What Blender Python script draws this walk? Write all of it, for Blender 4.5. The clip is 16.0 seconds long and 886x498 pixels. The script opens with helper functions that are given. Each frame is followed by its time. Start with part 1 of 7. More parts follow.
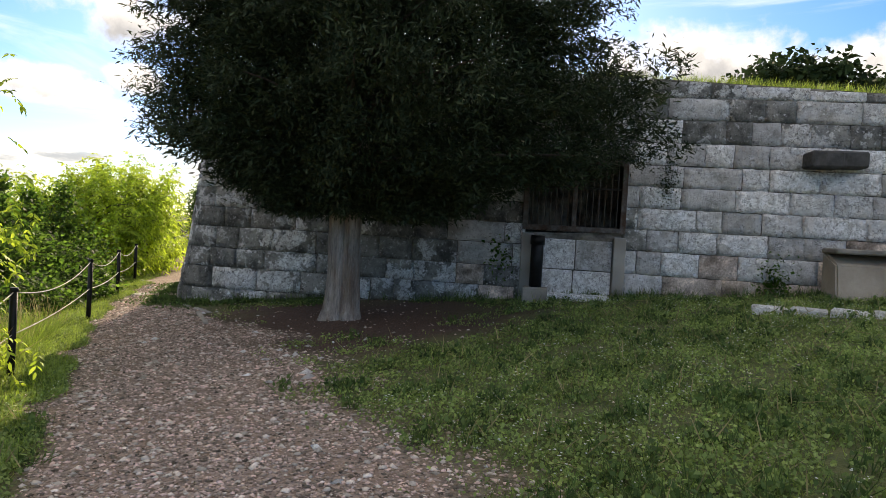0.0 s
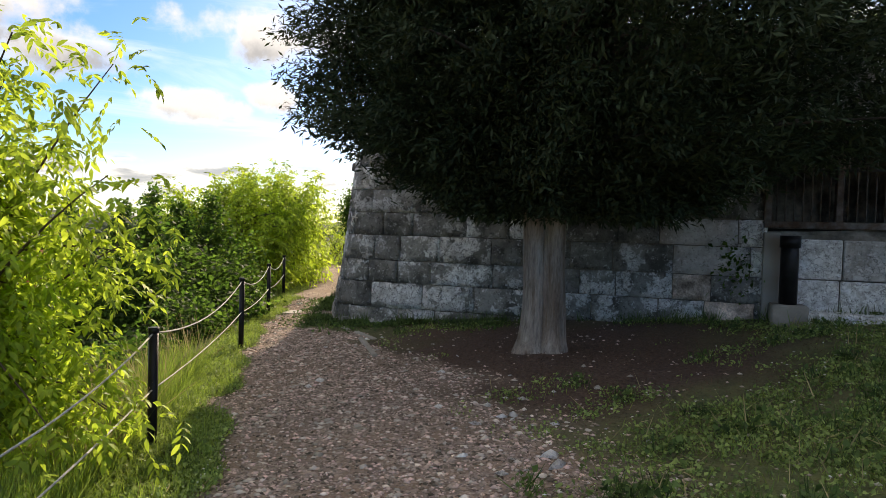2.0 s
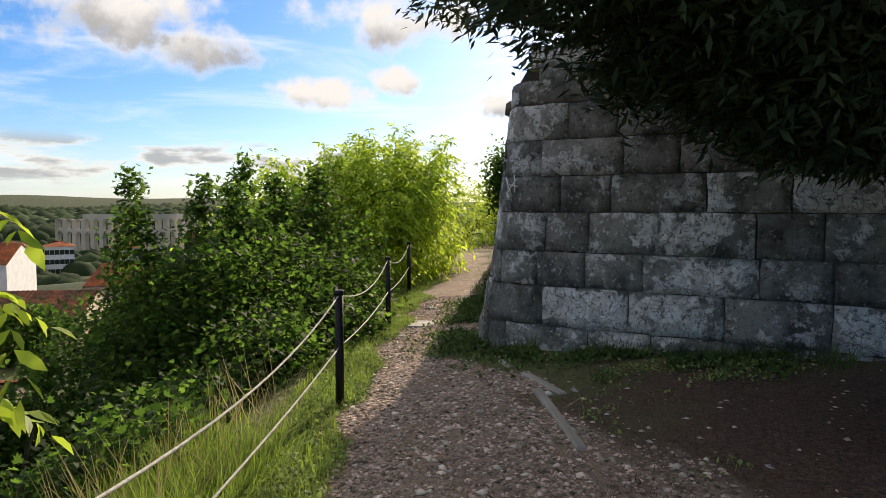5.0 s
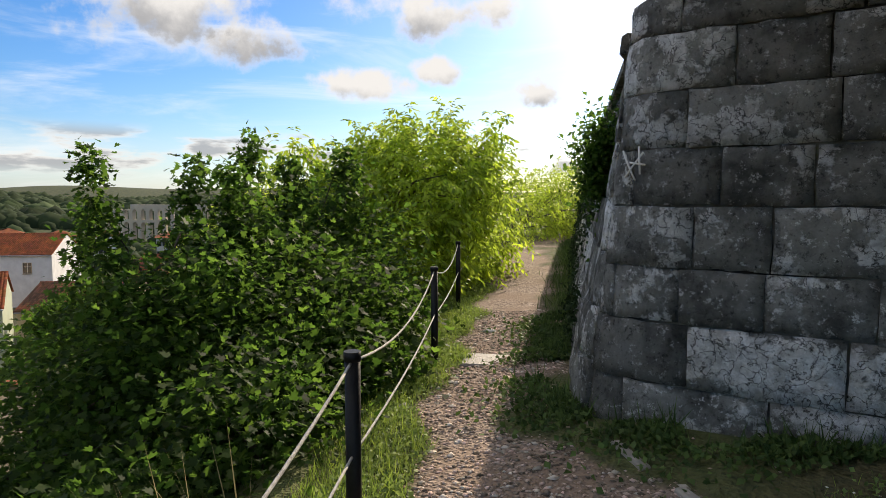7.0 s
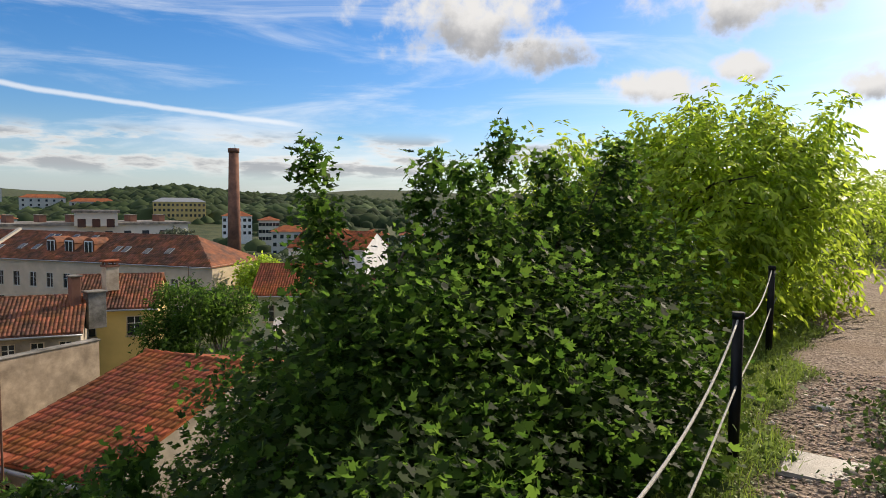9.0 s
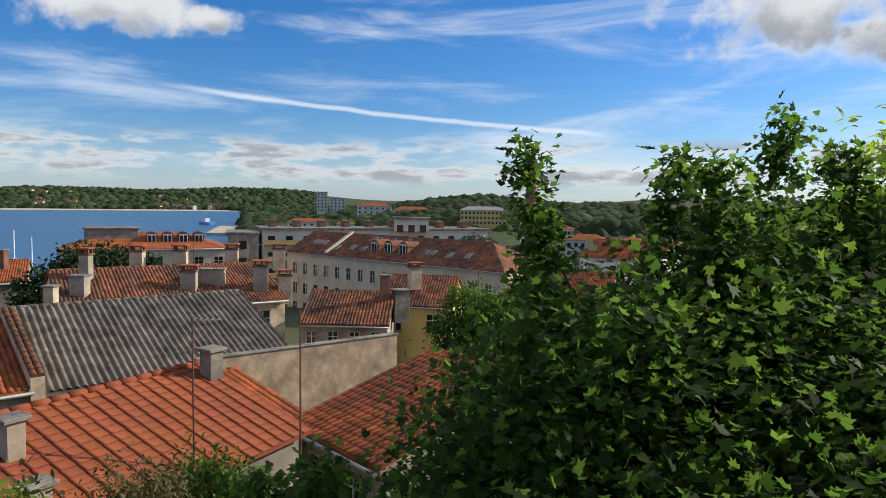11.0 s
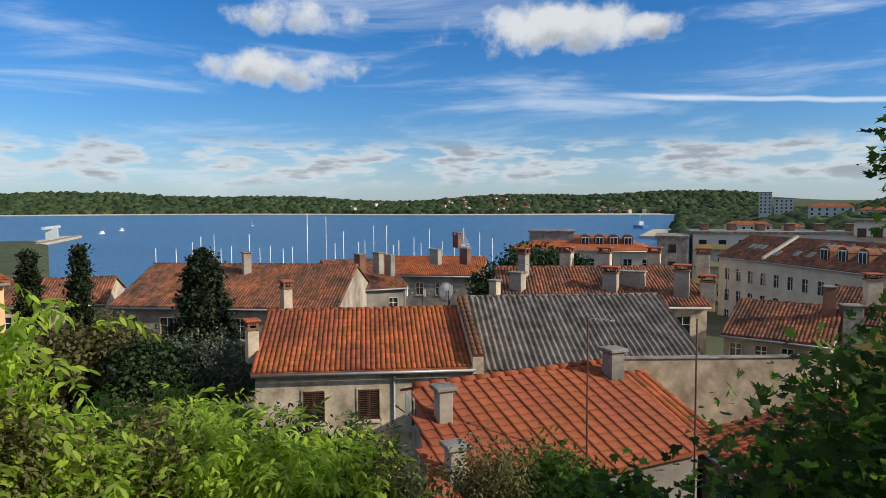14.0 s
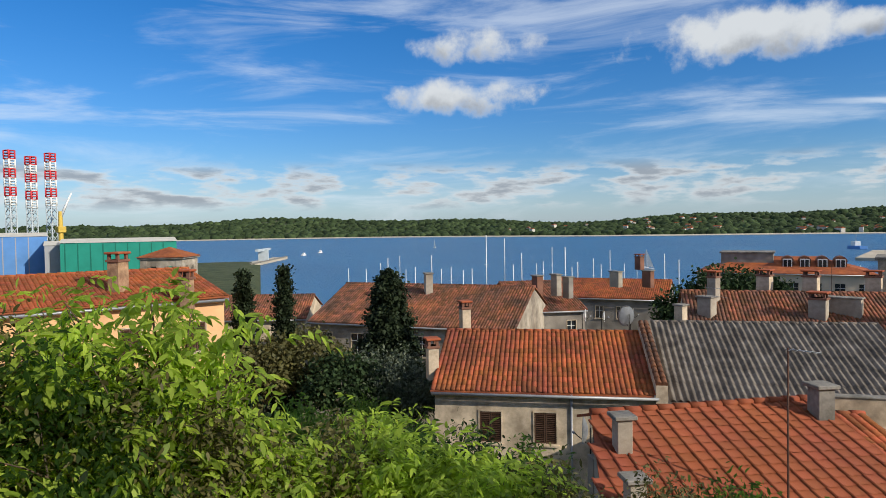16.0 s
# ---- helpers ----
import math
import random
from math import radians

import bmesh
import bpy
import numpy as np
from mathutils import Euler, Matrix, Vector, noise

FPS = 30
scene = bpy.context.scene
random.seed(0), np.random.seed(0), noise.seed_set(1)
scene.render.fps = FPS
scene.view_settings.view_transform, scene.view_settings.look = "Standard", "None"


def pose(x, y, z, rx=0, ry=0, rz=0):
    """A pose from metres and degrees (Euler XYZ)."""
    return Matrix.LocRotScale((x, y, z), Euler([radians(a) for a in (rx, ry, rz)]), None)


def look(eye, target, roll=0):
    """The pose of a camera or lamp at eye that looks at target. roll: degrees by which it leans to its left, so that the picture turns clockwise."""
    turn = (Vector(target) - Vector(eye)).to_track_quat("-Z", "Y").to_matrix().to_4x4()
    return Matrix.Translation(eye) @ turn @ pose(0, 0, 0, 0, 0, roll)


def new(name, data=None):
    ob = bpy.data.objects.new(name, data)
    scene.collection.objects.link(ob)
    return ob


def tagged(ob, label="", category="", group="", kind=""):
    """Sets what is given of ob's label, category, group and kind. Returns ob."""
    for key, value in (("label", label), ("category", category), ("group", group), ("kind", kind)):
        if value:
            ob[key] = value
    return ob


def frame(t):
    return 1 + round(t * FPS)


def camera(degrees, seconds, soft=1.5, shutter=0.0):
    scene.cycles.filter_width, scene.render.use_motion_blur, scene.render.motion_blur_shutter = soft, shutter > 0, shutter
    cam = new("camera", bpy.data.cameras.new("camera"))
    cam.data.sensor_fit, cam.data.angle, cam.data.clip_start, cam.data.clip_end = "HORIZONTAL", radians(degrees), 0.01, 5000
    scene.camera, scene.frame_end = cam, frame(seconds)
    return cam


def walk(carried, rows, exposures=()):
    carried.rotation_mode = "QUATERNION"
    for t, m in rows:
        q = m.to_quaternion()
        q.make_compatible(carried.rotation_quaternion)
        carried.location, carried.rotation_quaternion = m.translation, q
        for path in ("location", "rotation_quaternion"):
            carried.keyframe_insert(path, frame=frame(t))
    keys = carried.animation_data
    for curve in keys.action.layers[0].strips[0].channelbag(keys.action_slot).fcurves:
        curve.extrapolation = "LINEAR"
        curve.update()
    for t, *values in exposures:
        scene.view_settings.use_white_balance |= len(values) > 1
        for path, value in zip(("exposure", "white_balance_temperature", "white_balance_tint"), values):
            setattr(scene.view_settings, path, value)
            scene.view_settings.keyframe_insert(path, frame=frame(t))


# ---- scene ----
cam = camera(68.2, 16.0, soft=0.65)
PATH = [
    (0.0, pose(0.000, 0.000, 1.500, 88.84, -3.37, -0.13)),
    (0.5, pose(-0.298, 0.484, 1.501, 89.03, -3.15, 2.28)),
    (1.0, pose(-0.687, 0.988, 1.539, 89.07, -2.63, 5.20)),
    (1.5, pose(-0.973, 1.483, 1.541, 88.90, -2.30, 8.11)),
    (2.0, pose(-1.169, 2.045, 1.521, 88.47, -1.75, 10.62)),
    (2.5, pose(-1.433, 2.628, 1.517, 88.02, -1.29, 13.22)),
    (3.0, pose(-1.653, 3.222, 1.517, 87.44, -0.91, 15.22)),
    (3.5, pose(-1.981, 3.806, 1.486, 87.14, -0.72, 17.31)),
    (4.0, pose(-2.233, 4.411, 1.473, 87.04, -0.43, 19.41)),
    (6.5, pose(-3.568, 7.237, 1.505, 85.38, -0.03, 23.19)),
    (7.0, pose(-3.863, 7.765, 1.486, 85.52, -0.12, 24.88)),
    (7.5, pose(-4.060, 8.261, 1.474, 85.48, -0.50, 27.38)),
    (8.0, pose(-4.280, 8.690, 1.469, 85.43, -0.53, 32.16)),
    (8.5, pose(-4.546, 9.041, 1.490, 85.40, -0.69, 41.34)),
    (9.0, pose(-4.700, 9.371, 1.488, 85.79, -0.87, 49.53)),
    (9.5, pose(-4.898, 9.646, 1.480, 85.88, -0.88, 57.13)),
    (12.0, pose(-5.120, 10.650, 1.480, 86.05, -1.04, 85.25)),
    (12.5, pose(-5.160, 10.840, 1.480, 85.87, -0.83, 91.08)),
    (13.0, pose(-5.200, 10.990, 1.480, 85.88, -0.36, 99.02)),
    (13.5, pose(-5.220, 11.050, 1.480, 85.91, -0.10, 107.15)),
    (14.0, pose(-5.230, 11.080, 1.480, 86.13, 0.14, 111.72)),
    (14.5, pose(-5.240, 11.100, 1.480, 86.66, 0.44, 116.28)),
    (15.0, pose(-5.250, 11.120, 1.480, 87.28, 0.66, 120.81)),
    (15.5, pose(-5.250, 11.130, 1.480, 87.70, 0.68, 123.98)),
    (16.0, pose(-5.260, 11.150, 1.480, 88.15, 0.83, 127.23)),
]
EXPO = ((0.0, 0.47, 7800, 13), (1.5, 0.38, 7800, 13), (3.5, 0.2, 7700, 13), (6.5, 0.05, 7300, 12), (8.0, 0.0, 7300, 12), (9.5, -0.1, 6900, 11), (12.0, -0.2, 6500, 9), (16.0, -0.3, 6400, 8))
walk(cam, PATH, EXPO)

# ---- light ----
world = bpy.data.worlds.new("sky")
scene.world = world
world.use_nodes = True
SUN_BEARING, SUN_HEIGHT = 4.5, 26.0     # degrees left of +y, degrees up


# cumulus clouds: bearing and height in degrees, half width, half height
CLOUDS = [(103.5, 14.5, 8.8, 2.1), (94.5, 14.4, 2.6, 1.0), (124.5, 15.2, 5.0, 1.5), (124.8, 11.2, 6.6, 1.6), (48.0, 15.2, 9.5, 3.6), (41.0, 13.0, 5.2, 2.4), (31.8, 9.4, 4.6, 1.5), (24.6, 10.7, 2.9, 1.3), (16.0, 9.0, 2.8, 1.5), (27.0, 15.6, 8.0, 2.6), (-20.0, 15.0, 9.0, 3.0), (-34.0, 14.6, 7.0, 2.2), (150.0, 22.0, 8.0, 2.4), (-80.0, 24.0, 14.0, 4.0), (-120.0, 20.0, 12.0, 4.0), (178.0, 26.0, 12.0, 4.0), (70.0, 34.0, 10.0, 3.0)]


def build_sky():
    nt = world.node_tree
    nt.nodes.clear()
    N = nt.nodes.new
    out, bg, sky = N("ShaderNodeOutputWorld"), N("ShaderNodeBackground"), N("ShaderNodeTexSky")
    sky.sky_type, sky.sun_disc = "NISHITA", False
    sky.sun_elevation, sky.sun_rotation = radians(SUN_HEIGHT), radians(-SUN_BEARING)
    sky.air_density, sky.dust_density, sky.ozone_density = 1.0, 0.6, 2.5
    co, sep = N("ShaderNodeTexCoord"), N("ShaderNodeSeparateXYZ")
    nt.links.new(co.outputs["Generated"], sep.inputs[0])

    def m(op, a, b=0.0, c=0.0):
        n = N("ShaderNodeMath")
        n.operation = op
        for i, v in enumerate((a, b, c)):
            if isinstance(v, (int, float)):
                n.inputs[i].default_value = v
            else:
                nt.links.new(v, n.inputs[i])
        return n.outputs[0]

    def ramp(v, lo, hi):
        n = N("ShaderNodeMapRange")
        n.interpolation_type = "SMOOTHSTEP"
        nt.links.new(v, n.inputs["Value"])
        n.inputs["From Min"].default_value, n.inputs["From Max"].default_value = lo, hi
        return n.outputs[0]

    X, Y, Z = sep.outputs
    zc = m("MAXIMUM", Z, 0.0)
    bearing = m("MULTIPLY", m("ARCTAN2", m("MULTIPLY", X, -1.0), Y), 57.29578)
    elev = m("MULTIPLY", m("ARCSINE", Z), 57.29578)
    # ragged outlines: the direction is shaken by noise before the clouds are drawn
    n1 = N("ShaderNodeTexNoise")
    n1.inputs["Scale"].default_value, n1.inputs["Detail"].default_value, n1.inputs["Roughness"].default_value = 14.0, 9, 0.58
    nt.links.new(co.outputs["Generated"], n1.inputs["Vector"])
    n1s = N("ShaderNodeSeparateColor")
    nt.links.new(n1.outputs["Color"], n1s.inputs[0])
    jit = m("SUBTRACT", n1s.outputs[0], 0.5)
    jit2 = m("SUBTRACT", n1s.outputs[1], 0.5)
    body, lift = None, None
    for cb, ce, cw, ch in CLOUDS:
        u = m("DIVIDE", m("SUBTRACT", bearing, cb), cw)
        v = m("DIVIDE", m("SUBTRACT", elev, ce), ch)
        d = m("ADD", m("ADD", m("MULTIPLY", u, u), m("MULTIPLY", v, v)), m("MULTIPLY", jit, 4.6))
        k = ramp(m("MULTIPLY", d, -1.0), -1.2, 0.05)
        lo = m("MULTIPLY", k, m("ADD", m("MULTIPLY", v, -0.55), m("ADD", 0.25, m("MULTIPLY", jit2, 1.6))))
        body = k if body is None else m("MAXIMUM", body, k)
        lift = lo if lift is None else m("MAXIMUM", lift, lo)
    # bank of small clouds low over the horizon, and thin high streaks
    cb3 = N("ShaderNodeCombineXYZ")
    nt.links.new(m("MULTIPLY", bearing, 0.16), cb3.inputs[0])
    nt.links.new(m("MULTIPLY", elev, 0.62), cb3.inputs[1])
    n2 = N("ShaderNodeTexNoise")
    n2.inputs["Scale"].default_value, n2.inputs["Detail"].default_value, n2.inputs["Roughness"].default_value = 1.0, 8, 0.55
    nt.links.new(cb3.outputs[0], n2.inputs["Vector"])
    band = m("MULTIPLY", ramp(elev, 1.2, 2.6), m("SUBTRACT", 1.0, ramp(elev, 4.4, 6.0)))
    bank = m("MULTIPLY", ramp(n2.outputs["Fac"], 0.43, 0.58), band)
    bank_lo = ramp(n2.outputs["Fac"], 0.50, 0.64)
    cb4 = N("ShaderNodeCombineXYZ")
    nt.links.new(m("ADD", m("MULTIPLY", bearing, 0.05), m("MULTIPLY", elev, 0.05)), cb4.inputs[0])
    nt.links.new(m("MULTIPLY", elev, 0.30), cb4.inputs[1])
    cb4.inputs[2].default_value = 4.0
    n3 = N("ShaderNodeTexNoise")
    n3.inputs["Scale"].default_value, n3.inputs["Detail"].default_value, n3.inputs["Roughness"].default_value, n3.inputs["Distortion"].default_value = 1.0, 9, 0.6, 0.5
    nt.links.new(cb4.outputs[0], n3.inputs["Vector"])
    near_sun = ramp(m("MULTIPLY", m("ABSOLUTE", m("SUBTRACT", bearing, SUN_BEARING)), -1.0), -70.0, -12.0)
    cirrus = ramp(n3.outputs["Fac"], 0.46, 0.74)
    # streaks are thickened high up, out of view, for whiter fill light
    cirrus = m("MULTIPLY", cirrus, m("ADD", m("ADD", 0.5, m("MULTIPLY", ramp(elev, 22.0, 45.0), 0.35)), m("MULTIPLY", near_sun, 0.10)))
    trail = ramp(m("MULTIPLY", m("ABSOLUTE", m("ADD", m("SUBTRACT", elev, m("ADD", 6.2, m("MULTIPLY", m("SUBTRACT", bearing, 61.9), 0.08))), m("MULTIPLY", jit, 0.4))), -1.0), -0.30, -0.05)
    trail = m("MULTIPLY", trail, m("MULTIPLY", ramp(bearing, 60.0, 64.0), m("SUBTRACT", 1.0, ramp(bearing, 92.0, 99.0))))
    dx, dy, dz = (-math.sin(radians(SUN_BEARING)) * math.cos(radians(SUN_HEIGHT)), math.cos(radians(SUN_BEARING)) * math.cos(radians(SUN_HEIGHT)), math.sin(radians(SUN_HEIGHT)))
    dot = m("ADD", m("ADD", m("MULTIPLY", X, dx), m("MULTIPLY", Y, dy)), m("MULTIPLY", Z, dz))
    glow = ramp(dot, 0.945, 1.0)
    haze = m("SUBTRACT", 1.0, ramp(elev, 0.0, 7.0))

    def mix(f, a, b):
        n = N("ShaderNodeMix")
        n.data_type = "RGBA"
        for sock, v in ((n.inputs[0], f), (n.inputs[6], a), (n.inputs[7], b)):
            if isinstance(v, (int, float)):
                sock.default_value = v
            elif isinstance(v, tuple):
                sock.default_value = (*v, 1)
            else:
                nt.links.new(v, sock)
        return n.outputs[2]

    hs = N("ShaderNodeHueSaturation")
    hs.inputs["Saturation"].default_value, hs.inputs["Value"].default_value = 1.22, 1.0
    tint = N("ShaderNodeMix")
    tint.data_type, tint.blend_type = "RGBA", "MULTIPLY"
    tint.inputs[0].default_value = 1.0
    nt.links.new(sky.outputs[0], tint.inputs[6])
    tint.inputs[7].default_value = (0.84, 1.0, 1.30, 1)
    nt.links.new(tint.outputs[2], hs.inputs["Color"])
    c = mix(m("MULTIPLY", haze, 0.35), hs.outputs[0], (6.0, 7.2, 8.6))
    c = mix(cirrus, c, (8.6, 9.2, 10.0))
    c = mix(m("MULTIPLY", trail, 0.6), c, (8.6, 9.1, 9.8))
    c = mix(m("MULTIPLY", bank, 0.9), c, mix(bank_lo, (7.6, 7.8, 8.0), (3.6, 3.9, 4.4)))
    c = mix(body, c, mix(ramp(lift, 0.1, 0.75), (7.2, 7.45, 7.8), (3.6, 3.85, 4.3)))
    # unseen cloud layer above the view, added to brighten the fill light
    n5 = N("ShaderNodeTexNoise")
    n5.inputs["Scale"].default_value, n5.inputs["Detail"].default_value, n5.inputs["Roughness"].default_value = 3.2, 7, 0.55
    nt.links.new(co.outputs["Generated"], n5.inputs["Vector"])
    c = mix(m("MULTIPLY", ramp(n5.outputs["Fac"], 0.44, 0.56), ramp(elev, 20.0, 27.0)), c, (8.4, 8.4, 8.4))
    c = mix(m("MULTIPLY", glow, 0.7), c, (11.5, 11.3, 10.9))
    nt.links.new(c, bg.inputs[0])
    bg.inputs[1].default_value = 0.118
    nt.links.new(bg.outputs[0], out.inputs[0])


build_sky()
sun = new("sun", bpy.data.lights.new("sun", "SUN"))
sun.data.energy, sun.data.angle, sun.data.color = 5.6, radians(0.5), (1.0, 0.90, 0.76)
sb, sh = radians(SUN_BEARING), radians(SUN_HEIGHT)
sun.matrix_world = look((-math.sin(sb) * math.cos(sh) * 50, math.cos(sb) * math.cos(sh) * 50, math.sin(sh) * 50), (0, 0, 0))

# ---- materials ----


def material(name, base, rough=0.8, var=0.25, scale=4.0, bump=0.3, bump_scale=30.0, second=None, second_scale=0.8, second_amount=0.5, metal=0.0, island=0.0, spec=0.18, translucent=0.0, objrand=0.0, coord="Object", fleck=None, stretch=1.0, pit_shade=0.0, glow=1.6):
    """Base colour with two scales of variation, stains of a second colour and fine relief."""
    mt = bpy.data.materials.new(name)
    mt.use_nodes = True
    nt = mt.node_tree
    N, L = nt.nodes.new, nt.links.new
    bs = nt.nodes["Principled BSDF"]
    out = nt.nodes["Material Output"]
    co = N("ShaderNodeTexCoord").outputs[coord] if coord == "Object" else N("ShaderNodeNewGeometry").outputs["Position"]

    if stretch != 1.0:
        mp = N("ShaderNodeMapping")
        mp.inputs["Scale"].default_value = (1, 1, stretch)
        L(co, mp.inputs["Vector"])
        co = mp.outputs[0]

    def tex(s, detail=6, rough_=0.6):
        t = N("ShaderNodeTexNoise")
        t.inputs["Scale"].default_value, t.inputs["Detail"].default_value, t.inputs["Roughness"].default_value = s, detail, rough_
        L(co, t.inputs["Vector"])
        return t.outputs["Fac"]

    def rng(v, lo, hi, a, b):
        r = N("ShaderNodeMapRange")
        L(v, r.inputs["Value"])
        for k, q in zip(("From Min", "From Max", "To Min", "To Max"), (lo, hi, a, b)):
            r.inputs[k].default_value = q
        return r.outputs[0]

    def mixc(f, a, b, blend="MIX"):
        n = N("ShaderNodeMix")
        n.data_type, n.blend_type = "RGBA", blend
        for sock, v in ((n.inputs[0], f), (n.inputs[6], a), (n.inputs[7], b)):
            if isinstance(v, float):
                sock.default_value = v
            elif isinstance(v, tuple):
                sock.default_value = (*v[:3], 1)
            else:
                L(v, sock)
        return n.outputs[2]

    c = base
    if second:
        c = mixc(rng(tex(second_scale, 8, 0.65), 0.5 - 0.25 * second_amount, 0.72 - 0.2 * second_amount, 0.0, 1.0), base, second)
    val = rng(tex(scale), 0.3, 0.7, 1 - var, 1 + var)
    hs = N("ShaderNodeHueSaturation")
    if isinstance(c, tuple):
        hs.inputs["Color"].default_value = (*c[:3], 1)
    else:
        L(c, hs.inputs["Color"])
    L(val, hs.inputs["Value"])
    c = hs.outputs[0]
    if island or objrand:
        rnd = N("ShaderNodeNewGeometry").outputs["Random Per Island"] if island else N("ShaderNodeObjectInfo").outputs["Random"]
        k = island or objrand
        h2 = N("ShaderNodeHueSaturation")
        L(c, h2.inputs["Color"])
        L(rng(rnd, 0, 1, 1 - k, 1 + k), h2.inputs["Value"])
        L(rng(rnd, 0, 1, 0.5 + 0.03 * k, 0.5 - 0.03 * k), h2.inputs["Hue"])
        c = h2.outputs[0]
    # fine lighter and darker grain in the colour, in place of relief shading
    if pit_shade:
        h4 = N("ShaderNodeHueSaturation")
        L(c, h4.inputs["Color"])
        L(rng(tex(34, 6, 0.8), 0.36, 0.62, 1 - pit_shade, 1 + pit_shade), h4.inputs["Value"])
        c = h4.outputs[0]
    if fleck:
        c = mixc(rng(tex(fleck[1], 9, 0.72), fleck[2], fleck[2] + 0.035, 0.0, 0.85), c, fleck[0])
    L(c, bs.inputs["Base Color"])
    bs.inputs["Roughness"].default_value, bs.inputs["Metallic"].default_value = rough, metal
    bs.inputs["Specular IOR Level"].default_value = spec
    if bump:
        b = N("ShaderNodeBump")
        b.inputs["Strength"].default_value, b.inputs["Distance"].default_value = bump, 0.03
        L(tex(bump_scale, 8, 0.75), b.inputs["Height"])
        L(b.outputs[0], bs.inputs["Normal"])
    if translucent:
        tr, ms = N("ShaderNodeBsdfTranslucent"), N("ShaderNodeMixShader")
        h3 = N("ShaderNodeHueSaturation")
        h3.inputs["Value"].default_value, h3.inputs["Hue"].default_value, h3.inputs["Saturation"].default_value = glow, 0.492, 1.05
        L(c, h3.inputs["Color"])
        L(h3.outputs[0], tr.inputs["Color"])
        ms.inputs[0].default_value = translucent
        L(bs.outputs[0], ms.inputs[1])
        L(tr.outputs[0], ms.inputs[2])
        L(ms.outputs[0], out.inputs["Surface"])
    return mt




def wall_stone_material(name, dark, grey, pale, patch):
    """Weathered block: grey skin with black crust, ragged pale patches where it has flaked, cracks and tool marks."""
    mt = bpy.data.materials.new(name)
    mt.use_nodes = True
    nt = mt.node_tree
    N, L = nt.nodes.new, nt.links.new
    bs = nt.nodes["Principled BSDF"]
    pos = N("ShaderNodeNewGeometry").outputs["Position"]
    rnd = N("ShaderNodeObjectInfo").outputs["Random"]

    def tex(sc, d=8, r=0.65, vec=None):
        t = N("ShaderNodeTexNoise")
        t.inputs["Scale"].default_value, t.inputs["Detail"].default_value, t.inputs["Roughness"].default_value = sc, d, r
        L(vec or pos, t.inputs["Vector"])
        return t.outputs["Fac"]

    def rng(v, lo, hi, a=0.0, b=1.0):
        r = N("ShaderNodeMapRange")
        L(v, r.inputs["Value"])
        for k, q in zip(("From Min", "From Max", "To Min", "To Max"), (lo, hi, a, b)):
            r.inputs[k].default_value = q
        return r.outputs[0]

    def mth(op, a, b):
        n = N("ShaderNodeMath")
        n.operation = op
        for k, v in enumerate((a, b)):
            if isinstance(v, (int, float)):
                n.inputs[k].default_value = v
            else:
                L(v, n.inputs[k])
        return n.outputs[0]

    def mixc(f, a, b):
        n = N("ShaderNodeMix")
        n.data_type = "RGBA"
        for sock, v in ((n.inputs[0], f), (n.inputs[6], a), (n.inputs[7], b)):
            if isinstance(v, tuple):
                sock.default_value = (*v, 1)
            else:
                L(v, sock)
        return n.outputs[2]

    c = mixc(rng(tex(3.2), 0.36, 0.60), dark, grey)
    # flaked patches: more of them on some blocks than on others
    p = mth("ADD", tex(2.3, 10, 0.62), mth("MULTIPLY", mth("SUBTRACT", rnd, 0.5), 0.22))
    flake = rng(p, patch, patch + 0.03)
    inner = mixc(rng(tex(11, 9, 0.7), 0.38, 0.62), (pale[0] * 0.55, pale[1] * 0.54, pale[2] * 0.52), pale)
    vo = N("ShaderNodeTexVoronoi")
    vo.feature = "DISTANCE_TO_EDGE"
    vo.inputs["Scale"].default_value = 8.0
    shake = N("ShaderNodeTexNoise")
    shake.inputs["Scale"].default_value, shake.inputs["Detail"].default_value = 9.0, 5
    L(pos, shake.inputs["Vector"])
    ad = N("ShaderNodeVectorMath")
    ad.operation = "MULTIPLY_ADD"
    L(shake.outputs["Color"], ad.inputs[0])
    ad.inputs[1].default_value = (0.28, 0.28, 0.28)
    L(pos, ad.inputs[2])
    L(ad.outputs[0], vo.inputs["Vector"])
    crack = rng(vo.outputs["Distance"], 0.0, 0.035)
    inner = mixc(crack, (dark[0] * 0.5, dark[1] * 0.5, dark[2] * 0.5), inner)
    c = mixc(flake, c, inner)
    # fine speckle of lichen, and dark spots painted in as shaded hollows
    c = mixc(rng(tex(15, 9, 0.78), 0.56, 0.62, 0.0, 0.75), c, pale)
    c = mixc(rng(tex(21, 9, 0.82), 0.46, 0.38, 0.0, 0.85), c, (dark[0] * 0.4, dark[1] * 0.4, dark[2] * 0.4))
    hs = N("ShaderNodeHueSaturation")
    L(c, hs.inputs["Color"])
    L(rng(rnd, 0, 1, 0.72, 1.28), hs.inputs["Value"])
    L(hs.outputs[0], bs.inputs["Base Color"])
    bs.inputs["Roughness"].default_value, bs.inputs["Specular IOR Level"].default_value = 0.92, 0.2
    # oblique tool marks and rough grain
    mp = N("ShaderNodeMapping")
    mp.inputs["Rotation"].default_value = (0.0, radians(35), 0.0)
    mp.inputs["Scale"].default_value = (30, 30, 9)
    L(pos, mp.inputs["Vector"])
    b1 = N("ShaderNodeBump")
    b1.inputs["Strength"].default_value, b1.inputs["Distance"].default_value = 0.8, 0.02
    L(tex(1.0, 4, 0.5, mp.outputs[0]), b1.inputs["Height"])
    b2 = N("ShaderNodeBump")
    b2.inputs["Strength"].default_value, b2.inputs["Distance"].default_value = 1.0, 0.03
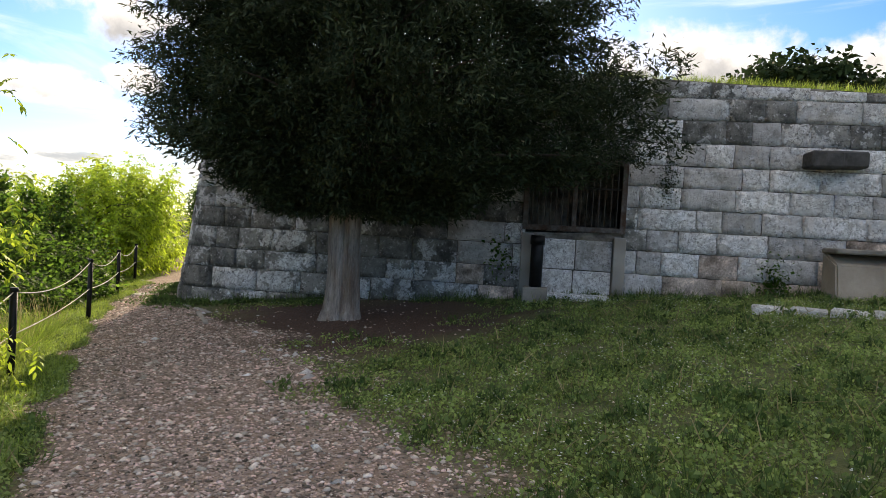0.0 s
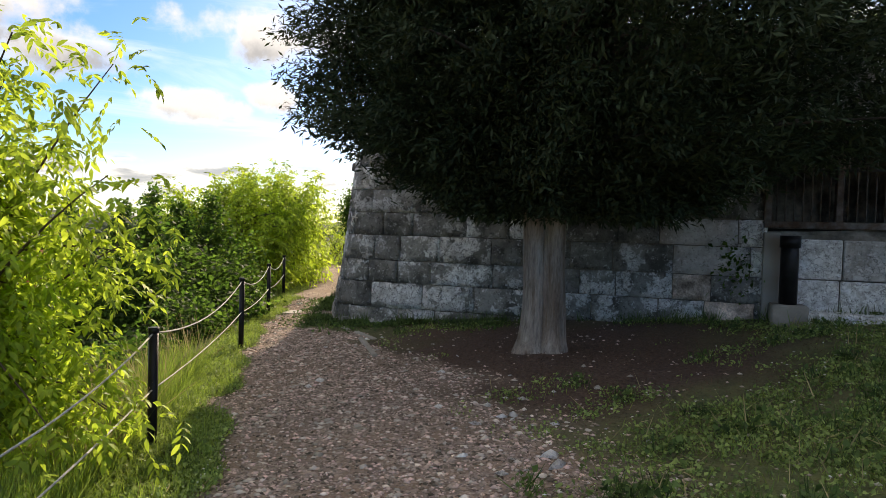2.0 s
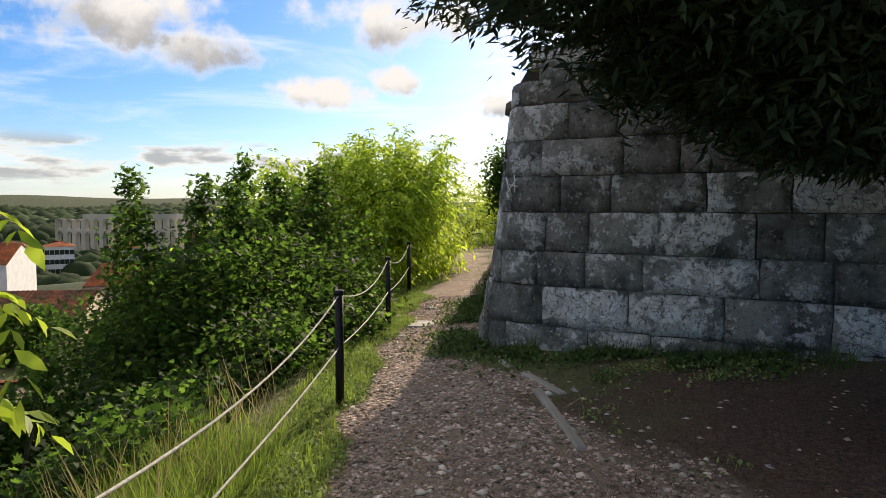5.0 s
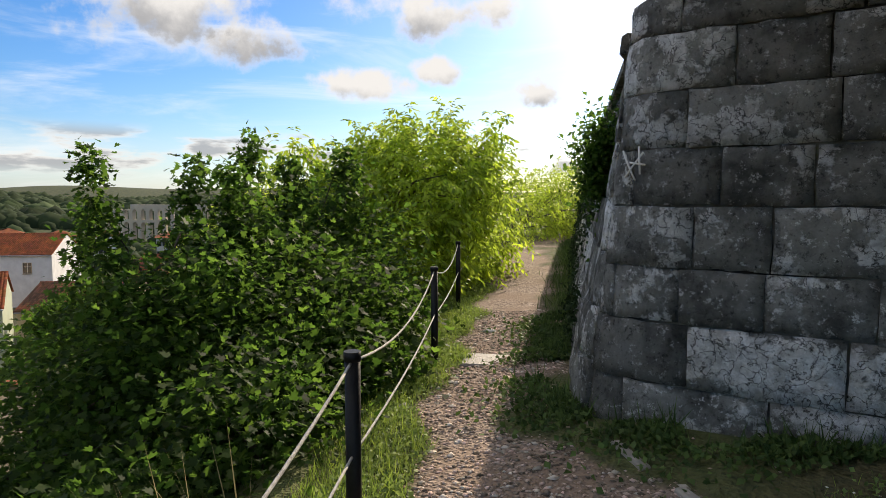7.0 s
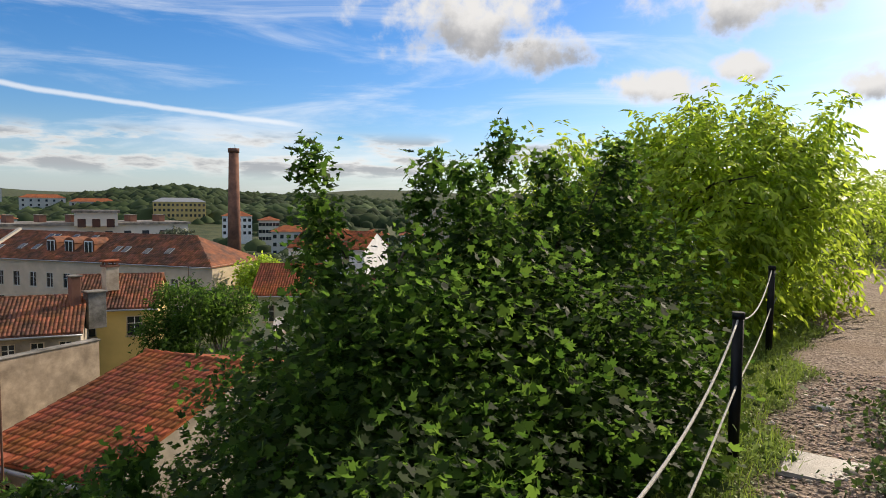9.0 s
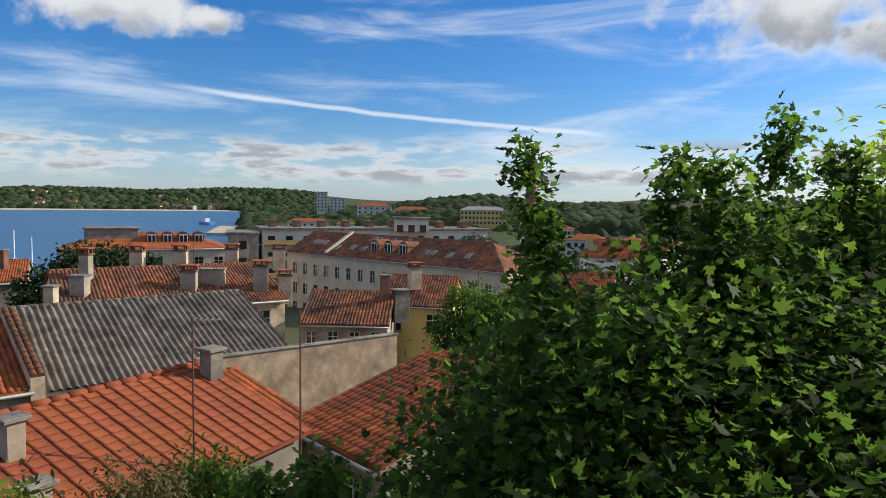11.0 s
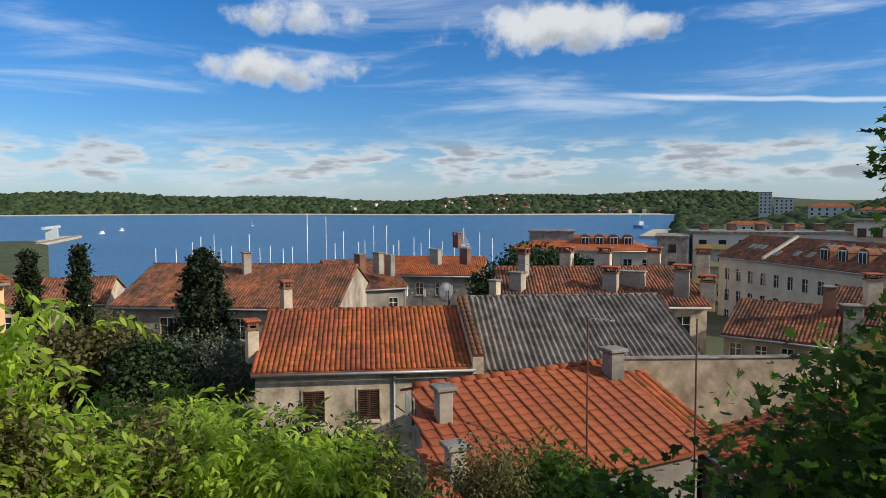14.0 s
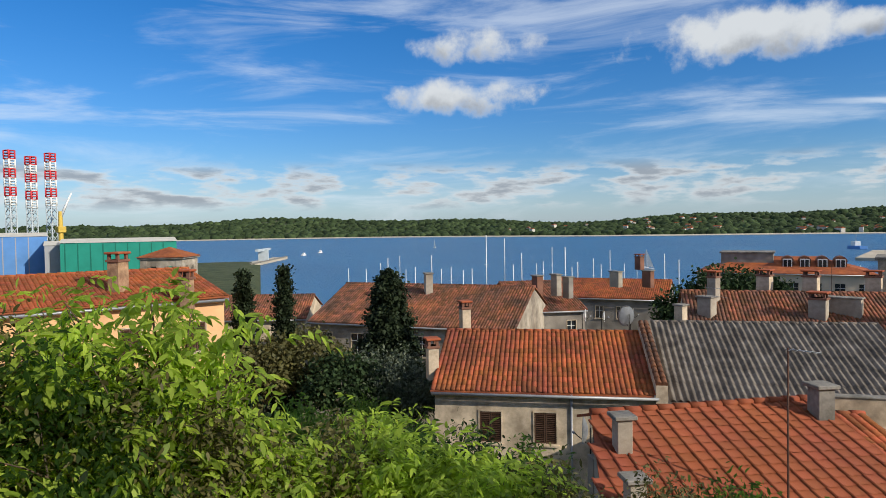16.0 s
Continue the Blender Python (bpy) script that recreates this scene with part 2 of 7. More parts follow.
    L(mth("ADD", tex(24, 8, 0.75), mth("MULTIPLY", mth("MULTIPLY", crack, flake), 0.35)), b2.inputs["Height"])
    L(b1.outputs[0], b2.inputs["Normal"])
    L(b2.outputs[0], bs.inputs["Normal"])
    return mt


M_limestone = wall_stone_material("limestone", (0.078, 0.079, 0.073), (0.29, 0.285, 0.262), (0.74, 0.74, 0.73), 0.525)
M_limestone_pale = wall_stone_material("pale_limestone", (0.40, 0.385, 0.355), (0.74, 0.725, 0.70), (0.86, 0.855, 0.84), 0.47)
M_mortar = material("mortar", (0.27, 0.25, 0.215), 0.95, 0.4, 6, 0.8, 40, (0.045, 0.04, 0.036), 1.6, 0.5, coord="World")
M_rubble = material("rubble_stone", (0.68, 0.56, 0.47), 0.95, 0.35, 6, 0.8, 30, (0.20, 0.16, 0.13), 2.5, 0.5, objrand=0.25, coord="World", pit_shade=0.4)
M_bark = material("bark", (0.13, 0.105, 0.085), 0.95, 0.4, 9, 1.0, 30, (0.05, 0.04, 0.034), 2.5, 0.5, stretch=0.3)
M_trunk_pale = material("pale_bark", (0.42, 0.375, 0.335), 0.9, 0.5, 16, 1.0, 34, (0.13, 0.10, 0.08), 8.0, 0.5, stretch=0.13, pit_shade=0.35)
M_twig = material("twig", (0.10, 0.075, 0.05), 0.9, 0.3, 9, 0.4, 30)
M_juniper = material("juniper_scale_leaf", (0.033, 0.049, 0.023), 0.75, 0.35, 3, 0, 30, island=0.45, spec=0.2, translucent=0.12, coord="World")
M_maple = material("maple_leaf", (0.021, 0.043, 0.008), 0.6, 0.3, 2, 0, 30, island=0.5, spec=0.12, translucent=0.45, glow=6.5, coord="World")
M_bright = material("ash_leaf", (0.265, 0.36, 0.053), 0.5, 0.3, 2, 0, 30, island=0.4, spec=0.2, translucent=0.5, glow=2.0, coord="World")
M_darkleaf = material("evergreen_leaf", (0.030, 0.052, 0.020), 0.75, 0.35, 1, 0, 30, island=0.45, spec=0.1, translucent=0.12, coord="World")
M_cypress = material("cypress_leaf", (0.022, 0.034, 0.014), 0.7, 0.3, 1, 0, 30, island=0.4, spec=0.2, translucent=0.05, coord="World")
M_olive = material("olive_leaf", (0.085, 0.105, 0.065), 0.55, 0.3, 1, 0, 30, island=0.35, spec=0.35, translucent=0.15, coord="World")
M_rusty = material("dry_leaf", (0.10, 0.095, 0.03), 0.6, 0.3, 1, 0, 30, island=0.4, spec=0.3, translucent=0.2, coord="World")
M_grass = material("grass_blade", (0.19, 0.275, 0.055), 0.5, 0.35, 1.2, 0, 30, island=0.45, spec=0.35, translucent=0.35, coord="World")
M_drygrass = material("dry_grass", (0.30, 0.26, 0.13), 0.7, 0.3, 2, 0, 30, island=0.35, translucent=0.25, coord="World")
M_clover = material("clover_leaf", (0.20, 0.275, 0.085), 0.6, 0.35, 1.2, 0, 30, island=0.4, translucent=0.25, coord="World")
M_petal = material("white_petal", (0.75, 0.74, 0.68), 0.7, 0.1, 5, 0)
M_pebble = material("pebble", (0.43, 0.335, 0.27), 0.9, 0.35, 8, 0.3, 60, island=0.8, coord="World")
M_litter = material("brown_litter", (0.12, 0.075, 0.05), 0.9, 0.3, 5, 0, island=0.5, coord="World")
M_wetslab = material("wet_concrete", (0.22, 0.195, 0.175), 0.55, 0.3, 5, 0.25, 40, (0.16, 0.14, 0.125), 2.5, 0.5, spec=0.5)
M_tuft = material("dark_grass", (0.075, 0.125, 0.035), 0.6, 0.35, 2, 0, island=0.45, translucent=0.25, coord="World")
M_chip = material("pale_chip", (0.60, 0.53, 0.45), 0.9, 0.25, 9, 0.3, 60, island=0.45, coord="World")
M_post = material("black_metal", (0.022, 0.022, 0.023), 0.45, 0.3, 8, 0.15, 60, metal=0.6)
M_rope = material("white_rope", (0.52, 0.50, 0.46), 0.8, 0.25, 40, 0.4, 200)
M_iron = material("dark_iron", (0.03, 0.028, 0.027), 0.55, 0.3, 12, 0.2, 80, metal=0.7)
# near-black colour that stands in for the shade of unlit rooms
M_dark = material("painted_interior_shade", (0.012, 0.012, 0.012), 0.9, 0.2, 2, 0)
M_concrete = material("concrete", (0.29, 0.265, 0.23), 0.9, 0.25, 3, 0.4, 40, (0.13, 0.12, 0.10), 1.2, 0.5)
M_tile = material("clay_tile", (0.37, 0.108, 0.034), 0.8, 0.25, 2.0, 0.3, 30, (0.20, 0.06, 0.032), 0.35, 0.5, island=0.3)
M_tile_old = material("weathered_clay_tile", (0.29, 0.105, 0.048), 0.85, 0.3, 1.5, 0.3, 30, (0.12, 0.065, 0.045), 0.5, 0.6, island=0.4)
M_tile_new = material("red_roof_tile", (0.265, 0.074, 0.028), 0.7, 0.15, 1.0, 0.2, 30, (0.19, 0.050, 0.026), 0.5, 0.4, island=0.10)
M_greyroof = material("grey_fibre_cement", (0.215, 0.185, 0.155), 0.95, 0.3, 2.2, 0.4, 25, (0.10, 0.085, 0.072), 1.2, 0.5, spec=0.05)
M_plaster = material("stained_plaster", (0.66, 0.54, 0.39), 0.92, 0.2, 1.2, 0.4, 18, (0.34, 0.27, 0.19), 0.9, 0.45)
M_plaster_grey = material("grey_plaster", (0.46, 0.40, 0.32), 0.92, 0.25, 1.0, 0.4, 18, (0.22, 0.18, 0.14), 0.4, 0.5)
M_plaster_beige = material("beige_plaster", (0.66, 0.53, 0.38), 0.9, 0.12, 0.6, 0.2, 18, (0.54, 0.43, 0.31), 0.2, 0.4)
M_orange = material("apricot_plaster", (0.74, 0.44, 0.22), 0.9, 0.1, 0.5, 0.2, 18, (0.66, 0.38, 0.19), 0.3, 0.4)
M_yellow = material("yellow_plaster", (0.62, 0.47, 0.18), 0.9, 0.12, 0.5, 0.2, 18)
M_white = material("white_paint", (0.72, 0.71, 0.68), 0.7, 0.12, 1, 0.1, 20)
M_shutter = material("brown_shutter", (0.10, 0.055, 0.035), 0.6, 0.25, 6, 0.2, 40)
M_glass = material("window_glass", (0.02, 0.025, 0.03), 0.08, 0.1, 1, 0, spec=0.8)
M_stonewall = material("old_masonry", (0.36, 0.32, 0.27), 0.95, 0.4, 2.0, 1.0, 7, (0.17, 0.15, 0.13), 1.0, 0.5)
M_brick = material("chimney_brick", (0.27, 0.13, 0.085), 0.9, 0.3, 2, 0.4, 20, (0.14, 0.07, 0.05), 0.5, 0.5)
M_lead = material("zinc_sheet", (0.32, 0.33, 0.34), 0.5, 0.2, 2, 0.1, 20, metal=0.5)
M_dish = material("grey_dish", (0.30, 0.31, 0.32), 0.5, 0.15, 3, 0)
M_forest = material("far_forest", (0.036, 0.055, 0.022), 0.9, 0.5, 0.02, 0, 1, island=0.35, spec=0.1, coord="World")
M_sand = material("far_shore_stone", (0.46, 0.40, 0.31), 0.9, 0.2, 0.05, 0)
M_green = material("green_cladding", (0.02, 0.23, 0.17), 0.6, 0.12, 0.1, 0)
M_blue = material("blue_cladding", (0.10, 0.24, 0.52), 0.6, 0.12, 0.1, 0)
M_greymetal = material("grey_cladding", (0.32, 0.33, 0.35), 0.6, 0.12, 0.1, 0)
M_redpaint = material("red_paint", (0.55, 0.05, 0.06), 0.6, 0.1, 0.3, 0)
M_steel = material("pale_steel", (0.45, 0.50, 0.52), 0.6, 0.1, 0.3, 0)
M_crane_yellow = material("yellow_steel", (0.55, 0.38, 0.07), 0.6, 0.1, 0.3, 0)


def ground_material():
    mt = bpy.data.materials.new("earth_and_gravel")
    mt.use_nodes = True
    nt = mt.node_tree
    N, L = nt.nodes.new, nt.links.new
    bs = nt.nodes["Principled BSDF"]
    pos = N("ShaderNodeNewGeometry").outputs["Position"]
    at = N("ShaderNodeAttribute")
    at.attribute_name = "cover"

    def tex(s, d=6, r=0.6):
        t = N("ShaderNodeTexNoise")
        t.inputs["Scale"].default_value, t.inputs["Detail"].default_value, t.inputs["Roughness"].default_value = s, d, r
        L(pos, t.inputs["Vector"])
        return t.outputs["Fac"]

    def rng(v, lo, hi, a=0.0, b=1.0):
        r = N("ShaderNodeMapRange")
        L(v, r.inputs["Value"])
        for k, q in zip(("From Min", "From Max", "To Min", "To Max"), (lo, hi, a, b)):
            r.inputs[k].default_value = q
        return r.outputs[0]

    def mixc(f, a, b):
        n = N("ShaderNodeMix")
        n.data_type = "RGBA"
        for sock, v in ((n.inputs[0], f), (n.inputs[6], a), (n.inputs[7], b)):
            if isinstance(v, tuple):
                sock.default_value = (*v, 1)
            else:
                L(v, sock)
        return n.outputs[2]

    sep = N("ShaderNodeSeparateColor")
    L(at.outputs["Color"], sep.inputs[0])
    vor = N("ShaderNodeTexVoronoi")
    vor.inputs["Scale"].default_value = 38
    L(pos, vor.inputs["Vector"])
    sp = N("ShaderNodeSeparateColor")
    L(vor.outputs["Color"], sp.inputs[0])
    grit = mixc(rng(sp.outputs[0], 0, 1), (0.13, 0.09, 0.07), (0.46, 0.36, 0.29))
    grit = mixc(rng(tex(1.3), 0.42, 0.62), grit, (0.27, 0.195, 0.145))
    earth = mixc(rng(tex(30), 0.35, 0.7), (0.062, 0.039, 0.029), (0.15, 0.10, 0.074))
    green = mixc(rng(tex(6), 0.35, 0.65), (0.075, 0.095, 0.035), (0.13, 0.135, 0.055))
    wood = mixc(rng(tex(0.12), 0.4, 0.62), (0.040, 0.055, 0.022), (0.075, 0.085, 0.035))
    c = mixc(sep.outputs[0], earth, grit)
    c = mixc(sep.outputs[1], c, green)
    c = mixc(sep.outputs[2], c, wood)
    L(c, bs.inputs["Base Color"])
    bs.inputs["Roughness"].default_value = 0.95
    bs.inputs["Specular IOR Level"].default_value = 0.25
    b = N("ShaderNodeBump")
    b.inputs["Strength"].default_value, b.inputs["Distance"].default_value = 0.8, 0.02
    L(vor.outputs["Distance"], b.inputs["Height"])
    b2 = N("ShaderNodeBump")
    b2.inputs["Strength"].default_value, b2.inputs["Distance"].default_value = 0.6, 0.05
    L(tex(9), b2.inputs["Height"])
    L(b.outputs[0], b2.inputs["Normal"])
    L(b2.outputs[0], bs.inputs["Normal"])
    return mt


def water_material():
    mt = bpy.data.materials.new("sea_water")
    mt.use_nodes = True
    nt = mt.node_tree
    N, L = nt.nodes.new, nt.links.new
    bs = nt.nodes["Principled BSDF"]
    pos = N("ShaderNodeNewGeometry").outputs["Position"]
    mp = N("ShaderNodeMapping")
    mp.inputs["Scale"].default_value = (0.02, 0.006, 0.02)
    mp.inputs["Rotation"].default_value = (0, 0, radians(30))
    L(pos, mp.inputs["Vector"])
    t = N("ShaderNodeTexNoise")
    t.inputs["Scale"].default_value, t.inputs["Detail"].default_value = 1.0, 6
    L(mp.outputs[0], t.inputs["Vector"])
    r = N("ShaderNodeMapRange")
    L(t.outputs["Fac"], r.inputs["Value"])
    r.inputs["From Min"].default_value, r.inputs["From Max"].default_value = 0.35, 0.7
    mx = N("ShaderNodeMix")
    mx.data_type = "RGBA"
    L(r.outputs[0], mx.inputs[0])
    mx.inputs[6].default_value, mx.inputs[7].default_value = (0.008, 0.095, 0.22, 1), (0.015, 0.12, 0.26, 1)
    L(mx.outputs[2], bs.inputs["Base Color"])
    bs.inputs["Roughness"].default_value = 0.35
    t2 = N("ShaderNodeTexNoise")
    t2.inputs["Scale"].default_value, t2.inputs["Detail"].default_value = 0.6, 8
    L(pos, t2.inputs["Vector"])
    b = N("ShaderNodeBump")
    b.inputs["Strength"].default_value, b.inputs["Distance"].default_value = 1.0, 1.2
    L(t2.outputs["Fac"], b.inputs["Height"])
    L(b.outputs[0], bs.inputs["Normal"])
    return mt


M_ground, M_water = ground_material(), water_material()

# ---- mesh helpers ----


def quick_mesh(name, verts, faces, smooth=False):
    """Mesh from arrays: verts (n, 3) and faces (m, k), all faces with k corners."""
    verts, faces = np.asarray(verts, dtype=np.float32), np.asarray(faces, dtype=np.int32)
    me = bpy.data.meshes.new(name)
    k = faces.shape[1]
    me.vertices.add(len(verts))
    me.vertices.foreach_set("co", verts.ravel())
    me.loops.add(faces.size)
    me.loops.foreach_set("vertex_index", faces.ravel())
    me.polygons.add(len(faces))
    me.polygons.foreach_set("loop_start", np.arange(0, faces.size, k, dtype=np.int32))
    if smooth:
        me.polygons.foreach_set("use_smooth", np.ones(len(faces), dtype=bool))
    me.update(calc_edges=True)
    return me


def part(name, shape, mat, parent=None, label=""):
    """Links a bmesh or a mesh as one mesh object, under a thing or a part if one is given."""
    if isinstance(shape, bmesh.types.BMesh):
        me = bpy.data.meshes.new(name)
        bmesh.ops.recalc_face_normals(shape, faces=shape.faces)
        shape.to_mesh(me)
        shape.free()
    else:
        me = shape
    if not me.materials:
        me.materials.append(mat)
    ob = new(name, me)
    if parent is not None:
        ob.parent = parent
    if label:
        ob["label"] = label
    return ob


def thing(name, label, category, at=(0, 0, 0), turn=0.0, group="", kind=""):
    ob = new(name)
    ob.empty_display_size = 0.2
    ob.matrix_world = pose(*at, 0, 0, turn)
    return tagged(ob, label, category, group, kind)


def add_box(bm, x0, x1, y0, y1, z0, z1, bevel=0.0, m=None):
    vs = [bm.verts.new(v) for v in ((x0, y0, z0), (x1, y0, z0), (x1, y1, z0), (x0, y1, z0), (x0, y0, z1), (x1, y0, z1), (x1, y1, z1), (x0, y1, z1))]
    fs = [bm.faces.new([vs[i] for i in f]) for f in ((0, 3, 2, 1), (4, 5, 6, 7), (0, 1, 5, 4), (1, 2, 6, 5), (2, 3, 7, 6), (3, 0, 4, 7))]
    if bevel:
        es = list({e for f in fs for e in f.edges})
        bmesh.ops.bevel(bm, geom=es, offset=bevel, segments=1, affect="EDGES")
    if m is not None:
        bmesh.ops.transform(bm, matrix=m, verts=vs)
    return vs


def box(x0, x1, y0, y1, z0, z1, bevel=0.0):
    bm = bmesh.new()
    add_box(bm, x0, x1, y0, y1, z0, z1, bevel)
    return bm


def tube(points, radii, sides=6, close=True):
    """Tapered tube along points."""
    bm = bmesh.new()
    add_tube(bm, points, radii, sides, close)
    return bm


def add_tube(bm, points, radii, sides=6, close=True):
    pts = [Vector(p) for p in points]
    rings = []
    for i, p in enumerate(pts):
        d = (pts[min(i + 1, len(pts) - 1)] - pts[max(i - 1, 0)]).normalized()
        a = d.cross(Vector((0.31, 0.95, 0.1))).normalized()
        b = d.cross(a)
        r = radii[i] if isinstance(radii, (list, tuple)) else radii
        rings.append([bm.verts.new(p + (a * math.cos(q * 2 * math.pi / sides) + b * math.sin(q * 2 * math.pi / sides)) * r) for q in range(sides)])
    for u, v in zip(rings, rings[1:]):
        for q in range(sides):
            f = bm.faces.new((u[q], u[(q + 1) % sides], v[(q + 1) % sides], v[q]))
            f.smooth = True
    if close:
        bm.faces.new(rings[0][::-1])
        bm.faces.new(rings[-1])


rs = np.random.RandomState(7)
LEAF_MAPLE = np.array([(0, 0, 0), (0.30, -0.05, .04), (0.48, 0.28, .10), (0.26, 0.34, .03), (0.34, 0.78, .06), (0.13, 0.62, .0), (0, 1.0, -.12), (-0.13, 0.62, .0), (-0.34, 0.78, .06), (-0.26, 0.34, .03), (-0.48, 0.28, .10), (-0.30, -0.05, .04)])
LEAF_OVAL = np.array([(0, 0, 0), (0.17, 0.3, .05), (0.15, 0.65, .02), (0, 1.0, -.15), (-0.15, 0.65, .02), (-0.17, 0.3, .05)])
LEAF_CLUMP = np.array([(0, 0, 0), (0.4, 0.35, .1), (0.1, 1.0, -.1), (-0.35, 0.5, .1)])
LEAF_SCALE = np.array([(0, 0, 0), (0.13, 0.45, 0.03), (0, 1.0, -0.05), (-0.13, 0.4, 0.0)])
LEAF_BLADE = np.array([(-0.022, 0, 0), (0.022, 0, 0), (0.018, 0.5, 0.14), (0, 1.0, 0.28), (-0.018, 0.5, 0.14)])
LEAF_REED = np.array([(-0.006, 0, 0), (0.006, 0, 0), (0.005, 0.5, 0.20), (0, 1.0, 0.40), (-0.005, 0.5, 0.20)])


def leaf_mesh(name, centres, sizes, shape, tip=(0, 0, -0.4), spread=1.0, outward=None, tilt=0.7):
    """One n-gon a leaf; each leaf's tip points about along tip, outward and at random."""
    n, k = len(centres), len(shape)
    along = rs.normal(size=(n, 3)) * spread + np.asarray(tip)
    if outward is not None:
        along += outward
    along /= np.linalg.norm(along, axis=1, keepdims=True) + 1e-9
    up = rs.normal(size=(n, 3)) * tilt + (0, 0, 1.2)
    side = np.cross(along, up)
    side /= np.linalg.norm(side, axis=1, keepdims=True) + 1e-9
    nor = np.cross(side, along)
    s = np.asarray(sizes).reshape(n, 1, 1)
    v = np.asarray(centres)[:, None, :] + s * (shape[None, :, 0, None] * side[:, None, :] + shape[None, :, 1, None] * along[:, None, :] + shape[None, :, 2, None] * nor[:, None, :])
    return quick_mesh(name, v.reshape(-1, 3), np.arange(n * k).reshape(n, k))



def pinnate_mesh(name, centres, outward, length, pairs, size, seed):
    """Compound leaves: leaflets in pairs along a drooping stalk, and one at its tip."""
    r = np.random.RandomState(seed)
    n = len(centres)
    d = np.asarray(outward) * 0.9 + r.normal(size=(n, 3)) * 0.55 + (0, 0, -0.1)
    d /= np.linalg.norm(d, axis=1, keepdims=True) + 1e-9
    L = length * r.uniform(0.6, 1.2, n)[:, None]
    side = np.cross(d, (0, 0, 1.0) + r.normal(size=(n, 3)) * 0.3)
    side /= np.linalg.norm(side, axis=1, keepdims=True) + 1e-9
    out = []
    for k in range(2 * pairs + 1):
        q = (k // 2 + 1) / (pairs + 1) if k < 2 * pairs else 1.0
        sg = 0.0 if k == 2 * pairs else (1.0 if k % 2 else -1.0)
        c = np.asarray(centres) + d * L * q + np.array([0, 0, -0.45]) * L * q * q
        al = d * (0.55 if sg else 1.0) + side * sg * 0.8 + (0, 0, -0.35 - 0.35 * q) + r.normal(size=(n, 3)) * 0.18
        al /= np.linalg.norm(al, axis=1, keepdims=True)
        sd = np.cross(al, (0, 0, 1.0) + r.normal(size=(n, 3)) * 0.5)
        sd /= np.linalg.norm(sd, axis=1, keepdims=True) + 1e-9
        nr = np.cross(sd, al)
        sz = (size * r.uniform(0.7, 1.2, n) * (0.75 + 0.5 * q))[:, None, None]
        sh = LEAF_OVAL[None]
        out.append(c[:, None, :] + sz * (sh[..., 0:1] * sd[:, None, :] + sh[..., 1:2] * al[:, None, :] + sh[..., 2:3] * nr[:, None, :]))
    v = np.concatenate(out).reshape(-1, 3)
    return quick_mesh(name, v, np.arange(len(v)).reshape(-1, len(LEAF_OVAL)))


# ---- ground and sea ----
SEA = -26.0
LOOKOUT = (-5.2, 11.1)


def spot(bearing, dist):
    """Place at a bearing, in degrees left of +y, and distance from the look-out."""
    return (LOOKOUT[0] - dist * math.sin(radians(bearing)), LOOKOUT[1] + dist * math.cos(radians(bearing)))


def level(dist, elev):
    return 1.48 + dist * math.tan(radians(elev))


FENCE_AT, FENCE_DIR = (-5.40, 10.15), (-0.338, 0.941)


def left_of_fence(x, y):
    return (x - FENCE_AT[0]) * -FENCE_DIR[1] + (y - FENCE_AT[1]) * FENCE_DIR[0]


def smooth(a, b, v):
    q = np.clip((v - a) / (b - a), 0, 1)
    return q * q * (3 - 2 * q)


def hill_noise(x, y, s):
    return np.sin(x * s + 1.3) * np.cos(y * s * 1.17 - 0.6) + 0.5 * np.sin(x * s * 2.3 - y * s * 1.9 + 2.0)


def height(x, y):
    x, y = np.asarray(x, dtype=float), np.asarray(y, dtype=float)
    plane = 0.0884 * np.clip(x, -9, 7) + 0.0339 * np.clip(y, -6, 24) - 0.007
    plane = plane + 0.012 * hill_noise(x, y, 2.1)
    s = left_of_fence(x, y)
    drop = -0.62 * np.clip(s - 0.55, 0, 11) * smooth(0.3, 1.6, s) - 0.22 * np.clip(s - 11.5, 0, 22) - 0.055 * np.clip(s - 33, 0, 110)
    z = plane + drop
    r = np.hypot(x + 5.2, y - 11.1)
    b = np.degrees(np.arctan2(-(x + 5.2), y - 11.1))          # bearing, left of +y
    bay = smooth(90, 95, b) * (1 - smooth(164, 176, b))
    # shipyard spit inside the bay
    spit = smooth(141, 144, b) * smooth(240, 260, r) * (1 - smooth(560, 640, r)) * (b < 176)
    land = np.where(r > 150, np.maximum(-20 - 0.004 * r, -22.0), z)
    z = np.where(r > 150, land, z)
    z = z * (1 - smooth(120, 170, r) * bay) + -31.0 * smooth(120, 170, r) * bay
    z = np.where(spit > 0, np.maximum(z, -31 + 7.5 * spit), z)
    shore = 1750 + 330 * smooth(112, 150, b) + 60 * np.sin(np.radians(b) * 9)
    ridge = 50 + 14 * np.sin(np.radians(b) * 8 + 1) + 7 * np.sin(np.radians(b) * 21)
    far = smooth(shore, shore + 60, r)
    z = z * (1 - far) + (-24.5 + ridge * smooth(shore + 40, shore + 900, r)) * far
    # wooded ridge behind the town
    wood = smooth(300, 620, r) * (1 - smooth(30, 34, b) * 0) * (1 - smooth(74, 92, b)) * smooth(-180, -60, b)
    z = z + wood * (1 - far) * (np.interp(b, (40, 54, 71, 86, 92), (15, 14, 25, 16, 10)) + 2 * np.sin(np.radians(b) * 26))
    return z


